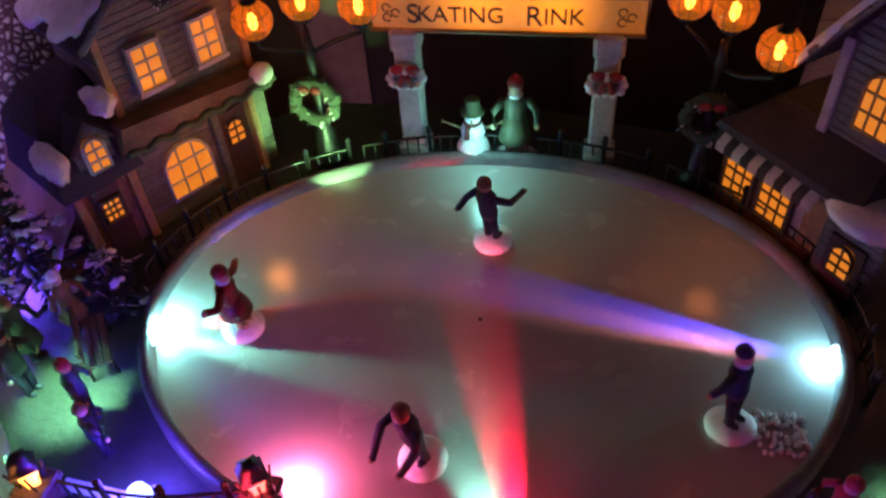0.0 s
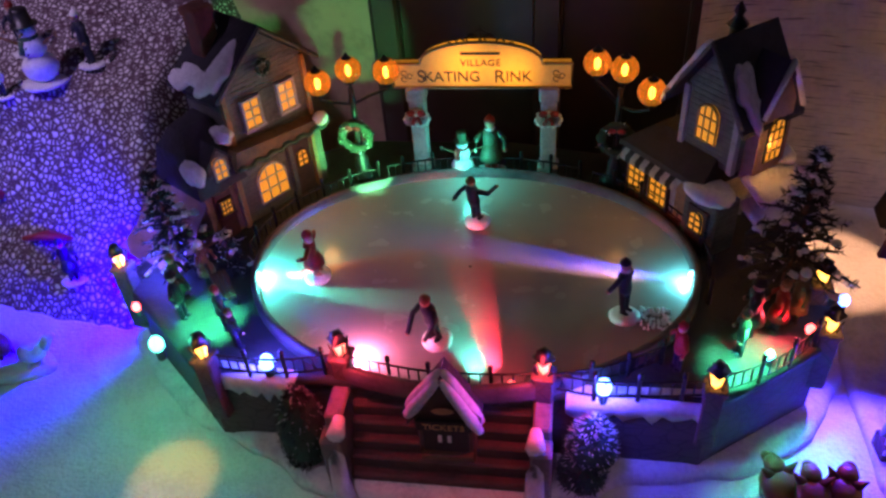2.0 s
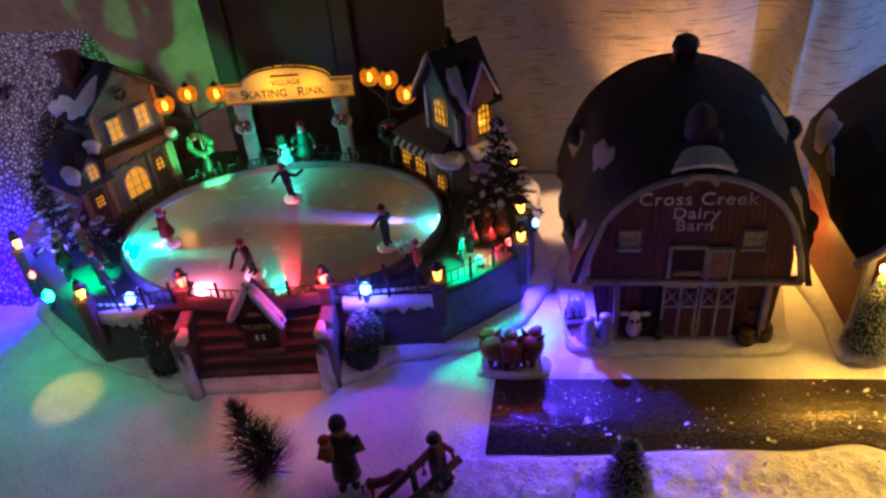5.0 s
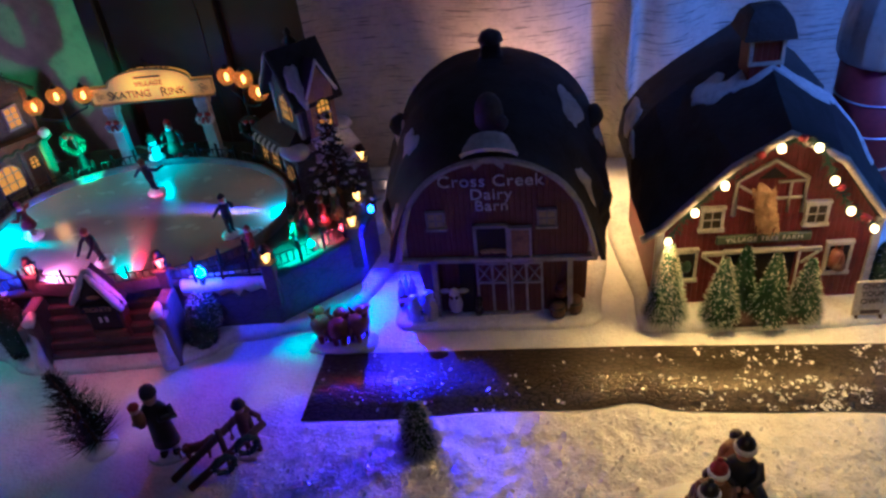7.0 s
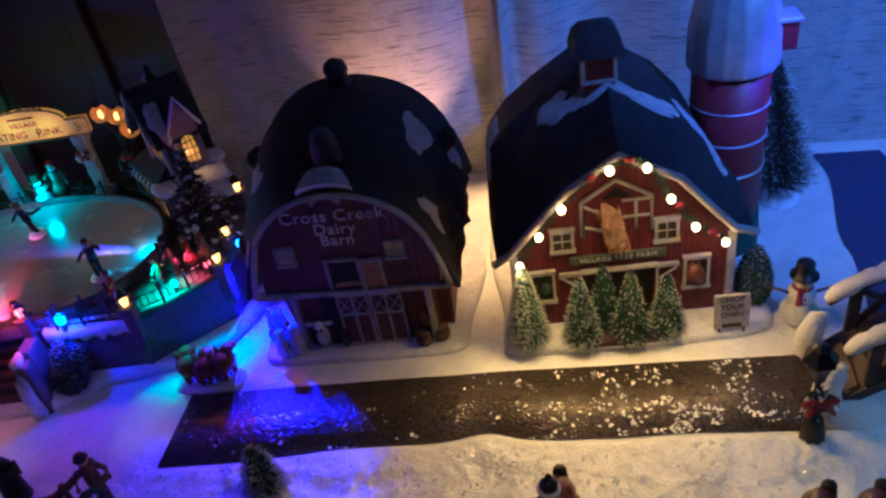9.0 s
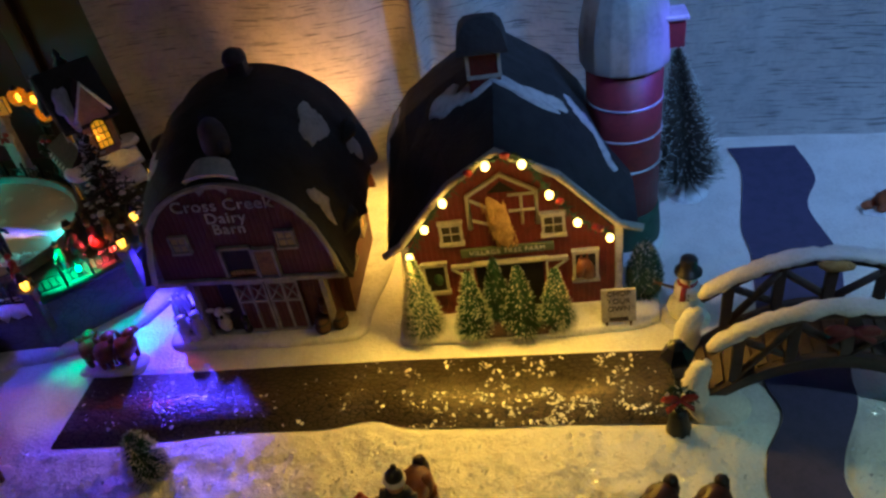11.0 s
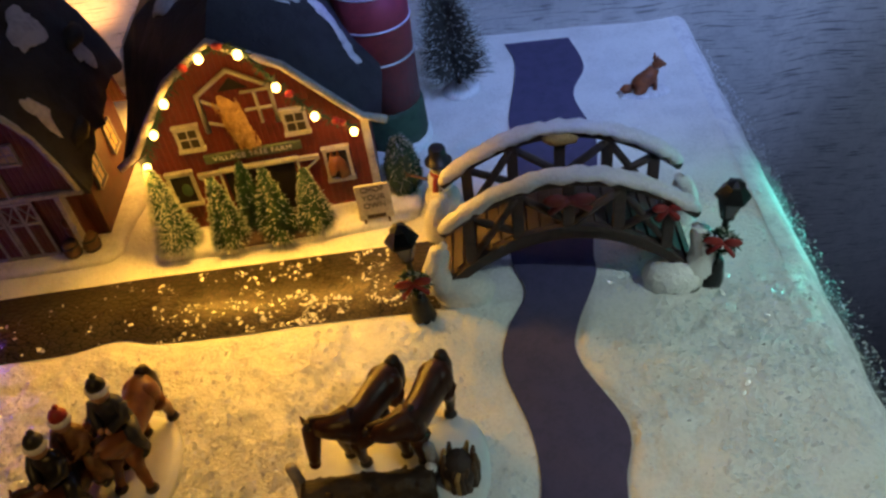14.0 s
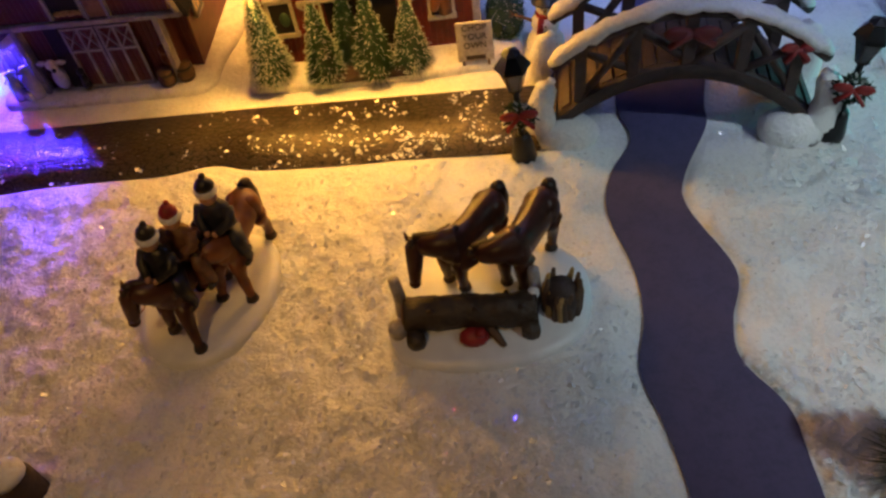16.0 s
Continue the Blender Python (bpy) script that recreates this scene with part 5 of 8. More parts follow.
for i in range(260):
    z = rnd.uniform(.079, .118)
    a = rnd.uniform(math.pi, 2 * math.pi)
    q = Vector((-.0050 - .009 * (z - .098) / .04 + .0078 * math.cos(a), -.0045 + .0044 * math.sin(a), z))
    g.tube([q, q + Vector((rnd.uniform(-.0016, .0022), -.0012, rnd.uniform(-.0065, .001)))], [.0005, .0001], 4)
g.obj("straw_sheaf", HAY, farm, "hanging golden straw bundle")
PANE = mat("barn_pane", (0.035, 0.028, 0.014), (0.012, 0.010, 0.006), 500, 0.45)
for x in (-.0420, .0335):
    win = frame_window(farm, pose(x, -.001, .0815), .0130, .0150, PANE, WHITE, (1, 1), t=.0022)
    Geo().box(x - .0095, x + .0095, -.0036, .001, .0985, .1005, .0004).obj("lintel", WHITE, win)
for x in (-.0590, .0560):
    win = frame_window(farm, pose(x, -.001, .0350), .0150, .0245, BLACK, WHITE, (0, 0), t=.0022)
    Geo().box(x - .0105, x + .0105, -.0036, .001, .0610, .0632, .0004).obj("lintel", WHITE, win)
Geo().box(-.037, .033, -.0032, 0, .0665, .0735, .0006).obj("name_board", mat("green_board", (0.10, 0.13, 0.08), (0.05, 0.07, 0.04), 400, 0.5), farm)
writing("VILLAGE TREE FARM", pose(-.002, -.0036, .0700), .0056, LETTER, farm, depth=.0002, space=1.14)
# barn doorway
Geo().box(-.027, .024, -.0008, .004, .008, .0570).obj("doorway", BLACK, farm)
g = Geo()
g.box(-.030, .028, -.0038, .001, .0570, .0598, .0006)
for q, x0 in ((-1, -.029), (1, .026)):
    a, b = x0, x0 + q * .017
    g.box(min(a, b), max(a, b), -.003, .001, .0555, .0585)
    g.tube([(b, -.0015, .0555), (a + q * .003, -.0015, .0440)], .0011, 5)
    g.tube([(a + q * .001, -.0015, .010), (a + q * .001, -.0015, .056)], .0010, 5)
g.obj("door_track", WHITE, farm)
Geo().box(-.032, .030, -.030, -.001, .006, .0105, .001).obj("doorstep", STEP, farm)
# string of bulbs on the gable
FARM_IN = farm.matrix_world.inverted()
BULBS = [FARM_IN @ Vector(p) for p in BULB_SPOTS]
wire = smooth_line([p + Vector((0, .003, .0025)) for p in BULBS], 8)
Geo().tube(wire, .0006, 5).obj("light_wire", TAR_GREEN, farm)
rnd = random.Random(4)
g = Geo()
for p in wire:
    for k in range(9):
        d = Vector((rnd.uniform(-.0055, .0055), rnd.uniform(-.003, .001), rnd.uniform(-.0060, .0030)))
        g.tube([p, Vector(p) + d], [.0006, .0002], 4)
g.obj("garland", TAR_GREEN, farm, "thin green garland")
for p in BULBS:
    Geo().ball(p, (.0029, .0029, .0033), 12, 9).obj("bulb", BULB, farm, "glowing warm white bulb")
for k, d in ((4, -4), (2, 5), (5, 3), (6, 5), (6, -5), (7, -4)):
    p = Vector(wire[max(0, min(len(wire) - 1, 8 * k + d))])
    Geo().ball(p + Vector((0, -.002, .001)), (.0034, .002, .0028), 8, 6, .15, k).obj("ribbon", CLOTH_RED, farm)
g = Geo()
g.tube([(.0590, -.0005, .0370), (.0570, -.0020, .0470), (.0540, -.0035, .0540)], [.0055, .0048, .0040], 10)
g.tube([(.0545, -.0035, .0550), (.0520, -.0055, .0480), (.0505, -.0065, .0415)], [.0042, .0038, .0026], 10)
for q in (.0525, .0570):
    g.tube([(q, -.0035, .0565), (q, -.0035, .0605)], [.0014, .0003], 5)
g.obj("horse_head_relief", HORSE_LIGHT, farm, "tan carved horse head in the window")
Geo().ball((-.0570, -.001, .046), (.0042, .003, .0062), 10, 8).obj("wreath", TAR_GREEN, farm)

# -- silo --
silo = thing("silo", pose(0.4460, 0.1400, 0), "tall dark red silo with a ribbed tin dome", "silo")
Geo().lathe([(.034, 0), (.034, .006), (.030, .010)], 24).obj("snow_base", RESIN_SNOW, silo)
Geo().lathe([(.0305, .006), (.031, .02), (.030, .036), (.0285, .042)], 24, wob=.03).obj("ivy_band", TAR_GREEN, silo)
Geo().lathe([(.0282, .03), (.0290, .178)], 32).obj("body", SILO_RED, silo)
for z in (.085, .113, .140):
    Geo().lathe([(.0286, z), (.0297, z + .0004), (.0297, z + .0014), (.0286, z + .0018)], 32).obj("hoop", TIN, silo, "pale metal hoop")
n = 96
g = Geo()
prof = [(.0290, .1700), (.0318, .1702), (.0326, .1725), (.0330, .184), (.0322, .199), (.0292, .216), (.0232, .232), (.0135, .245), (.003, .252)]
g.loft([[(r * (1 + .028 * max(0, math.cos(16 * 2 * math.pi * i / n)) ** 3) * math.cos(2 * math.pi * i / n), r * (1 + .028 * max(0, math.cos(16 * 2 * math.pi * i / n)) ** 3) * math.sin(2 * math.pi * i / n), z) for i in range(n)] for r, z in prof], caps=True)
g.obj("dome", TIN, silo, "ribbed silvery dome")
Geo().box(.025, .041, -.014, .004, .182, .203, .001).obj("hatch", SILO_RED, silo, "red hatch housing")
Geo().box(.023, .043, -.016, .006, .203, .206, .001).obj("hatch_roof", TIN, silo)

# ---- village houses on the rink ----


def roof_gable(g, x0, x1, y0, y1, z0, z1, over=0.003, t=0.0022):
    """A gable roof with its ridge along y, as two thick slopes."""
    xm = (x0 + x1) / 2
    for s, xe in ((-1, x0 - over), (1, x1 + over)):
        ze = z0 - over * (z1 - z0) / max(1e-6, xm - x0)
        g.add([(xe, y0, ze), (xm, y0, z1), (xm, y1, z1), (xe, y1, ze), (xe, y0, ze + t), (xm, y0, z1 + t), (xm, y1, z1 + t), (xe, y1, ze + t)],
              [(0, 1, 2, 3), (7, 6, 5, 4), (0, 4, 5, 1), (3, 2, 6, 7), (0, 3, 7, 4), (1, 5, 6, 2)], False)


def gable_wall(g, x0, x1, y0, y1, z0, z1, z2):
    g.prism([(x0, z0), (x1, z0), (x1, z1), ((x0 + x1) / 2, z2), (x0, z1)], y0, y1)


house = thing("village_house", pose(-.322, .157, DECK_Z, 0, 0, 62), "two-storey grey village house with glowing amber windows", "house", "village houses")
g = Geo()
g.box(-.026, .047, 0, .045, 0, .048, .001)
g.obj("ground_floor", SIDING, house)
g = Geo()
g.prism([(-.024, .048), (.047, .048), (.046, .098), (.012, .126), (-.022, .098)], .004, .044)
g.obj("upper_floor", SIDING, house, "grey board wall, upper storey")
g = Geo()
g.prism([(-.030, .046), (.051, .046), (.049, .052), (-.027, .060)], -.007, .006)
g.obj("ledge_roof", BARK, house, "brown ledge between the storeys")
g = Geo()
g.tube([(-.029 + .0012 * i, -.0075, .047 + .0012 * math.sin(i * .6)) for i in range(66)], [.0017 + .0008 * noise.noise((i * .7, 1, 2)) for i in range(66)], 8)
g.obj("garland", TAR_GREEN, house, "dark garland along the ledge")
g = Geo()
roof_gable(g, -.024, .048, -.003, .050, .098, .128, .006, .003)
g.obj("roof", ROOF, house, "steep dark gable roof")
g = Geo()
g.tube([(-.029, -.0035, .0945), (.012, -.0035, .1285), (.053, -.0035, .0945)], .0016, 6)
g.obj("barge_board", SIDING, house)
slope_snow(house, (-.0165, .008, .1075), (-.036, -.030), .017, .011, .003, 1, "snow on the roof")
slope_snow(house, (-.0235, .030, .1015), (-.036, -.030), .009, .019, .003, 2)
slope_snow(house, (.004, .040, .1245), (-.036, -.030), .006, .008, .003, 6)
wreath_ring(house, (.012, .0005, .1020), .0042, .0018, "small dark wreath in the gable", 9)
for x in (-.021, .0445):
    Geo().box(x - .0018, x + .0018, .0018, .006, .050, .098, .0004).obj("corner_post", OCHRE, house, "ochre corner post")
g = Geo()
g.box(-.012, .002, .026, .040, .110, .139, .001)
g.box(-.013, .003, .025, .041, .137, .142, .001)
g.obj("chimney", mat("chimney_brick", (0.20, 0.07, 0.045), (0.10, 0.035, 0.025), 500, 0.7, bump=0.8), house, "brown brick chimney")
for x in (-.003, .026):
    frame_window(house, pose(x, .0025, .066), .012, .019, LITPANE, STONEWHITE, (1, 2))
frame_window(house, pose(.0475, .014, .07, 0, 0, 90), .010, .022, LITPANE, OCHRE, (1, 2))
frame_window(house, pose(-.002, -.0008, .010), .024, .027, LITPANE, STONEWHITE, (2, 2), arch=True)
Geo().box(.0175, .0335, -.0014, .002, 0, .040, .0004).obj("door", DARKDOOR, house)
frame_window(house, pose(.0255, -.0018, .022), .009, .013, LITPANE, DARKDOOR, (1, 2), arch=True)
for x in (.016, .0365):
    Geo().box(x - .0018, x + .0018, -.004, .001, 0, .046, .0004).obj("column", OCHRE if x > .03 else SIDING, house)
Geo().ball((.044, -.006, .052), (.006, .005, .005), 10, 7, .08).obj("snow_clump", RESIN_SNOW, house)
# wing with dormer
wing = Geo()
wing.box(-.054, -.027, .000, .040, 0, .042, .001)
wing.obj("wing_wall", OCHRE, house, "ochre wooden wing")
g = Geo()
g.smooth = False
g.loft([[(-.060, -.007, .0405), (-.023, -.007, .0405), (-.023, .046, .0405), (-.060, .046, .0405)], [(-.059, -.005, .045), (-.024, -.005, .045), (-.024, .044, .045), (-.059, .044, .045)], [(-.055, .006, .064), (-.025, .006, .066), (-.025, .040, .066), (-.055, .040, .064)], [(-.046, .018, .076), (-.026, .018, .080), (-.026, .034, .080), (-.046, .034, .076)]], caps=True)
g.obj("wing_roof", ROOF, house, "dark green-black wing roof")
g = Geo()
gable_wall(g, -.0475, -.0315, -.003, .020, .043, .059, .067)
d = g.obj("dormer", SIDING, house)
g = Geo()
roof_gable(g, -.0475, -.0315, -.0055, .020, .059, .068, .002)
g.obj("dormer_roof", ROOF, d)
frame_window(d, pose(-.0395, -.004, .0465), .0090, .0150, LITPANE, STONEWHITE, (1, 2), arch=True)
patch(house, [(-.0560, .000, .0600, .0045, .0090, .0110), (-.0275, .004, .0720, .0050, .0080, .0070)], RESIN_SNOW, "snow on the wing roof")
Geo().box(-.0485, -.0350, -.0014, .002, 0, .036, .0004).obj("wing_door", DARKDOOR, house)
frame_window(house, pose(-.0418, -.0018, .020), .0075, .0100, LITPANE, DARKDOOR, (2, 2))
for x in (-.0535, -.0285):
    Geo().box(x - .0022, x + .0022, -.003, .001, 0, .0405, .0005).obj("column", OCHRE, house, "ochre corner column")
# clay bank at the side of the house
g = Geo()
rows = []
for k in range(7):
    u = k / 6
    rows.append([(-.056 - .040 * u ** 1.3 + .003 * noise.noise((u * 4, w * 4, 0)), -.006 + .062 * w, .052 * (1 - u) ** 1.4 * (1 - .3 * abs(w - .5)) - .001) for w in (0, .15, .35, .55, .75, 1)])
g.loft(rows, closed=False)
g.obj("side_slope", mat("pink_clay", (0.42, 0.25, 0.2), (0.3, 0.17, 0.14), 200, 0.6), house, "pinkish clay bank")

shop = thing("village_shop", pose(-.0615, .1815, DECK_Z, 0, 0, -46), "village shop with striped awning and glowing windows", "shop", "village houses")
Geo().box(-.032, .030, 0, .046, 0, .038, .001).obj("ground_floor", STONEWHITE, shop)
g = Geo()
g.smooth = False
g.loft([[(-.037, -.006, .040), (.036, -.006, .040), (.036, .050, .040), (-.037, .050, .040)], [(-.036, -.005, .043), (.035, -.005, .043), (.035, .049, .043), (-.036, .049, .043)], [(-.020, .012, .057), (.030, .012, .057), (.030, .046, .057), (-.020, .046, .057)]], caps=True)
g.obj("lower_roof", ROOF, shop, "dark lower roof")
aw = Geo().box(-.0335, .018, -.001, .001, .0385, .0405).obj("awning", WHITE, shop, "black and white striped awning")
for i in range(11):
    x = -.033 + .0046 * i
    g = Geo()
    g.loft([[(x, -.0005, .0400), (x + .0046, -.0005, .0400)], [(x, -.0075, .0345), (x + .0046, -.0075, .0345)], [(x, -.0078, .0310), (x + .0046, -.0078, .0310)]], closed=False)
    g.loft([[(x, -.0070, .0310), (x + .0046, -.0070, .0310)], [(x, -.0067, .0340), (x + .0046, -.0067, .0340)], [(x, .0003, .0392), (x + .0046, .0003, .0392)]], closed=False)
    g.obj("stripe", STONEWHITE if i % 2 == 0 else BLACK, aw)
for x in (-.022, -.002):
    frame_window(shop, pose(x, -.0008, .010), .015, .018, LITPANE, DARKDOOR, (2, 2))
Geo().box(-.0325, .020, -.0025, .001, .001, .0085, .0006).obj("plinth", mat("plinth_red", (0.22, 0.06, 0.06), (0.12, 0.035, 0.04), 300, 0.6), shop)
Geo().box(.012, .026, -.001, .002, .002, .034, .0004).obj("lit_wall", OCHRE, shop)
g = Geo()
g.box(.024, .050, -.006, .014, 0, .036, .001)
porch = g.obj("porch", SIDING, shop, "grey green porch")
Geo().box(.029, .045, -.0075, -.004, 0, .030, .0004).obj("door", DARKDOOR, porch)
frame_window(porch, pose(.037, -.008, .014), .010, .014, LITPANE, DARKDOOR, (1, 2), arch=True)
Geo().ball((.036, .001, .0385), (.017, .013, .006), 14, 8, .06).obj("snow_cap", RESIN_SNOW, porch, "thick snow on the porch")
# tower
g = Geo()
gable_wall(g, .000, .042, .010, .046, .050, .094, .124)
g.obj("tower", SIDING, shop, "upper storey with gables")
g = Geo()
roof_gable(g, .000, .042, .002, .052, .094, .126, .009, .003)
g.obj("roof", ROOF, shop, "steep dark gable roof")
frame_window(shop, pose(.020, .0092, .063), .015, .024, LITPANE, OCHRE, (2, 2), arch=True)
for x in (.001, .041):
    Geo().box(x - .0022, x + .0022, .0082, .012, .050, .094, .0005).obj("corner_board", STONEWHITE, shop)
slope_snow(shop, (.003, .0065, .1030), (-.021, -.032), .024, .0085, .0034, 3, "thick snow on the roof edge")
slope_snow(shop, (.040, .0140, .1000), (.021, -.032), .017, .0085, .0034, 4, "snow sliding down the roof")
side = pose(.0475, .030, 0, 0, 0, 90)
g = Geo(side)
gable_wall(g, -.0125, .0125, -.0030, .0060, .046, .094, .116)
bay = g.obj("side_bay", mat("warm_plaster", (0.50, 0.30, 0.20), (0.34, 0.19, 0.12), 380, 0.6, bump=0.7), shop, "warm lit gable bay at the side")
g = Geo(side)
roof_gable(g, -.0125, .0125, -.0060, .0160, .094, .118, .0030, .0024)
g.obj("bay_roof", ROOF, bay)
g = Geo(side)
g.tube([(-.0155, -.0060, .0900), (0, -.0060, .1205), (.0155, -.0060, .0900)], [.0014, .0020, .0016], 7)
g.obj("snow_edge", RESIN_SNOW, bay, "snow along the gable edge")
frame_window(bay, side @ pose(0, -.0034, .058), .0130, .0270, LITPANE, BARK, (2, 3), arch=True)
for z, y0, w in ((.044, -.022, .020), (.026, -.026, .018)):
    Geo(side @ pose(.002, -.006, z, 24, 0, 0)).slab([(-w, -.014), (w, -.015), (w * 1.05, .006), (-w * .9, .008)], 0, .0045, .002).obj("snowy_eave", RESIN_SNOW, shop, "thick snow on a low side roof")
g = Geo()
g.tube([(-.008, .0015, .086), (.021, .0015, .1275), (.050, .0015, .086)], .0016, 6)
g.obj("barge_board", SIDING, shop)
patch(shop, [(.040, .046, .052, .012, .012, .005)], RESIN_SNOW)
g = Geo()
g.lathe([(.004, .118), (.004, .126), (.0065, .128), (.002, .133), (.0035, .136), (.0005, .141)], 8, (.012, .03, 0))
g.obj("finial", IRON, shop)

# ticket booth
booth = thing("ticket_booth", pose(-.1645, -.0065, 0.0050, 0, 0, 5.5), "small ticket booth with a snowy peaked roof", "booth")
Geo().box(-.015, .015, 0, .014, 0, .05, .001).obj("wall", mat("booth_wood", (0.10, 0.06, 0.035), (0.05, 0.03, 0.02), 400, 0.6), booth)
Geo().box(-.012, .012, -.0014, .002, .030, .048, .0004).obj("hatch", BLACK, booth)
Geo().box(-.014, .014, -.004, .001, .026, .029, .0006).obj("counter", BARK, booth)
for x in (-.004, 0.001):
    Geo().box(x, x + .002, -.0022, -.0014, .038, .043).obj("price_mark", LETTER, booth)
g = Geo()
gable_wall(g, -.0155, .0155, -.001, .013, .049, .058, .083)
g.obj("gable", mat("booth_dark", (0.05, 0.03, 0.02), (0.03, 0.02, 0.015), 400, 0.6), booth)
g = Geo()
roof_gable(g, -.016, .016, -.004, .014, .058, .084, .003, .0024)
g.obj("roof", ROOF, booth)
# greyer snow on the left slope, paler on the right
for q, low, stuff in ((-1, .060, GREY_SNOW), (1, .050, RESIN_SNOW)):
    line = [(q * (.0010 + .0175 * u), .001, .0865 - (.0865 - low) * u) for u in (0, .2, .4, .6, .8, 1)]
    Geo().tube([(x, -.0030, z) for x, y, z in line], [.0018, .0026, .0029, .0031, .0034, .0024], 9).tube([(x, .0030, z + .0004) for x, y, z in line], [.0020, .0030, .0032, .0034, .0036, .0024], 9).obj("snow_cap", stuff, booth, "thick snow on the roof slope")
Geo().box(-.0145, .0145, -.0045, -.001, .050, .0565, .0006).obj("sign", BLACK, booth)
writing("TICKETS", pose(0, -.0049, .0533), .0058, HAY, booth, depth=.0002)
Geo().ball((0, -.003, .064), (.006, .0015, .002), 10, 6).obj("gold_ornament", OCHRE, booth)

# ---- trees and shrubs ----


def spikes(g, rows, slot_of):
    """Thin needles: rows of base, tip and width; two crossed slivers each."""
    for base, tip, w in rows:
        d = (tip - base).normalized()
        s = d.cross(Vector((0.3, 0.2, 0.93))).normalized() * w
        t = d.cross(s).normalized() * w
        g.slot = slot_of()
        g.add([base - s, base + s, tip, base - t, base + t], [(0, 1, 2), (3, 4, 2)], False)


def brush_tree(place, h, r, count, label, frost=0.25, needle=None, lean=(0, 0), foot=0.010, group="bottle brush trees", seed=1, taper=0.75, droop=-0.1, bare=0.12):
    rnd = random.Random(seed)
    t = thing("brush_tree", pose(*place, lean[0], lean[1], rnd.uniform(0, 360)), label, "bottle brush tree", group)
    Geo().lathe([(foot, 0), (foot, .003), (foot * .75, .007), (.0022, .008)], 14, wob=.05).obj("snow_foot", RESIN_SNOW, t)
    Geo().tube([(0, 0, .002), (0, 0, h * .5), (0, 0, h)], [.0018, .0012, .0005], 6).obj("trunk", BARK, t)
    rows = []
    for i in range(count):
        u = rnd.random() ** 1.25
        z = h * (bare + (1 - bare) * u)
        reach = r * (1 - u) ** taper * rnd.uniform(.72, 1.05) + .0025
        a = rnd.uniform(0, 2 * math.pi)
        up = droop + rnd.uniform(-.15, .3)
        tip = Vector((reach * math.cos(a), reach * math.sin(a), z + reach * up))
        base = Vector((0, 0, z - .001)).lerp(tip, .12)
        rows.append((base, tip, rnd.uniform(.00022, .0004) * (1 + h * 6)))
    g = Geo()
    spikes(g, rows, lambda: 0)
    # frosted ends
    ends = [(b.lerp(p, .84), p + (p - b).normalized() * .0006, w * 1.1) for b, p, w in rows if rnd.random() < frost * 1.5]
    g.slot = 1
    spikes(g, ends, lambda: 1)
    g.obj("crown", [needle or NEEDLE, FROST], t, "wiry needles with frosted tips")
    return t


def snow_fir(place, h, r, label, seed, tiers=7):
    """A fir with open tiers of needled boughs, snow lying on some of them."""
    rnd = random.Random(seed)
    t = thing("fir_tree", pose(*place), label, "fir tree", "firs on the rink")
    Geo().tube([(0, 0, 0), (0, 0, h * .95)], [.0032, .0006], 8).obj("trunk", BARK, t)
    g = Geo()
    rows = []
    for k in range(tiers):
        u = k / (tiers - 1)
        z, reach = h * (.18 + .78 * u), r * (1 - .88 * u)
        n = int(9 - 4 * u)
        for i in range(n):
            a = 2 * math.pi * (i + .5 * (k % 2)) / n + rnd.uniform(-.3, .3)
            L = reach * rnd.uniform(.65, 1.12)
            d = Vector((math.cos(a), math.sin(a), 0))
            side = d.cross(Vector((0, 0, 1)))
            root, end = Vector((0, 0, z)), d * L + Vector((0, 0, z - L * rnd.uniform(.05, .35)))
            g.slot = 0
            g.tube([root, root.lerp(end, .5) + Vector((0, 0, .002)), end], [.0013, .0010, .0004], 5)
            for q in range(30):
                w = rnd.uniform(.18, 1.0)
                p = root.lerp(end, w) + Vector((0, 0, .002 * math.sin(w * math.pi)))
                tip = p + side * rnd.uniform(-.006, .006) + d * rnd.uniform(.0005, .0035) + Vector((0, 0, rnd.uniform(-.0035, .003)))
                rows.append((p, tip, .0006))
            if rnd.random() < .45:
                g.slot = 1
                p = root.lerp(end, rnd.uniform(.6, .95))
                for q in range(3):
                    g.ball(p + Vector((rnd.uniform(-.0025, .0025), rnd.uniform(-.0025, .0025), .0018)), (rnd.uniform(.0012, .0028), rnd.uniform(.0012, .0028), .0012), 7, 5, .3, i + q)
    spikes(g, rows, lambda: 1 if rnd.random() < .10 else 0)
    g.obj("crown", [NEEDLE_DARK, RESIN_SNOW], t, "dark boughs touched with snow")
    return t


def shrub(place, h, r, label, seed, frost=.2, count=900, needle=None):
    rnd = random.Random(seed)
    t = thing("shrub", pose(*place), label, "shrub")
    Geo().lathe([(r * .5, 0), (r * .8, h * .25), (r * .78, h * .5), (r * .5, h * .78), (.001, h * .96)], 14, wob=.08, seed=seed).obj("core", TAR_GREEN, t)
    rows = []
    for i in range(count):
        u = rnd.random()
        rr = r * (math.sin(math.pi * min(1, .28 + .72 * u)) ** .7)
        a = rnd.uniform(0, 2 * math.pi)
        p = Vector((rr * .72 * math.cos(a), rr * .72 * math.sin(a), h * u * .95 + .002))
        d = Vector((math.cos(a), math.sin(a), rnd.uniform(-.2, .9))).normalized()
        rows.append((p, p + d * rnd.uniform(.002, .0045), .0005))
    g = Geo()
    spikes(g, rows, lambda: 1 if rnd.random() < frost else 0)
    g.obj("foliage", [needle or NEEDLE, FROST], t)
    return t


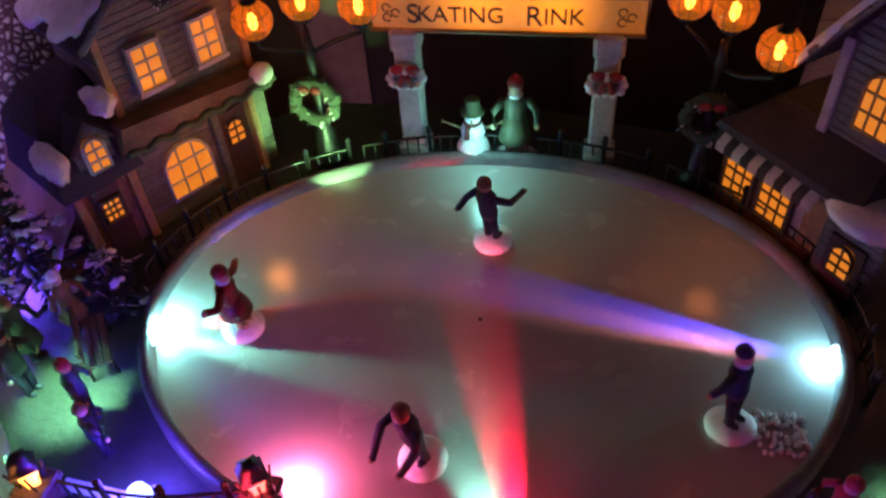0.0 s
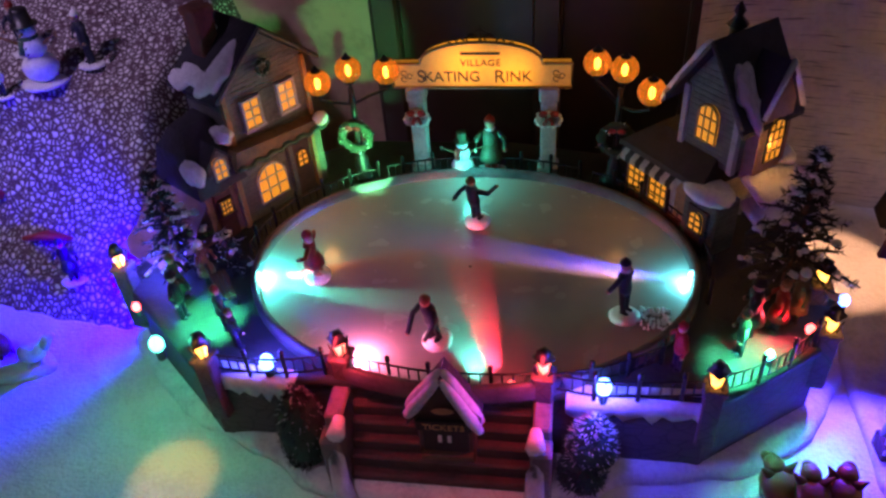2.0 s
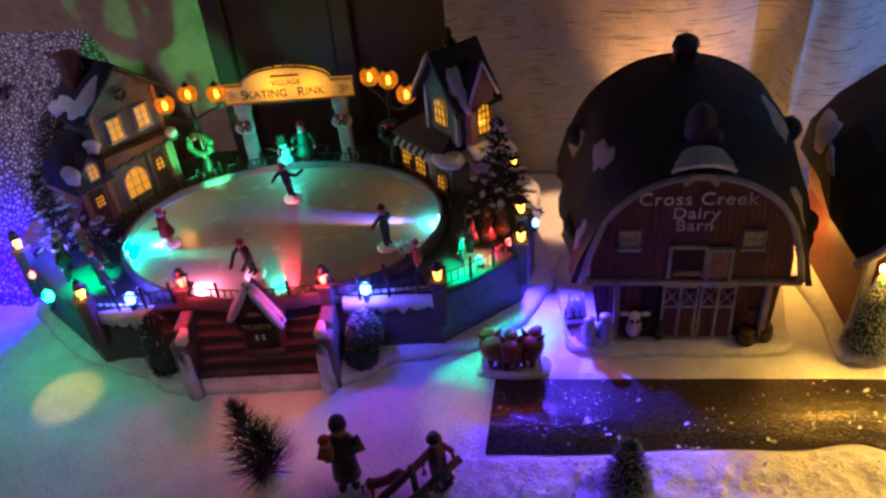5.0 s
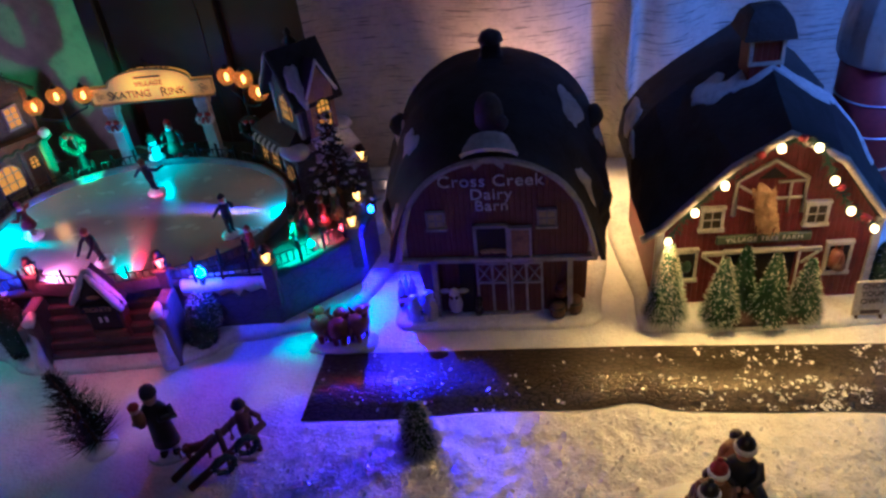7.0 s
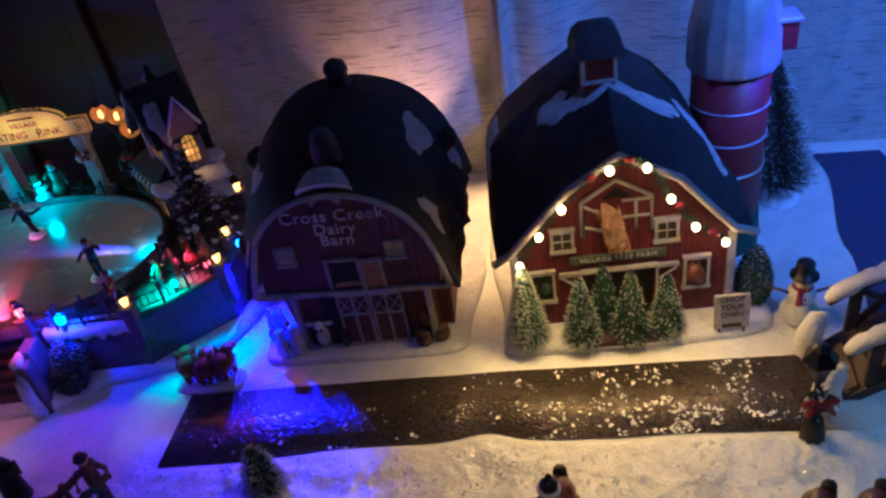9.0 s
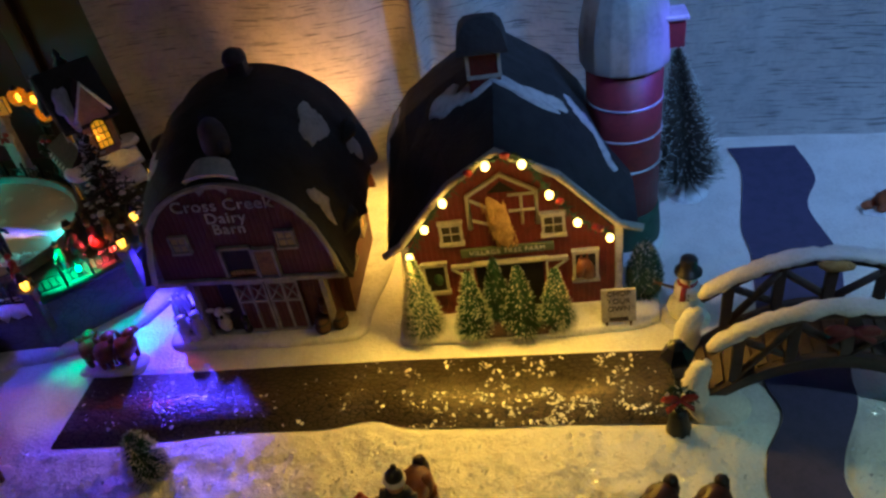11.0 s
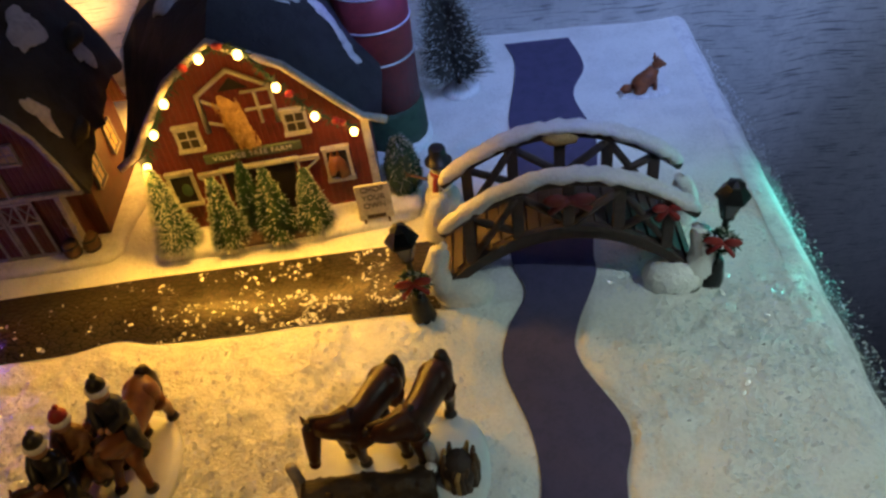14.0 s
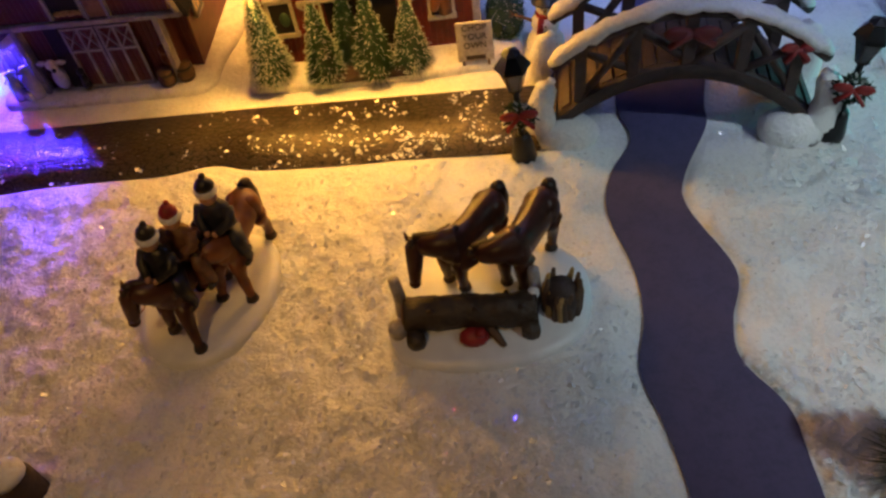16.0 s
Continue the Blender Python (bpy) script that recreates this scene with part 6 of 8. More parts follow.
snow_fir((.010, .118, DECK_Z), .094, .038, "dark resin fir loaded with snow beside the rink", 3, 9)
snow_fir((-.362, .085, DECK_Z), .074, .032, "small snowy resin fir leaning beside the house", 5, 7)
snow_fir((-.330, .092, DECK_Z), .022, .024, "low snowy bough beside the house door", 8, 3)
shrub((-.247, -.006, .008), .060, .0175, "tall dark conical shrub beside the steps", 2, .12, 1500, NEEDLE_DARK)
shrub((-.094, .004, .008), .030, .016, "round dark shrub by the rink steps", 3, .12, 900, NEEDLE_DARK)
shrub((-.090, .010, .020), .036, .017, "round snowy shrub with blue light on it", 4, .45, 900)
brush_tree((-.140, -.100, 0), .082, .029, 640, "dark open bottle brush tree leaning on the snow", .12, NEEDLE_DARK, (0, 0), .013, seed=11, taper=.7, droop=.45, bare=.10).matrix_world = pose(-.140, -.100, 0, 3, -5, 0)
brush_tree((.097, -.100, 0), .047, .0155, 1300, "small frosted green bush standing by the road", .5, seed=12, taper=.45, bare=.06)
for i, (x, y, h, r, fr, lab) in enumerate(((.2800, .030, .071, .0175, .30, "heavily frosted tree lit by a bulb"), (.3205, .026, .060, .0155, .13, "frosted green tree by the barn door"), (.3390, .041, .060, .0135, .05, "green tree standing inside the doorway"), (.3575, .027, .062, .0165, .07, "green tree in front of the barn door"), (.3845, .032, .053, .0155, .10, "stubby frosted green tree by the door"))):
    brush_tree((x, y, .007), h, r, 3600, lab, fr, group="trees for sale at the barn", seed=20 + i, foot=.006, taper=.80, droop=-.28, bare=.05)
shrub((.4540, .060, .006), .052, .017, "frosted green shrub at the barn corner", 9, .3, 1400)
brush_tree((.504, .206, 0), .146, .036, 2600, "tall grey bottle brush tree before the curtain", .30, NEEDLE_GREY, seed=31, foot=.018, taper=.75, droop=.1).matrix_world = pose(.504, .206, 0, 0, -6, 0)
brush_tree((.649, -.284, 0), .085, .030, 2200, "dark green bottle brush tree at the table's front", .1, seed=33, foot=.015)
brush_tree((-.392, .118, .0), .05, .012, 500, "small dark tree behind the rink wall", .1, NEEDLE_DARK, seed=35)

# ---- figurines ----
PALETTE = [SKIN, NAVY, CLOTH_RED, CLOTH_GREEN, CLOTH_BLUE, BROWN, BLACKHAT, RESIN_SNOW, HORSE, HORSE_LIGHT, MANE, HAY]
SK, NV, RD, GN, BL, BR, BK, WH, HO, HL, MN, ST = range(12)


def figure(name, m, h, coat, legs, hat, label, category="figurine", group="", skirt=False, arms=((.5, -.1, .45), (-.5, -.1, .45)), base=True, puck=False, scarf=None):
    """A small standing figurine in one mesh; h is its height, hat a palette slot."""
    g = Geo(m)
    z0 = 0.0
    if puck:
        g.slot = WH
        g.lathe([(h * .21, 0), (h * .22, h * .05), (h * .17, h * .1), (h * .05, h * .12)], 16)
        z0 = h * .10
    elif base:
        g.slot = WH
        g.lathe([(h * .22, 0), (h * .22, h * .03), (h * .17, h * .055)], 14, sx=1.2, wob=.05)
        z0 = h * .04
    k = (h - z0) / h
    Z = lambda u: z0 + u * h * k
    g.slot = legs
    for s in (-1, 1):
        g.tube([(s * .05 * h, .01 * h * s, Z(0)), (s * .055 * h, 0, Z(.22)), (s * .05 * h, 0, Z(.46))], [.042 * h, .045 * h, .06 * h], 7)
        g.ball((s * .055 * h, -.03 * h, Z(.02)), (.04 * h, .075 * h, .03 * h), 7, 5)
    g.slot = coat
    if skirt:
        g.lathe([(.17 * h, Z(.24)), (.155 * h, Z(.34)), (.095 * h, Z(.52))], 12)
    g.lathe([(.10 * h, Z(.36)), (.115 * h, Z(.46)), (.105 * h, Z(.58)), (.12 * h, Z(.69)), (.085 * h, Z(.76)), (.04 * h, Z(.79))], 12, sy=.8)
    for ax, ay, az in arms:
        s = math.copysign(1, ax)
        g.tube([(s * .115 * h, 0, Z(.71)), ((s * .16 + ax * .1) * h, ay * .35 * h, Z(.60)), (ax * .42 * h, ay * h, Z(az))], [.045 * h, .04 * h, .034 * h], 7)
        g.slot = SK
        g.ball((ax * .43 * h, ay * h, Z(az)), .034 * h, 7, 5)
        g.slot = coat
    if scarf is not None:
        g.slot = scarf
        g.lathe([(.07 * h, Z(.755)), (.075 * h, Z(.785)), (.055 * h, Z(.805))], 10)
    g.slot = SK
    g.ball((0, -.01 * h, Z(.865)), (.072 * h, .075 * h, .082 * h), 12, 9)
    g.slot = hat
    if hat == BK:
        g.lathe([(.105 * h, Z(.915)), (.105 * h, Z(.925)), (.07 * h, Z(.93)), (.068 * h, Z(1.0))], 12)
    else:
        g.lathe([(.078 * h, Z(.89)), (.08 * h, Z(.92)), (.06 * h, Z(.965)), (.02 * h, Z(.99))], 12)
        g.ball((0, 0, Z(.995)), .022 * h, 7, 5)
    ob = g.obj(name, PALETTE)
    return tagged(ob, label, category, group)


I = ICE_Z
figure("skater_figurine", pose(-.178, .153, I, -8, 0, 150), .040, NV, NV, BR, "dark coated skater figurine gliding on the ice", group="skaters on the ice", puck=True, arms=((.6, .2, .5), (-.5, -.35, .6)))
figure("skater_figurine", pose(-.179, .042, I, 10, 0, -30), .040, NV, NV, BR, "skater figurine in dark jacket leaning forward", group="skaters on the ice", puck=True, arms=((.35, -.3, .4), (-.3, -.35, .4)))
figure("skater_figurine", pose(-.079, .077, I, -6, 4, 60), .040, NV, NV, NV, "skater figurine with pale scarf gliding near the rim", group="skaters on the ice", puck=True, arms=((.6, .1, .5), (-.6, .1, .5)), scarf=WH)
figure("skater_figurine", pose(-.266, .084, I, 0, -6, 100), .040, RD, SK, RD, "skater figurine in a red skirt and white fur", group="skaters on the ice", skirt=True, puck=True, arms=((.8, 0, .62), (-.8, .1, .7)), scarf=WH)
figure("santa_figurine", pose(-.1805, .2170, DECK_Z, 0, 0, 10), .048, GN, RD, RD, "tall father christmas figurine under the gate", skirt=True, scarf=WH)
# snowman under the gate
def snowman(m, h, label, group="", hat=BK, scarf=RD):
    g = Geo(m)
    g.slot = WH
    g.lathe([(.30 * h, 0), (.31 * h, .03 * h), (.24 * h, .05 * h)], 14, wob=.04)
    g.ball((0, 0, .22 * h), (.23 * h, .22 * h, .20 * h), 14, 10)
    g.ball((0, 0, .50 * h), (.17 * h, .16 * h, .16 * h), 14, 10)
    g.ball((0, 0, .71 * h), (.115 * h, .115 * h, .115 * h), 14, 10)
    g.slot = scarf
    g.lathe([(.115 * h, .60 * h), (.125 * h, .63 * h), (.1 * h, .66 * h)], 12)
    g.tube([(-.05 * h, -.12 * h, .62 * h), (-.07 * h, -.175 * h, .45 * h)], [.035 * h, .04 * h], 6, .5)
    g.slot = hat
    g.lathe([(.17 * h, .785 * h), (.17 * h, .80 * h), (.11 * h, .805 * h), (.105 * h, .98 * h), (.09 * h, 1.0 * h)], 14)
    g.slot = BR
    for s in (-1, 1):
        e = Vector((s * .36 * h, -.06 * h, .66 * h))
        g.tube([(s * .14 * h, 0, .52 * h), e], [.022 * h, .015 * h], 6)
        for q in (-1, 0, 1):
            g.tube([e, e + Vector((s * .07 * h, 0, .05 * h * q + .02 * h))], [.012 * h, .004 * h], 4)
    g.slot = ST
    g.tube([(0, -.1 * h, .71 * h), (0, -.2 * h, .70 * h)], [.022 * h, .004 * h], 6)
    g.slot = BK
    for x, z in ((-.04, .75), (.04, .75), (0, .53), (0, .45)):
        g.ball((x * h, -.108 * h if z > .6 else -.155 * h, z * h), .014 * h, 6, 4)
    return tagged(g.obj("snowman", PALETTE), label, "snowman", group)


snowman(pose(-.2005, .2130, DECK_Z, 0, 0, 8), .036, "small snowman figurine waving under the gate", scarf=RD, hat=GN)
snowman(pose(.4850, .0390, 0, 0, 0, 0), .060, "white snowman with black hat and red scarf")

# groups on the rink deck
for x, y, rz, h, coat, hat, sk, lab in ((-.306, .035, 120, .034, BL, RD, False, "seated figurine in blue with a red hat"), (-.292, .022, 140, .030, NV, BR, False, "figurine in dark clothes on the deck"), (-.345, .055, 100, .036, GN, BR, True, "figurine in a green cloak on the deck"), (-.336, .040, 90, .036, BK, BK, False, "dark figurine with a top hat on deck"), (-.335, .072, 80, .034, BR, WH, True, "brown coated figurine beside the fir"),
                                      (-.050, .046, -60, .034, RD, RD, False, "figurine in red coat by the fence"), (-.012, .078, -90, .040, BK, BK, True, "dark caroller figurine with a top hat"), (.002, .084, -70, .036, RD, BR, True, "caroller figurine in a red cloak"), (.012, .092, -60, .038, BR, WH, True, "caroller figurine with a white bonnet"), (-.018, .062, -80, .032, GN, GN, False, "green figurine standing on the deck")):
    figure("villager_figurine", pose(x, y, DECK_Z, 0, 0, rz), h, coat, NV, hat, lab, group="villagers on the rink deck", skirt=sk, base=False)


def bench(m, label):
    t = thing("bench", m, label, "bench", "benches on the rink deck")
    for k in range(3):
        Geo().box(-.014, .014, -.004 + .003 * k, -.0015 + .003 * k, .008, .0095).obj("seat_slat", BARK, t)
    for k in range(2):
        Geo().box(-.014, .014, .005, .0062, .012 + .004 * k, .0145 + .004 * k).obj("back_slat", BARK, t)
    for x in (-.012, .012):
        g = Geo()
        g.tube([(x, -.004, 0), (x, -.004, .008), (x, .0055, .008), (x, .0066, .019)], .0008, 5)
        g.tube([(x, .0055, 0), (x, .0055, .008)], .0008, 5)
        g.obj("iron_leg", IRON, t)
    return t


bench(pose(-.318, .062, DECK_Z, 0, 0, 130), "brown slatted bench beside the ice")
bench(pose(-.352, .094, DECK_Z, 0, 0, 60), "brown slatted bench under the fir")
# low bank of snow crystals beside the ice
g = Geo()
rnd = random.Random(6)
for i in range(90):
    p = RINK @ Vector((.108 + rnd.uniform(-.009, .009), -.040 + rnd.uniform(-.009, .008), ICE_Z))
    g.lathe([(.0008, 0), (.0010, .0008), (.0002, .0022)], 5, p)
tagged(g.obj("snow_crystals", RESIN_SNOW), "heap of white snow crystals on the ice", "snow heap", kind="stuff")

# foreground visitors on the left
g = Geo(pose(-.0840, -.1035, 0, 0, 0, 18))
g.slot = WH
g.slab([(.017 * math.cos(a / 9 * math.pi), .012 * math.sin(a / 9 * math.pi)) for a in range(18)], 0, .003, .001)
for s in (-1, 1):
    g.slot = WH
    g.tube([(s * .0042, 0, .002), (s * .0042, .0005, .016)], [.0034, .0036], 8)
    g.slot = BK
    g.ball((s * .0044, -.0025, .0045), (.0030, .0052, .0026), 8, 6)
g.slot = BK
g.loft([[(rx * math.cos(2 * math.pi * k / 14), ry * math.sin(2 * math.pi * k / 14), z) for k in range(14)] for z, rx, ry in ((.012, .0095, .0075), (.022, .0088, .0068), (.034, .0080, .0060), (.046, .0092, .0062), (.051, .0060, .0048), (.053, .0025, .0025))], caps=True)
g.tube([(-.009, -.001, .047), (-.0125, -.005, .040), (-.007, -.010, .043)], [.0036, .0034, .0028], 8)
g.tube([(.009, -.001, .047), (.0125, -.005, .041), (.004, -.010, .045)], [.0036, .0034, .0028], 8)
g.slot = SK
g.ball((.001, -.001, .0575), (.0050, .0052, .0058), 12, 9)
g.slot = NV
g.lathe([(.0060, .0600), (.0058, .0625), (.0045, .0660), (.0012, .0680)], 12, (.001, 0, 0))
g.slot = BR
g.loft([[(-.0085 + rx * math.cos(2 * math.pi * k / 10), -.008 + rx * math.sin(2 * math.pi * k / 10), z) for k in range(10)] for z, rx in ((.040, .0030), (.045, .0046), (.051, .0042), (.054, .0018))], caps=True)
g.slot = SK
g.ball((-.0085, -.009, .0570), .0036, 10, 7)
g.slot = RD
g.lathe([(.0040, .0585), (.0036, .0605), (.0010, .0625)], 10, (-.0085, -.0085, 0))
tagged(g.obj("father_figurine", PALETTE), "father figurine in dark coat carrying a child", "figurine")


def quadruped(name, m, L, body, dark, label, category, base=None, head=0.0, tail=True, legs=1.0, neck=0.5, thick=1.0, rider=None, group="", stride=0.0, bulk=1.0):
    """A standing four-legged statuette, nose towards +x, in one mesh."""
    g = Geo(m)
    lz = .42 * L * legs
    g.slot = body
    ring = []
    for u, rz, ry, dz in ((-.46, .06, .06, .03), (-.43, .14, .12, .02), (-.28, .185, .155, .01), (-.05, .172, .15, -.005), (.16, .175, .15, .01), (.32, .16, .125, .04), (.40, .09, .08, .06)):
        ring.append([(u * L, ry * thick * L * math.cos(2 * math.pi * i / 12), lz + .13 * L + dz * L + rz * thick * L * math.sin(2 * math.pi * i / 12)) for i in range(12)])
    g.loft(ring, caps=True)
    n0, n1 = Vector((.30 * L, 0, lz + .18 * L)), Vector((.30 * L + .25 * L, 0, lz + (.2 + .42 * neck) * L))
    g.tube([n0, n0.lerp(n1, .5) + Vector((.02 * L, 0, .02 * L)), n1], [.16 * thick * bulk * L, .13 * thick * bulk * L, .10 * thick * bulk * L], 12)
    hd = Vector((.15 * L, 0, -(.14 + head) * L))
    g.tube([n1 + Vector((-.04 * L, 0, .03 * L)), n1 + hd * .5, n1 + hd], [.085 * bulk * L, .078 * bulk * L, .055 * bulk * L], 10)
    for s in (-1, 1):
        g.tube([n1 + Vector((-.01 * L, s * .035 * L, .05 * L)), n1 + Vector((-.01 * L, s * .05 * L, .12 * L))], [.02 * L, .005 * L], 5)
    for k, (x, y) in enumerate(((-.34, -.10 * thick), (-.34, .10 * thick), (.28, -.10 * thick), (.28, .10 * thick))):
        st = stride * L * (1 if k in (0, 3) else -1)
        g.slot = body
        g.tube([(x * L, y * L, lz + .06 * L), (x * L + .02 * L + st * .4, y * L, lz * .5), (x * L - .01 * L + st, y * L, lz * .08)], [.085 * thick * L, .048 * L, .034 * L], 8)
        g.slot = dark
        g.lathe([(.05 * L, 0), (.042 * L, .06 * L)], 8, (x * L + st, y * L, 0))
    if tail:
        g.slot = body
        for q in (-1, 1):
            g.ball((-.33 * L, q * .075 * thick * L, lz + .17 * L), (.15 * thick * L, .095 * thick * L, .15 * thick * L), 12, 8)
            g.ball((.26 * L, q * .07 * thick * L, lz + .15 * L), (.12 * thick * L, .08 * thick * L, .15 * thick * L), 12, 8)
    g.slot = dark
    if tail:
        g.tube([(-.48 * L, 0, lz + .22 * L), (-.60 * L, 0, lz + .12 * L), (-.60 * L, 0, lz - .2 * L)], [.03 * L, .05 * L, .02 * L], 7)
        g.tube([n0 + Vector((-.1 * L, 0, .13 * L)), n0.lerp(n1, .5) + Vector((-.07 * L, 0, .07 * L)), n1 + Vector((-.05 * L, 0, .08 * L))], [.03 * L, .045 * L, .03 * L], 7)
    if rider:
        coat, hat = rider
        zb = lz + .28 * L
        g.slot = coat
        g.lathe([(.13 * L, zb), (.14 * L, zb + .12 * L), (.12 * L, zb + .27 * L), (.13 * L, zb + .36 * L), (.05 * L, zb + .43 * L)], 12, (-.02 * L, 0, 0), sy=.9)
        for s in (-1, 1):
            g.tube([(0, s * .1 * L, zb + .04 * L), (.10 * L, s * .19 * L, zb - .10 * L), (.02 * L, s * .19 * L, zb - .3 * L)], [.075 * L, .065 * L, .05 * L], 8)
            g.tube([(-.02 * L, s * .13 * L, zb + .34 * L), (.10 * L, s * .15 * L, zb + .2 * L), (.24 * L, s * .05 * L, zb + .2 * L)], [.055 * L, .05 * L, .035 * L], 7)
        g.slot = SK
        g.ball((0, 0, zb + .50 * L), .092 * L, 12, 8)
        g.slot = WH
        g.lathe([(.10 * L, zb + .53 * L), (.105 * L, zb + .57 * L), (.09 * L, zb + .60 * L)], 12, (0, 0, 0))
        g.slot = hat
        g.lathe([(.09 * L, zb + .59 * L), (.07 * L, zb + .65 * L), (.02 * L, zb + .69 * L)], 12)
        g.ball((-.01 * L, 0, zb + .70 * L), .03 * L, 7, 5)
    return tagged(g.obj(name, PALETTE), label, category, group)


quadruped("dog_figurine", pose(-.060, -.108, 0, 0, 0, 20), .022, HL, BR, "small tan dog figurine beside the family", "dog figurine")


# sledge with wreaths
sl = thing("wreath_stand", pose(-.036, -.108, 0, 0, 0, 35), "dark wooden trestle hung with green wreaths", "trestle")
Geo().tube([(-.042, 0, .006), (.020, 0, .040)], .0028, 8).obj("beam", BARK, sl)
Geo().tube([(-.034, -.012, .004), (.026, -.012, .032)], .0028, 8).obj("beam", BARK, sl)
for x in (-.004, .018):
    Geo().tube([(x, -.006, 0), (x, -.002, .034)], .0022, 7).obj("leg", BARK, sl)
for x, z in ((-.008, .013), (.010, .021)):
    wreath_ring(sl, (x, -.014, z), .007, .0024, "green wreath", 5)
figure("seller_figurine", pose(-.024, -.100, 0, 0, 0, 30), .050, BR, BR, BK, "brown seller figurine behind the wreath stand")

# small herd beside the rink
for i, (x, y, rz) in enumerate(((.006, .0115, 112), (.0205, .0080, 92), (.0350, .0120, 70))):
    g = Geo(pose(x, y, .0050, 0, 0, rz - 90) @ Matrix.Diagonal((1.12, 1, .88, 1)))
    g.slot = HL
    g.loft([[(rx * math.cos(2 * math.pi * k / 14), dy + ry * math.sin(2 * math.pi * k / 14), z) for k in range(14)] for z, rx, ry, dy in ((.0065, .002, .003, 0), (.0075, .0050, .0070, 0), (.0120, .0078, .0105, 0), (.0180, .0088, .0110, .001), (.0225, .0078, .0090, .002), (.0255, .0040, .0050, .003))], caps=True)
    g.ball((0, .009, .0245), (.0048, .0058, .0045), 12, 8)
    g.tube([(0, .013, .0240), (0, .0175, .0215)], [.0036, .0024], 9)
    for q in (-1, 1):
        g.tube([(q * .0045, .004, .0240), (q * .0085, .005, .0300)], [.0028, .0004], 7)
        for v in (-.006, .006):
            g.tube([(q * .0034, v, .010), (q * .0032, v, 0)], [.0026, .0016], 7)
    g.tube([(0, -.010, .019), (0, -.0122, .012), (0, -.0118, .007)], [.0012, .0008, .0010], 6)
    tagged(g.obj("calf_figurine", PALETTE), "stocky brown calf figurine on a snowy base", "cow figurine", "calves beside the rink")
Geo().slab([p[:2] for p in smooth_line([(-.006, .000, 0), (.020, -.005, 0), (.046, .000, 0), (.048, .018, 0), (.022, .026, 0), (-.005, .022, 0), (-.006, .000, 0)], 4)[:-1]], 0, .0055, .003).obj("snow_mound", RESIN_SNOW)
tagged(bpy.data.objects["snow_mound"], "low white snow mound under the calves", "snow mound")

# dairy yard
def milk_can(x, y, s, label):
    t = thing("milk_can", pose(x, y, .005), label, "milk can", "milk cans")
    Geo().lathe([(.0055 * s, 0), (.0058 * s, .001), (.0058 * s, .013 * s), (.0035 * s, .018 * s), (.0038 * s, .021 * s)], 14).obj("body", TIN, t)
    Geo().lathe([(.0042 * s, .021 * s), (.0042 * s, .0225 * s), (.001 * s, .024 * s)], 14).obj("lid", TIN, t)
    for q in (-1, 1):
        Geo().tube([(q * .0055 * s, 0, .012 * s), (q * .008 * s, 0, .014 * s), (q * .0052 * s, 0, .017 * s)], .0006, 5).obj("handle", TIN, t)


milk_can(.0795, .0335, 1.05, "grey milk can in blue light")
milk_can(.0915, .0350, 1.15, "taller grey milk can")
crate = thing("bottle_crate", pose(.0700, .056, .005, 0, 0, 10), "wooden crate of milk bottles in blue light", "crate")
Geo().box(-.008, .008, -.007, .007, 0, .011, .0006).obj("box", BARK, crate)
Geo().box(-.0085, .0085, -.0076, -.0068, .0065, .0100).obj("slat", FROST, crate)
for i in range(6):
    Geo().lathe([(.0021, .008), (.0021, .018), (.0010, .022), (.0010, .0265), (.0013, .028)], 8, (-.0050 + .0050 * (i % 3), -.0034 + .0068 * (i // 3), 0)).obj("bottle", FROST, crate)
g = Geo(pose(.113, .0385, .005))
g.slot = WH
g.ball((0, 0, .012), (.006, .005, .010), 10, 8)
g.ball((0, -.003, .025), (.0045, .004, .005), 10, 7)
for s in (-1, 1):
    g.ball((s * .0075, -.002, .027), (.0045, .002, .002), 8, 5)
    g.slot = BK
    g.ball((s * .002, -.006, .023), (.0015, .002, .002), 6, 5)
    g.slot = WH
tagged(g.obj("cow_figurine", PALETTE), "white cow figurine at the stall door", "cow figurine")
g = Geo(pose(.132, .036, .005))
g.slot = BK
g.ball((0, 0, .006), (.004, .003, .005), 8, 6)
g.tube([(0, 0, .008), (.001, -.001, .018)], [.003, .002], 7)
g.ball((.001, -.002, .019), .003, 8, 6)
tagged(g.obj("cat_figurine", PALETTE), "black cat figurine by the barn door", "cat figurine")
can = thing("milk_pail", pose(.0870, .0300, .005), "small pale milk pail on the snow", "pail")
Geo().lathe([(.0030, 0), (.0038, .007), (.0040, .0075)], 12).obj("body", FROST, can)
Geo().tube([(-.0038, 0, .007), (-.003, 0, .011), (.003, 0, .011), (.0038, 0, .007)], .0004, 5).obj("handle", IRON, can)
for x, y, s in ((.196, .035, 1.0), (.209, .040, 1.1)):
    t = thing("barrel", pose(x, y, .005), "brown wooden barrel by the barn", "barrel", "barrels")
    Geo().lathe([(.0055 * s, 0), (.007 * s, .006 * s), (.0055 * s, .013 * s)], 14).obj("body", BARK, t)
    for z in (.002, .010):
        Geo().lathe([(.0064 * s, z * s), (.0064 * s, (z + .0015) * s)], 14).obj("hoop", IRON, t)
tagged(Geo(pose(.199, .042, .018)).ball((0, 0, .006), (.005, .004, .006), 10, 7).ball((0, -.001, .014), .004, 10, 7).obj("bear_figurine", HL and HORSE_LIGHT), "tan teddy bear figurine on a barrel", "toy bear")

# sign at the tree farm
sg = thing("tree_sign", pose(.4310, .0250, .006, -8, 0, 2), "small white board telling to chop your own", "sign")
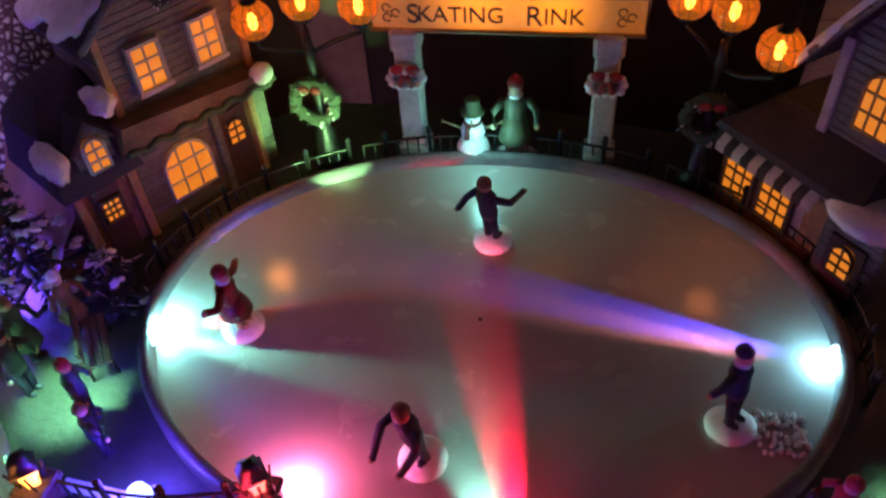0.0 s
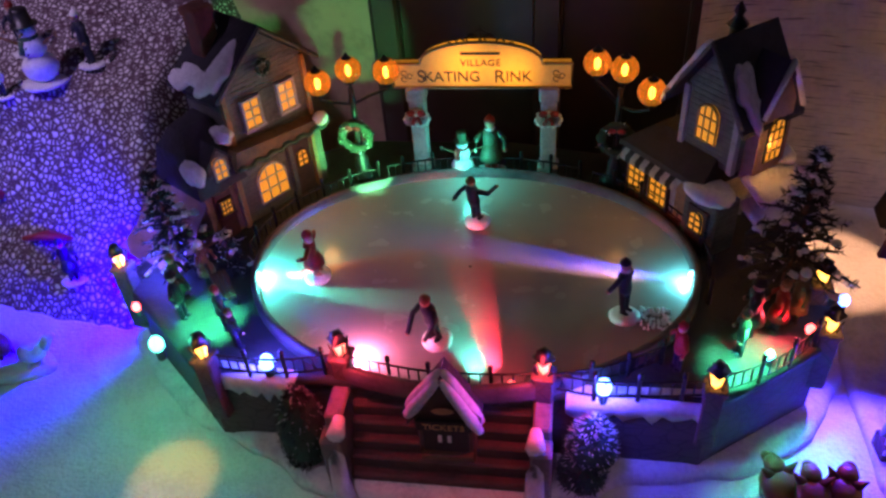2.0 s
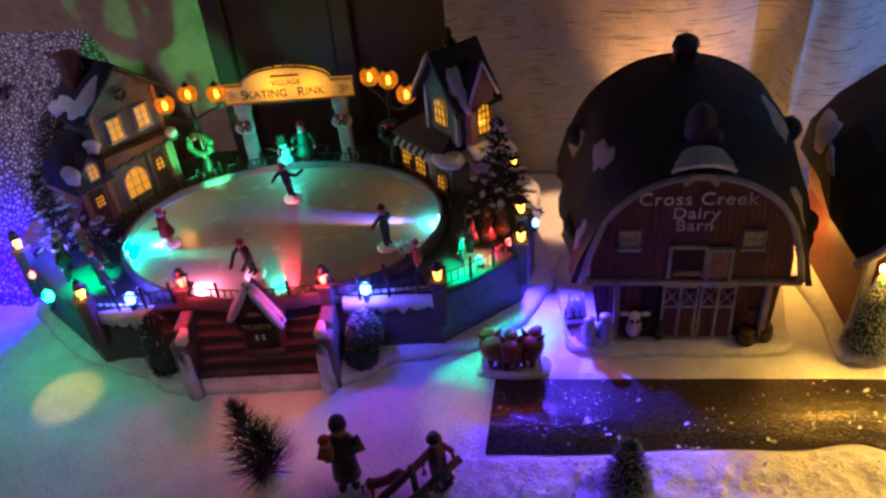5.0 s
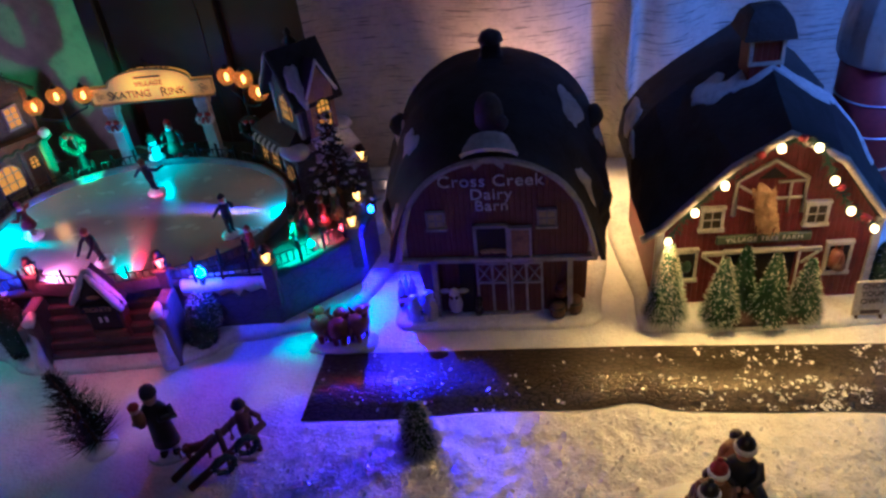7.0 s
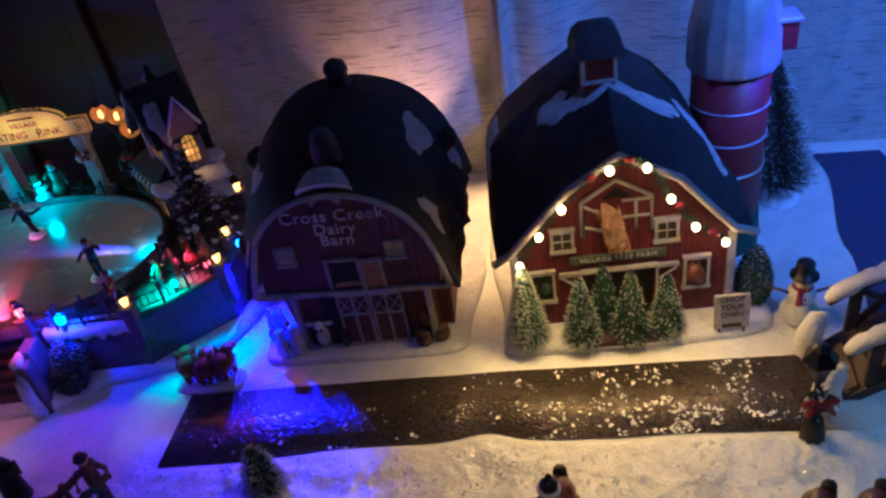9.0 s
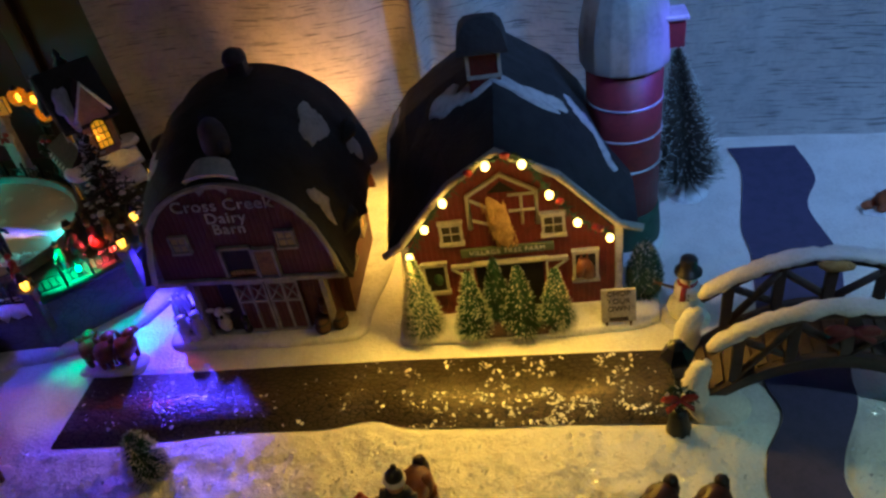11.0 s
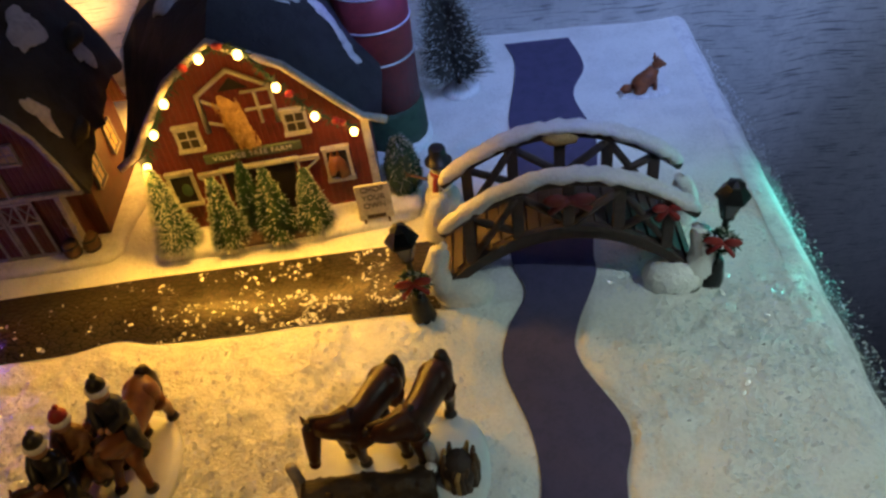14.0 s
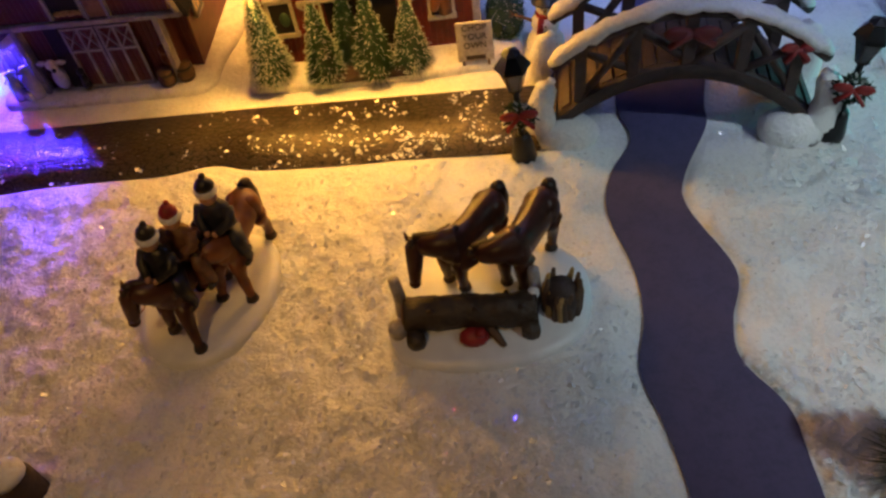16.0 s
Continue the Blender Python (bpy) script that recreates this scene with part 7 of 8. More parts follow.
Geo().box(-.0130, .0130, -.001, .001, .004, .034, .0008).obj("board", WHITE, sg)
for i, w in enumerate(("CHOP", "YOUR", "OWN")):
    writing(w, pose(0, -.0014, .0298 - .0068 * i), .0064, SIGN_INK, sg, depth=.0002)
# plain bar in place of the fourth word
Geo().box(-.007, .007, -.0016, -.0010, .0055, .0085).obj("worn_word", SIGN_INK, sg)
for x in (-.009, .009):
    Geo().box(x - .001, x + .001, -.001, .001, 0, .005).obj("leg", BARK, sg)

# ---- bridge, lamps, animals on the right ----
bridge = thing("footbridge", pose(.567, -.030, 0, 0, 0, -1), "arched brown wooden footbridge topped with snow", "bridge")


def arc(x, top, low):
    return low + (top - low) * (1 - (x / .085) ** 2)


rail = [-.079 + .0079 * i for i in range(21)]
xs = [-.082 + .0082 * i for i in range(21)]
g = Geo()
g.loft([[(x, y, arc(x, .058, .012)) for x in xs] for y in (-.024, .024)] + [[(x, y, arc(x, .053, .007)) for x in xs] for y in (.024, -.024)] + [[(x, -.024, arc(x, .058, .012)) for x in xs]], closed=False)
g.obj("arch_deck", BRIDGEWOOD, bridge)
for i in range(20):
    x = -.078 + .0082 * i
    s = 2 * (x / .085) * .046 / .085
    Geo(pose(x, 0, arc(x, .058, .012) + .0006, 0, math.degrees(math.atan(s)), 0)).box(-.0037, .0037, -.0235, .0235, 0, .0014, .0003).obj("plank", BRIDGEWOOD, bridge)
for s in (-1, 1):
    y = s * .0245
    g = Geo()
    g.loft([[(x, y - .003, arc(x, .0595, .011)) for x in xs], [(x, y + .003, arc(x, .0595, .011)) for x in xs], [(x, y + .003, arc(x, .0495, .002)) for x in xs], [(x, y - .003, arc(x, .0495, .002)) for x in xs], [(x, y - .003, arc(x, .0595, .011)) for x in xs]], closed=False)
    g.obj("side_beam", BRIDGEWOOD, bridge)
    g = Geo()
    g.tube([(x, y, arc(x, .0935, .054)) for x in rail], .0034, 8)
    g.obj("handrail", BRIDGEWOOD, bridge)
    for k in range(5):
        x = -.062 + .031 * k
        Geo().box(x - .0036, x + .0036, y - .0022, y + .0022, arc(x, .058, .012), arc(x, .091, .054), .0005).obj("post", BRIDGEWOOD, bridge)
    for k in range(4):
        for a, b in (((0, 1), (1, 0)) if k in (0, 3) else ((k % 2, (k + 1) % 2),)):
            x0, x1 = -.060 + .031 * (k + a), -.060 + .031 * (k + b) - .002
            Geo().tube([(x0, y + .001 * a, arc(x0, .060, .015)), (x1, y + .001 * a, arc(x1, .089, .052))], .0027, 6).obj("brace", BRIDGEWOOD, bridge)
    g = Geo()
    rnd = random.Random(40 + s)
    big = [-.080 + .0042 * i for i in range(39)]
    g.tube([(x, y + rnd.uniform(-.0005, .0005), arc(x, .0985, .0575) + rnd.uniform(-.0009, .0009)) for x in big], [.003 if i in (0, 38) else .0062 + rnd.uniform(-.0009, .0009) for i in range(39)], 12, .72)
    g.obj("snow_rail", FLUFF, bridge, "thick fluffy snow on the handrail")
    for q in (-1, 1):
        g = Geo()
        g.ball((q * .069, s * .0255, .007), (.0205, .0155, .0140), 20, 12, .03, 3 + q)
        g.tube([(q * .0780, s * .0265, .004), (q * .0860, s * .0260, .016), (q * .0865, s * .0255, .030), (q * .0825, s * .0250, .044), (q * .0790, s * .0250, .050)], [.0135, .0105, .0085, .0070, .0030], 14)
        g.obj("snowy_abutment", FLUFF, bridge, "snow heaped on the bridge foot")
g = Geo()
for q in (-1, 1):
    g.ball((q * .008, -.0285, .082), (.008, .003, .0045), 10, 7)
g.tube([(0, -.029, .083), (-.012, -.029, .073)], [.003, .002], 6)
g.tube([(0, -.029, .083), (.013, -.029, .074)], [.003, .002], 6)
g.obj("bow", mat("dull_red_bow", (0.16, 0.02, 0.02), (0.09, 0.012, 0.012), 300, 0.6), bridge, "dull red bow")
Geo().ball((.0, .020, .092), (.012, .003, .004), 10, 6, .2).obj("twig_garland", HAY, bridge)
g = Geo()
for q in (-1, 1):
    g.ball((.060 + q * .005, -.0280, .069), (.0050, .0024, .0032), 10, 7)
    g.tube([(.060, -.0285, .069), (.060 + q * .006, -.0285, .060)], [.0018, .0024], 6)
g.obj("end_bow", CLOTH_RED, bridge, "small red bow")


def park_lamp(m, label):
    t = thing("park_lamp", m, label, "street lamp", "unlit lamps by the bridge")
    Geo().lathe([(.0085, 0), (.0082, .006), (.0058, .021), (.0042, .024)], 8).obj("pedestal", IRON, t)
    Geo().lathe([(.0022, .022), (.0020, .058), (.0045, .060), (.0032, .062)], 10).obj("pole", IRON, t)
    g = Geo()
    g.smooth = False
    g.lathe([(.0045, .061), (.0088, .076), (.0092, .077)], 6)
    g.lathe([(.0108, .0768), (.0100, .079), (.0050, .0855), (.0058, .0865), (.001, .089)], 6)
    g.obj("lantern", IRON, t)
    g = Geo()
    for i in range(6):
        a = math.pi / 6 + 2 * math.pi * i / 6
        r0, r1 = .0043, .0080
        c0, c1 = Vector((r0 * math.cos(a), r0 * math.sin(a), .0625)), Vector((r1 * math.cos(a), r1 * math.sin(a), .0755))
        sd = Vector((-math.sin(a), math.cos(a), 0))
        g.add([c0 - sd * .0016, c0 + sd * .0016, c1 + sd * .0034, c1 - sd * .0034], [(0, 1, 2, 3)], False)
    g.obj("glass", mat("grey_glass", (0.07, 0.08, 0.10), (0.04, 0.045, 0.05), 300, 0.15), t)
    g = Geo()
    rnd = random.Random(8)
    for i in range(160):
        a = 2 * math.pi * i / 160
        p = Vector((.0085 * math.cos(a), -.0035, .042 + .0085 * math.sin(a)))
        g.slot = 1 if rnd.random() < .35 else 0
        g.tube([p, p + Vector((rnd.uniform(-.0045, .0045), rnd.uniform(-.004, .002), rnd.uniform(-.0045, .0045)))], [.0011, .0003], 4)
    g.obj("wreath", [TAR_GREEN, FROST], t, "green wreath with frosted tips")
    g = Geo()
    for q in (-1, 1):
        g.ball((q * .0058, -.0075, .0455), (.0060, .0018, .0035), 10, 6)
        g.tube([(0, -.0085, .045), (q * .008, -.0088, .036)], [.0018, .0026], 6, .5)
    g.obj("bow", CLOTH_RED, t, "bright red ribbon bow")
    return t


park_lamp(pose(.4700, -.0720, .001, 2, -4, 5), "unlit black park lamp with wreath beside the road")
park_lamp(pose(.6590, -.0600, .001, 2, 3, -12), "unlit black park lamp with wreath beyond the bridge")
Geo().slab([p[:2] for p in smooth_line([(.643, .166, 0), (.662, .160, 0), (.684, .166, 0), (.682, .178, 0), (.66, .182, 0), (.645, .176, 0), (.643, .166, 0)], 4)[:-1]], 0, .004, .002).obj("snow_plinth", RESIN_SNOW)
tagged(bpy.data.objects["snow_plinth"], "small snowy plinth under the fox", "plinth")
g = Geo(pose(.664, .171, .003, 0, 0, 12))
g.slot = 0
g.tube([(-.0090, 0, .0060), (-.0040, 0, .0085), (.0030, 0, .0140), (.0075, 0, .0205)], [.0064, .0080, .0068, .0046], 12)
g.ball((.0095, -.001, .0250), (.0050, .0043, .0044), 12, 8)
g.tube([(.0115, -.001, .0245), (.0165, -.002, .0232)], [.0032, .0011], 8)
for s in (-1, 1):
    g.tube([(.0080, s * .0026, .0280), (.0080, s * .0034, .0340)], [.0020, .0003], 6)
    g.tube([(.0060, s * .0030, .0150), (.0080, s * .0030, .006), (.0086, s * .0030, 0)], [.0030, .0020, .0018], 7)
    g.ball((-.0060, s * .0050, .0045), (.0062, .0034, .0046), 10, 6)
g.tube([(-.0130, 0, .0060), (-.0185, .002, .0045), (-.0210, .004, .0040)], [.0034, .0042, .0012], 8)
tagged(g.obj("fox_figurine", [ORANGE]), "orange fox figurine sitting on snow", "fox figurine")


# ---- front riders and log team ----
def mound(ring, h, label, category):
    line = [p[:2] for p in smooth_line([(*p, 0) for p in ring + ring[:1]], 4)[:-1]]
    return tagged(Geo().slab(line, 0, h, .004).obj("snow_mound", GLAZED_SNOW), label, category)


mound([(.247, -.190), (.262, -.222), (.290, -.232), (.315, -.218), (.328, -.180), (.320, -.146), (.298, -.136), (.262, -.150)], .0095, "smooth white snow mound under the riders", "snow mound")
def horse(g, body, neck, head, hooves, mane=MN):
    """A horse facing +x with its back at 42 mm; neck and head are points, hooves the four feet (hind two first)."""
    g.slot = body
    rows = ((-.0275, .0030, .0345, .0040), (-.0250, .0072, .0335, .0080), (-.0190, .0094, .0322, .0104), (-.0110, .0094, .0305, .0104), (-.0020, .0088, .0298, .0100), (.0070, .0088, .0302, .0104), (.0145, .0088, .0322, .0108), (.0205, .0064, .0335, .0086), (.0240, .0022, .0335, .0030))
    g.loft([[(x, ry * math.cos(2 * math.pi * k / 16), zc + rz * math.sin(2 * math.pi * k / 16)) for k in range(16)] for x, ry, zc, rz in rows], caps=True)
    for k in (-1, 1):
        g.ball((-.0185, k * .0048, .0310), (.0080, .0056, .0098), 12, 9)
        g.ball((.0140, k * .0042, .0300), (.0072, .0054, .0094), 12, 9)
    line = smooth_line([(.0130, 0, .0350)] + list(neck), 4)
    n = len(line) - 1
    g.tube(line, [.0098 - .0046 * k / n for k in range(n + 1)], 12)
    poll, nose = Vector(head[0]), Vector(head[1])
    d = (nose - poll).normalized()
    g.tube([poll - d * .004, poll + d * .002, poll.lerp(nose, .45), poll.lerp(nose, .8), nose], [.0022, .0052, .0046, .0036, .0030], 12)
    g.ball(nose, (.0034, .0034, .0032), 10, 7)
    across = d.cross(Vector((0, 0, 1)))
    across = across.normalized() if across.length > .01 else Vector((0, 1, 0))
    for k in (-1, 1):
        e = poll - d * .002 + across * .0032 * k
        g.tube([e, e + across * .0022 * k - d * .0040], [.0018, .0004], 6)
    for k, (hx, hy, hz) in enumerate(hooves):
        q = -1 if k % 2 else 1
        hind = k < 2
        hip = Vector((-.0175, q * .0060, .0270)) if hind else Vector((.0140, q * .0052, .0260))
        foot = Vector((hx, hy, hz))
        knee = hip.lerp(foot, .52) + Vector((-.0028 if hind else .0016, 0, 0))
        g.slot = body
        g.tube([hip, hip.lerp(knee, .5) + Vector((.001, 0, 0)), knee, knee.lerp(foot, .7), foot + Vector((0, 0, .0025))], [.0066, .0046, .0034, .0026, .0030], 9)
        g.slot = mane
        g.lathe([(.0040, 0), (.0034, .0030), (.0026, .0042)], 9, foot)
    g.slot = mane
    g.tube([(-.0245, 0, .0415), (-.0280, 0, .0400), (-.0300, .0005, .0320), (-.0298, .001, .0200), (-.0290, .001, .0120)], [.0030, .0044, .0042, .0034, .0010], 9)
    top = [Vector(p) + Vector((-.0018, 0, .0070 - .0026 * k / n)) for k, p in enumerate(line)]
    g.tube([Vector((.0090, 0, .0425))] + top + [poll + Vector((0, 0, .0048))], .0024, 7)
    g.tube([poll + Vector((.001, 0, .0045)), poll.lerp(nose, .4) + Vector((.002, 0, .0046))], [.0024, .0008], 6)


def rider(g, x, y, coat, hat, scale=1.0, lean=0.0):
    """A rider sitting on a horse's back at x, y."""
    z0, c = .0400, scale
    g.slot = coat
    g.loft([[(x + lean * (z - z0) + rx * c * math.cos(2 * math.pi * k / 14), y + ry * c * math.sin(2 * math.pi * k / 14), z) for k in range(14)] for z, rx, ry in ((z0 - .002, .0070, .0086), (z0 + .004 * c, .0072, .0080), (z0 + .010 * c, .0062, .0070), (z0 + .016 * c, .0060, .0082), (z0 + .0195 * c, .0040, .0056), (z0 + .021 * c, .0020, .0024))], caps=True)
    hx = x + lean * .022
    for k in (-1, 1):
        g.slot = coat
        g.tube([(x + .001, y + k * .0062, z0 + .003), (x + .0075, y + k * .0108, z0 - .002), (x + .0065, y + k * .0112, z0 - .009), (x + .0050, y + k * .0112, z0 - .0165)], [.0050, .0046, .0036, .0030], 9)
        g.tube([(hx, y + k * .0072 * c, z0 + .0165 * c), (hx + .0045, y + k * .0088 * c, z0 + .010 * c), (hx + .0110, y + k * .0028, z0 + .0075 * c)], [.0036, .0032, .0026], 8)
        g.slot = BK
        g.ball((x + .0070, y + k * .0114, z0 - .0180), (.0046, .0024, .0022), 8, 6)
        g.slot = SK
        g.ball((hx + .0118, y + k * .0022, z0 + .0075 * c), .0020, 8, 6)
    g.slot = SK
    g.ball((hx + .0008, y, z0 + .0250 * c), (.0050 * c, .0047 * c, .0054 * c), 12, 9)
    g.slot = WH
    g.lathe([(.0049 * c, -.0010), (.0060 * c, 0), (.0062 * c, .0018), (.0050 * c, .0030)], 14, (hx, y, z0 + .0270 * c))
    g.slot = hat
    g.lathe([(.0050 * c, 0), (.0050 * c, .0022), (.0034 * c, .0050), (.0012 * c, .0064)], 12, (hx - .0002, y, z0 + .0295 * c))
    g.ball((hx - .002, y, z0 + .0358 * c), .0018 * c, 8, 6)


STAND = ((-.0185, .0060, 0), (-.0170, -.0060, 0), (.0145, .0056, 0), (.0140, -.0056, 0))
g = Geo(pose(.2870, -.1930, .009, 0, 0, -100))
horse(g, HO, ((.0210, -.0060, .0400), (.0240, -.0120, .0420)), ((.0255, -.0140, .0420), (.0300, -.0165, .0235)), ((-.0230, .0058, 0), (-.0130, -.0060, 0), (.0270, .0130, 0), (.0215, -.0030, .0070)))
rider(g, .0070, -.0010, BK, BK)
rider(g, -.0090, .0030, BR, RD, .96)
g.slot = HL
g.tube([(.0300, -.0135, .0270), (.0260, -.0080, .0330), (.0190, -.0030, .0470)], .0004, 5)
tagged(g.obj("rider_figurine", PALETTE), "chestnut horse carrying two riders in fur hats", "horse figurine", "riders on horseback")
g = Geo(pose(.3080, -.1630, .009, 0, 0, -96))
horse(g, HL, ((.0220, -.0020, .0390), (.0260, -.0050, .0400)), ((.0275, -.0055, .0405), (.0310, -.0080, .0225)), ((-.0240, .0060, 0), (-.0120, -.0060, 0), (.0240, .0110, 0), (.0250, -.0070, 0)))
rider(g, .0060, .0, NV, BK, 1.05)
g.slot = HO
g.tube([(.0310, -.0060, .0260), (.0270, -.0010, .0340), (.0180, .0010, .0470)], .0004, 5)
tagged(g.obj("rider_figurine", PALETTE), "tan horse with one rider in a dark coat", "horse figurine", "riders on horseback")
mound([(.396, -.205), (.406, -.228), (.440, -.233), (.480, -.226), (.503, -.205), (.505, -.172), (.492, -.152), (.470, -.160), (.440, -.150), (.41, -.160)], .0095, "smooth white snow mound under the log team", "snow mound")
g = Geo(pose(.4410, -.1665, .009, 0, 0, -124))
horse(g, HO, ((.0200, -.0050, .0360), (.0240, -.0130, .0350)), ((.0255, -.0165, .0345), (.0335, -.0130, .0120)), STAND)
tagged(g.obj("draught_horse_figurine", PALETTE), "dark chestnut draught horse lowering its head", "horse figurine", "log team horses")
g = Geo(pose(.4717, -.1675, .009, 0, 0, -116))
horse(g, HO, ((.0215, -.0060, .0350), (.0255, -.0140, .0330)), ((.0270, -.0170, .0320), (.0300, -.0265, .0170)), STAND)
g.slot = ST
g.ball((.0165, -.0090, .0300), (.0012, .0012, .0034), 7, 5)
tagged(g.obj("draught_horse_figurine", PALETTE), "glossy chestnut draught horse beside the log", "horse figurine", "log team horses")
lg = thing("felled_log", pose(.4430, -.2030, .0085, 0, 0, 4), "dark felled log chained on the snow", "log")
WET_BARK = mat("wet_bark", (0.055, 0.038, 0.024), (0.020, 0.014, 0.010), 260, 0.5, bump=1.0, depth=.002)
rows = []
for k in range(30):
    u = k / 29
    c = Vector((-.0360 + .0700 * u, .0006 * math.sin(7 * u), .0082))
    rows.append([c + Vector((0, math.cos(a), math.sin(a))) * .0094 * (1 + .18 * noise.noise((u * 7, math.cos(a) * 2.5, math.sin(a) * 2.5)) + .10 * noise.noise((u * 22, math.cos(a) * 6, math.sin(a) * 6))) for a in [2 * math.pi * i / 22 for i in range(22)]])
Geo().loft(rows, caps=True).obj("trunk", WET_BARK, lg, "dark furrowed bark")
Geo().tube([(-.0362, 0, .0082), (-.0372, 0, .0082)], .0066, 14).obj("cut_end", OCHRE, lg)
for x, y, h in ((-.0385, .0065, .031), (.0335, .0090, .029)):
    Geo().tube([(x, y, 0), (x + .0006, y, h * .5), (x - .0004, y - .0004, h)], [.0036, .0034, .0032], 7).obj("stake", GREYTRIM, lg, "grey wooden stake")
for x, y in ((-.0400, -.0060), (-.0300, -.0135), (.0300, -.0110)):
    Geo().lathe([(.0050, 0), (.0052, .0060), (.0044, .0082)], 9, (x, y, 0), wob=.08, seed=int(x * 900)).obj("chock", GREYTRIM if x < -.035 else WET_BARK, lg, "rough wooden chock")
Geo().ball((.0325, .0045, .0150), (.0036, .0034, .0032), 10, 7).obj("snow_knob", RESIN_SNOW, lg, "white knob of snow")
stump = Geo().lathe([(.0085, 0), (.0090, .012), (.0070, .020)], 12, (.0475, .0040, 0), wob=.1).obj("stump", BRIDGEWOOD, lg, "splintered brown stump")
for i in range(16):
    c = Vector((.0475 + .0082 * math.cos(i * 2.4), .004 + .0082 * math.sin(i * 2.4), 0))
    Geo().tube([c, c + Vector((.0012 * math.cos(i), .001, .013)), c + Vector((.001, .001, .021 + .005 * math.sin(i * 5)))], [.0026, .0022, .0010], 6).obj("splinter", BARK if i % 3 else HAY, stump)
for i in range(9):
    a = 2.1 * i
    c = Vector((-.030 + .0078 * i, .0078 * math.cos(a), .0082 + .0078 * math.sin(a)))
    Geo().tube([c, c + Vector((.002, .0040 * math.cos(a), .0040 * math.sin(a)))], [.0022, .0010], 7).obj("knot", BRIDGEWOOD, lg)
Geo().tube([(.006, -.006, .004), (.012, -.013, .003), (.016, -.019, .002)], [.0030, .0024, .0014], 7).obj("branch", BARK, lg)
tagged(Geo(pose(.4440, -.2165, .0085)).ball((0, 0, .004), (.0080, .0055, .0050), 14, 9, .05, 2).lathe([(.0024, 0), (.0030, .003)], 8, (.004, -.001, .0075)).obj("red_sack", CLOTH_RED), "small dark red sack on the snow", "sack")

st = thing("tree_stump", pose(.203, -.290, 0), "dark brown snow-dusted stump at the table's front", "tree stump")
Geo().lathe([(.012, 0), (.0105, .006), (.0095, .020), (.0088, .026)], 14, wob=.06, seed=5).obj("trunk", BRIDGEWOOD, st)
Geo().lathe([(.0092, .0255), (.0085, .0285), (.004, .0300)], 14, wob=.05, seed=6).obj("snow_cap", RESIN_SNOW, st)

# ---- far left: hill figures and pond birds ----
def on_hill(x, y):
    return float(hill_height(np.array([[x]]), np.array([[y]]))[0, 0])


snowman(pose(-.520, .205, on_hill(-.520, .205), 0, 0, 10), .058, "large white snowman standing on the hill", scarf=GN)
for x, y, h, c, ht, rz in ((-.548, .228, .042, NV, RD, 20), (-.490, .224, .044, NV, WH, -30), (-.548, .188, .030, WH, RD, 10)):
    figure("child_figurine", pose(x, y, on_hill(x, y), 0, 0, rz), h, c, NV, ht, "child figurine building a snowman on the hill", group="children on the hill")
figure("villager_figurine", pose(-.466, .098, on_hill(-.466, .098), 0, 0, 30), .038, BK, BK, NV, "dark figurine pulling a sledge", skirt=True)
g = Geo(pose(-.497, .118, on_hill(-.497, .118) + .002, -30, 0, 10))
g.tube([(-.018, 0, .006), (.0, 0, .008), (.018, 0, .005)], [.004, .008, .003], 10, .5)
tagged(g.obj("red_sledge", CLOTH_RED), "small red sledge lying on snow", "sledge")
tagged(Geo(pose(-.565, .145, on_hill(-.565, .145) + .004, -30)).tube([(-.02, 0, 0), (.0, 0, .002), (.018, 0, -.003)], [.010, .012, .006], 10, .5).obj("toy_boat", CLOTH_RED), "red and blue toy sledge on the hill", "toy sledge")
mound([(-.530, .030), (-.505, .014), (-.470, .018), (-.448, .034), (-.470, .050), (-.51, .050)], .008, "pale snowy base under the sheep", "snow mound")
for x, y, rz, b in ((-.508, .030, 170, WH), (-.488, .036, 160, BR), (-.460, .034, 30, WH)):
    g = Geo(pose(x, y, .007, 0, 0, rz))
    g.slot = b
    g.ball((0, 0, .010), (.010, .007, .008), 12, 8, .06)
    g.tube([(.008, 0, .012), (.013, 0, .019), (.017, 0, .020)], [.004, .0035, .002], 8)
    for s in (-1, 1):
        g.tube([(.004, s * .004, .005), (.004, s * .004, 0)], .0012, 5)
        g.tube([(-.004, s * .004, .005), (-.004, s * .004, 0)], .0012, 5)
    tagged(g.obj("goose_figurine", PALETTE), "goose figurine on a snowy base", "bird figurine", "geese")

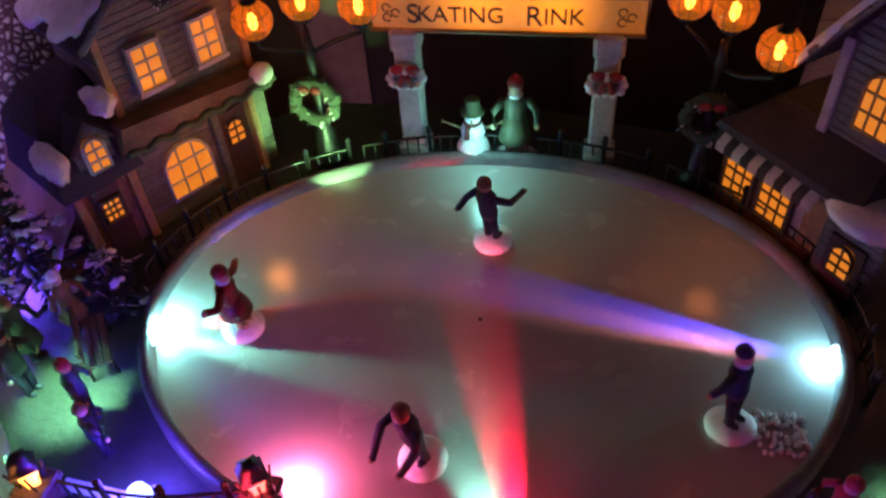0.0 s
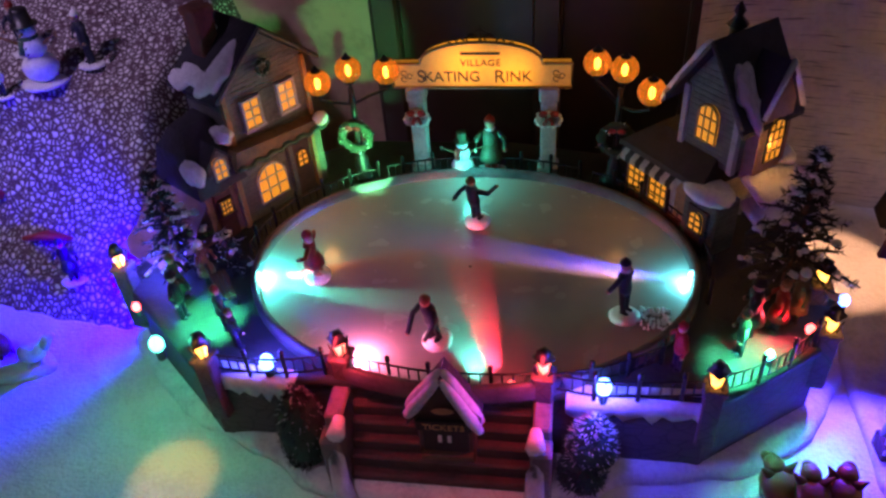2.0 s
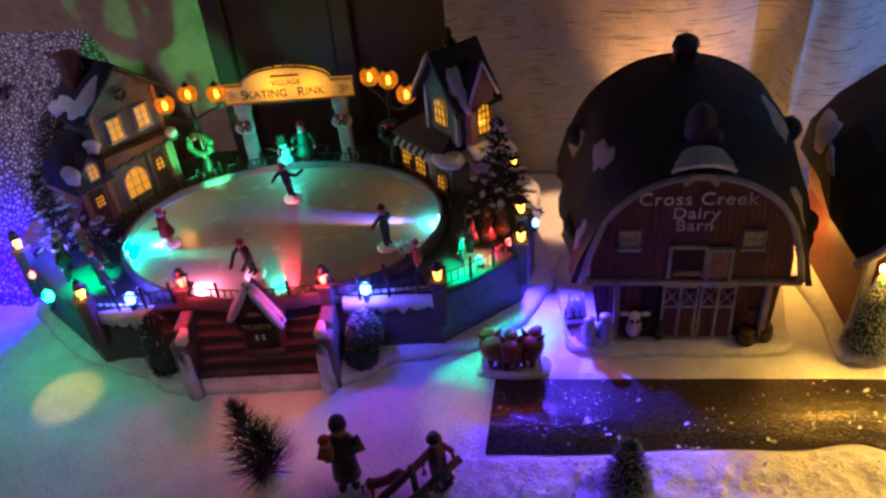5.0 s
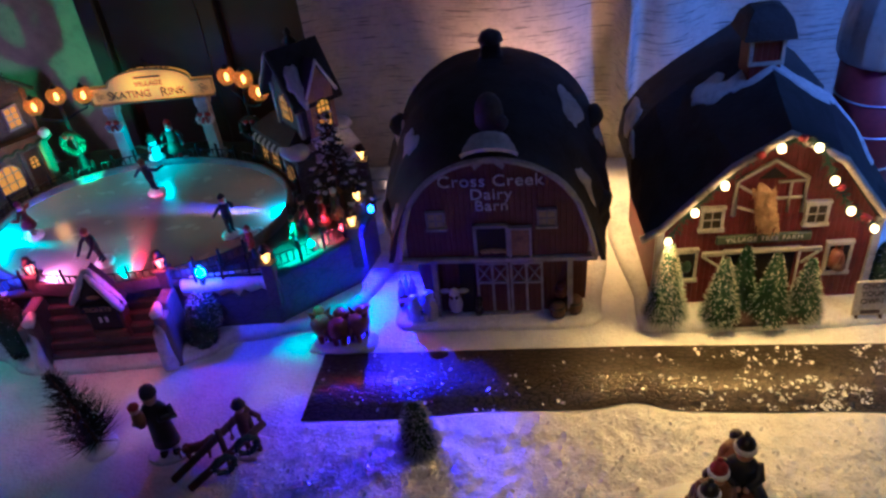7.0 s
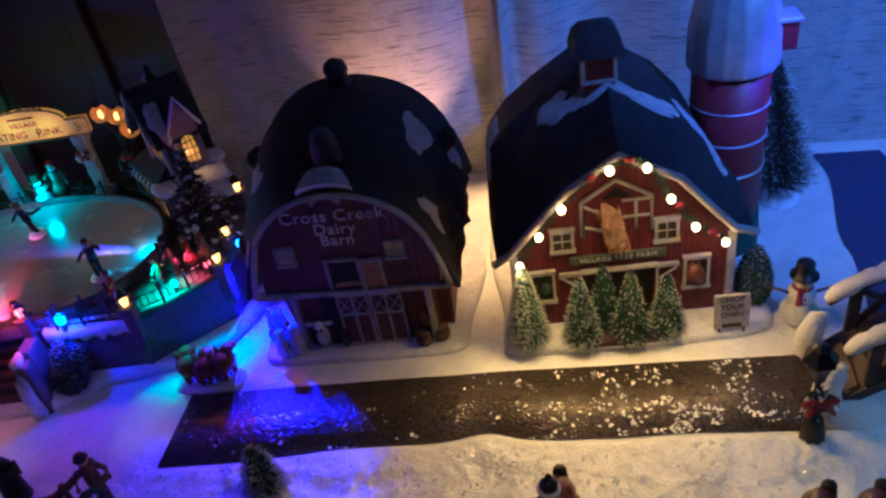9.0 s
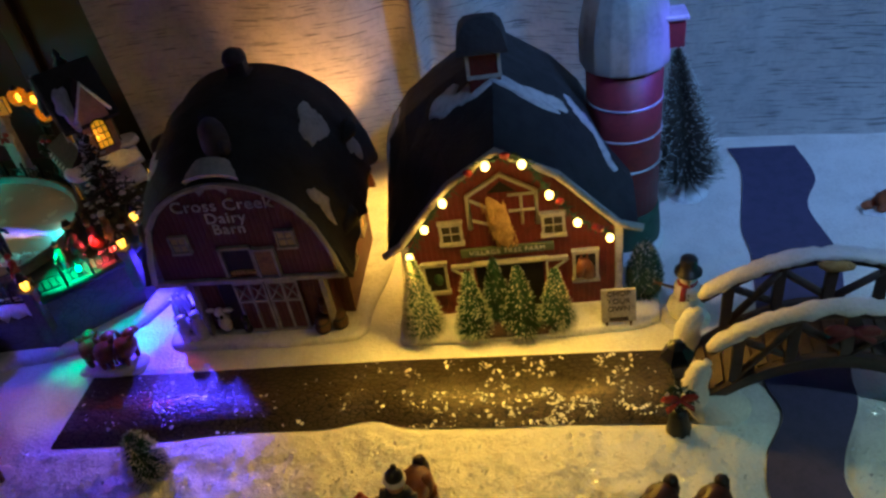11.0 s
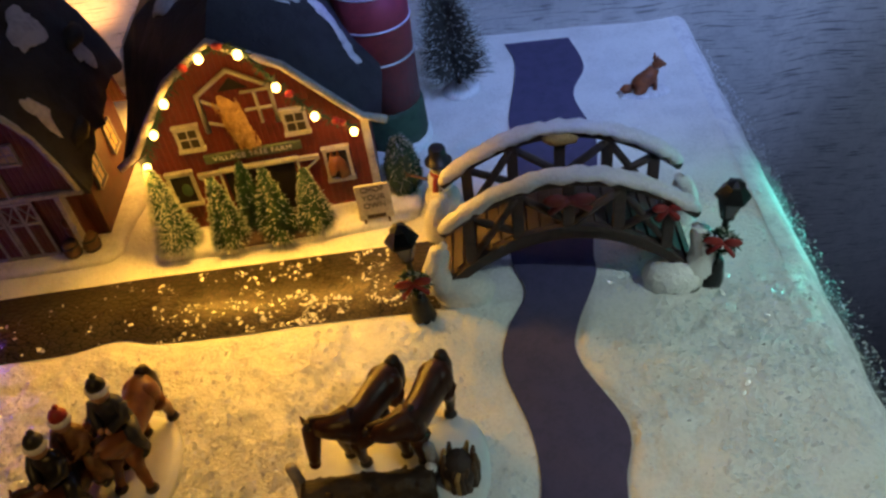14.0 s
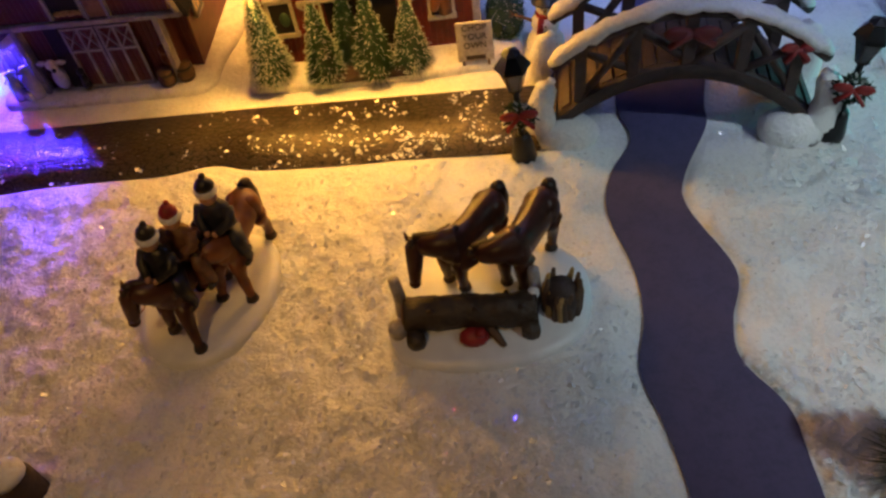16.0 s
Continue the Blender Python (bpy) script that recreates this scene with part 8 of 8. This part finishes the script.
# ---- loose flakes and glitter ----


def scatter(name, count, area, size, material, label, category, seed, weight=None, lift=.0008, tilt=.5):
    """Tiny tilted chips strewn over part of the table, in one mesh."""
    r = np.random.RandomState(seed)
    x0, x1, y0, y1 = area
    X, Y = r.uniform(x0, x1, count), r.uniform(y0, y1, count)
    if weight is not None:
        keep = r.rand(count) < weight(X, Y)
        X, Y = X[keep], Y[keep]
    Z = snow_height(X, Y) + lift
    v, f = [], []
    for x, y, z in zip(X, Y, Z):
        s = size * (.35 + 1.3 * r.rand() ** 2.2)
        a, tl, tw = r.uniform(0, 6.28), r.uniform(-tilt, tilt), r.uniform(-tilt, tilt)
        c, d = math.cos(a), math.sin(a)
        n = len(v)
        for u, w in ((-1, r.uniform(-.7, -.2)), (r.uniform(.3, 1.2), -.7), (.8, r.uniform(.1, .8)), (r.uniform(-.8, .1), .6)):
            px, py = s * (u * c - w * d), s * (u * d + w * c)
            v.append((x + px, y + py, z + abs(s) * .35 + px * tl + py * tw))
        f.append((n, n + 1, n + 2, n + 3))
    me = bpy.data.meshes.new(name)
    me.from_pydata(v, [], f)
    me.materials.append(material)
    return tagged(new(name, me), label, category, kind="stuff")


def on_road(X, Y):
    c = .95 * np.exp(-((X - .395) / .040) ** 2) + .30 * np.exp(-((X - .31) / .05) ** 2) + .035 + .14 * np.exp(-((X - .10) / .05) ** 2)
    return np.clip(c * 1.1, 0, 1) * (value_noise(X, Y, .009, 22) > .5)


scatter("snow_flakes", 6500, (.004, .498, -.066, -.001), .0012, FLAKE, "loose white snow flakes lying on the road", "snow flakes", 3, on_road, .0024)


def front_mix(X, Y):
    r, l = river_side(X, Y)
    return (X < table_edge(Y) - .002) * ((Y < -.075) | (r > .004)) * (l * r < 0) * (.25 + .75 * (value_noise(X, Y, .03, 23) > .45))


scatter("snow_glitter", 34000, (-.02, .72, -.36, .02), .0014, GLINT, "clear plastic glitter strewn over the snow", "glitter", 4, front_mix, .0002, .48)
scatter("coarse_glitter", 12000, (-.02, .72, -.36, .02), .0011, SPARK, "coarse glitter flakes standing on edge in snow", "glitter", 14, front_mix, .0005, 1.0)
scatter("fine_glitter", 3500, (-.60, .72, -.30, .26), .0006, GLINT, "fine glitter over the whole snow sheet", "glitter", 5, lambda X, Y: (X < table_edge(Y) - .002) * (np.hypot((X + .174) / .24, (Y - .12) / .15) > 1) * 1.0)
scatter("snow_clumps", 4500, (-.02, .54, -.36, -.06), .0015, FLAKE, "small clumps of shredded snow", "snow clumps", 6, front_mix, .0001, .22)

# clear sparkling film hanging past the table's edge
FILM = mat("clear_film", (0.80, 0.84, 0.86), (0.7, 0.74, 0.78), 300, 0.15, bump=0.4, depth=0.001, spec=1.0)
nt = FILM.node_tree
clear, both = nt.nodes.new("ShaderNodeBsdfTransparent"), nt.nodes.new("ShaderNodeMixShader")
both.inputs[0].default_value = 0.16
nt.links.new(clear.outputs[0], both.inputs[1])
nt.links.new(nt.nodes["Principled BSDF"].outputs[0], both.inputs[2])
nt.links.new(both.outputs[0], nt.nodes["Material Output"].inputs["Surface"])
g = Geo()
g.loft([[(0.7245 + 0.034 * u + 0.006 * u * noise.noise((y * 14, u * 2, 0)), y, 0.0012 - 0.012 * u - 0.05 * u * u + 0.005 * u * noise.noise((y * 20, 4, u))) for y in np.arange(-0.42, 0.262, 0.006)] for u in (0, .15, .3, .5, .75, 1)], closed=False)
tagged(g.obj("clear_film", FILM), "clear plastic film hanging over the table edge", "plastic film", kind="structure")
r = np.random.RandomState(9)
v, f = [], []
for k in range(2600):
    y = r.uniform(-.40, .26)
    u = r.rand() ** 1.4
    c = Vector((.735 + .045 * u + r.uniform(-.003, .003), y, -.012 - .06 * u + r.uniform(-.006, .006)))
    s, a, b = r.uniform(.0005, .0016), Vector(r.normal(size=3)).normalized(), Vector(r.normal(size=3)).normalized()
    n = len(v)
    v += [tuple(c + a * s), tuple(c + b * s), tuple(c - a * s), tuple(c - b * s * .7)]
    f.append((n, n + 1, n + 2, n + 3))
me = bpy.data.meshes.new("glitter_fringe")
me.from_pydata(v, [], f)
me.materials.append(GLINT)
tagged(new("glitter_fringe", me), "loose sparkling flakes hanging off the table edge", "glitter", kind="stuff")

# everything placed round the bridge turns with that end of the layout
TURNED = {"footbridge", "park_lamp", "park_lamp.001", "fox_figurine", "snow_plinth", "draught_horse_figurine", "draught_horse_figurine.001",
          "felled_log", "red_sack", "rider_figurine", "rider_figurine.001", "snow_mound.001", "snow_mound.002", "snowman.001",
          "brush_tree.007", "brush_tree.008", "snow_blanket_edge", "clear_film", "glitter_fringe", "edge_light"}
for ob in bpy.data.objects:
    if ob.name in TURNED and ob.parent is None:
        ob.matrix_world = BRIDGE_END @ ob.matrix_world
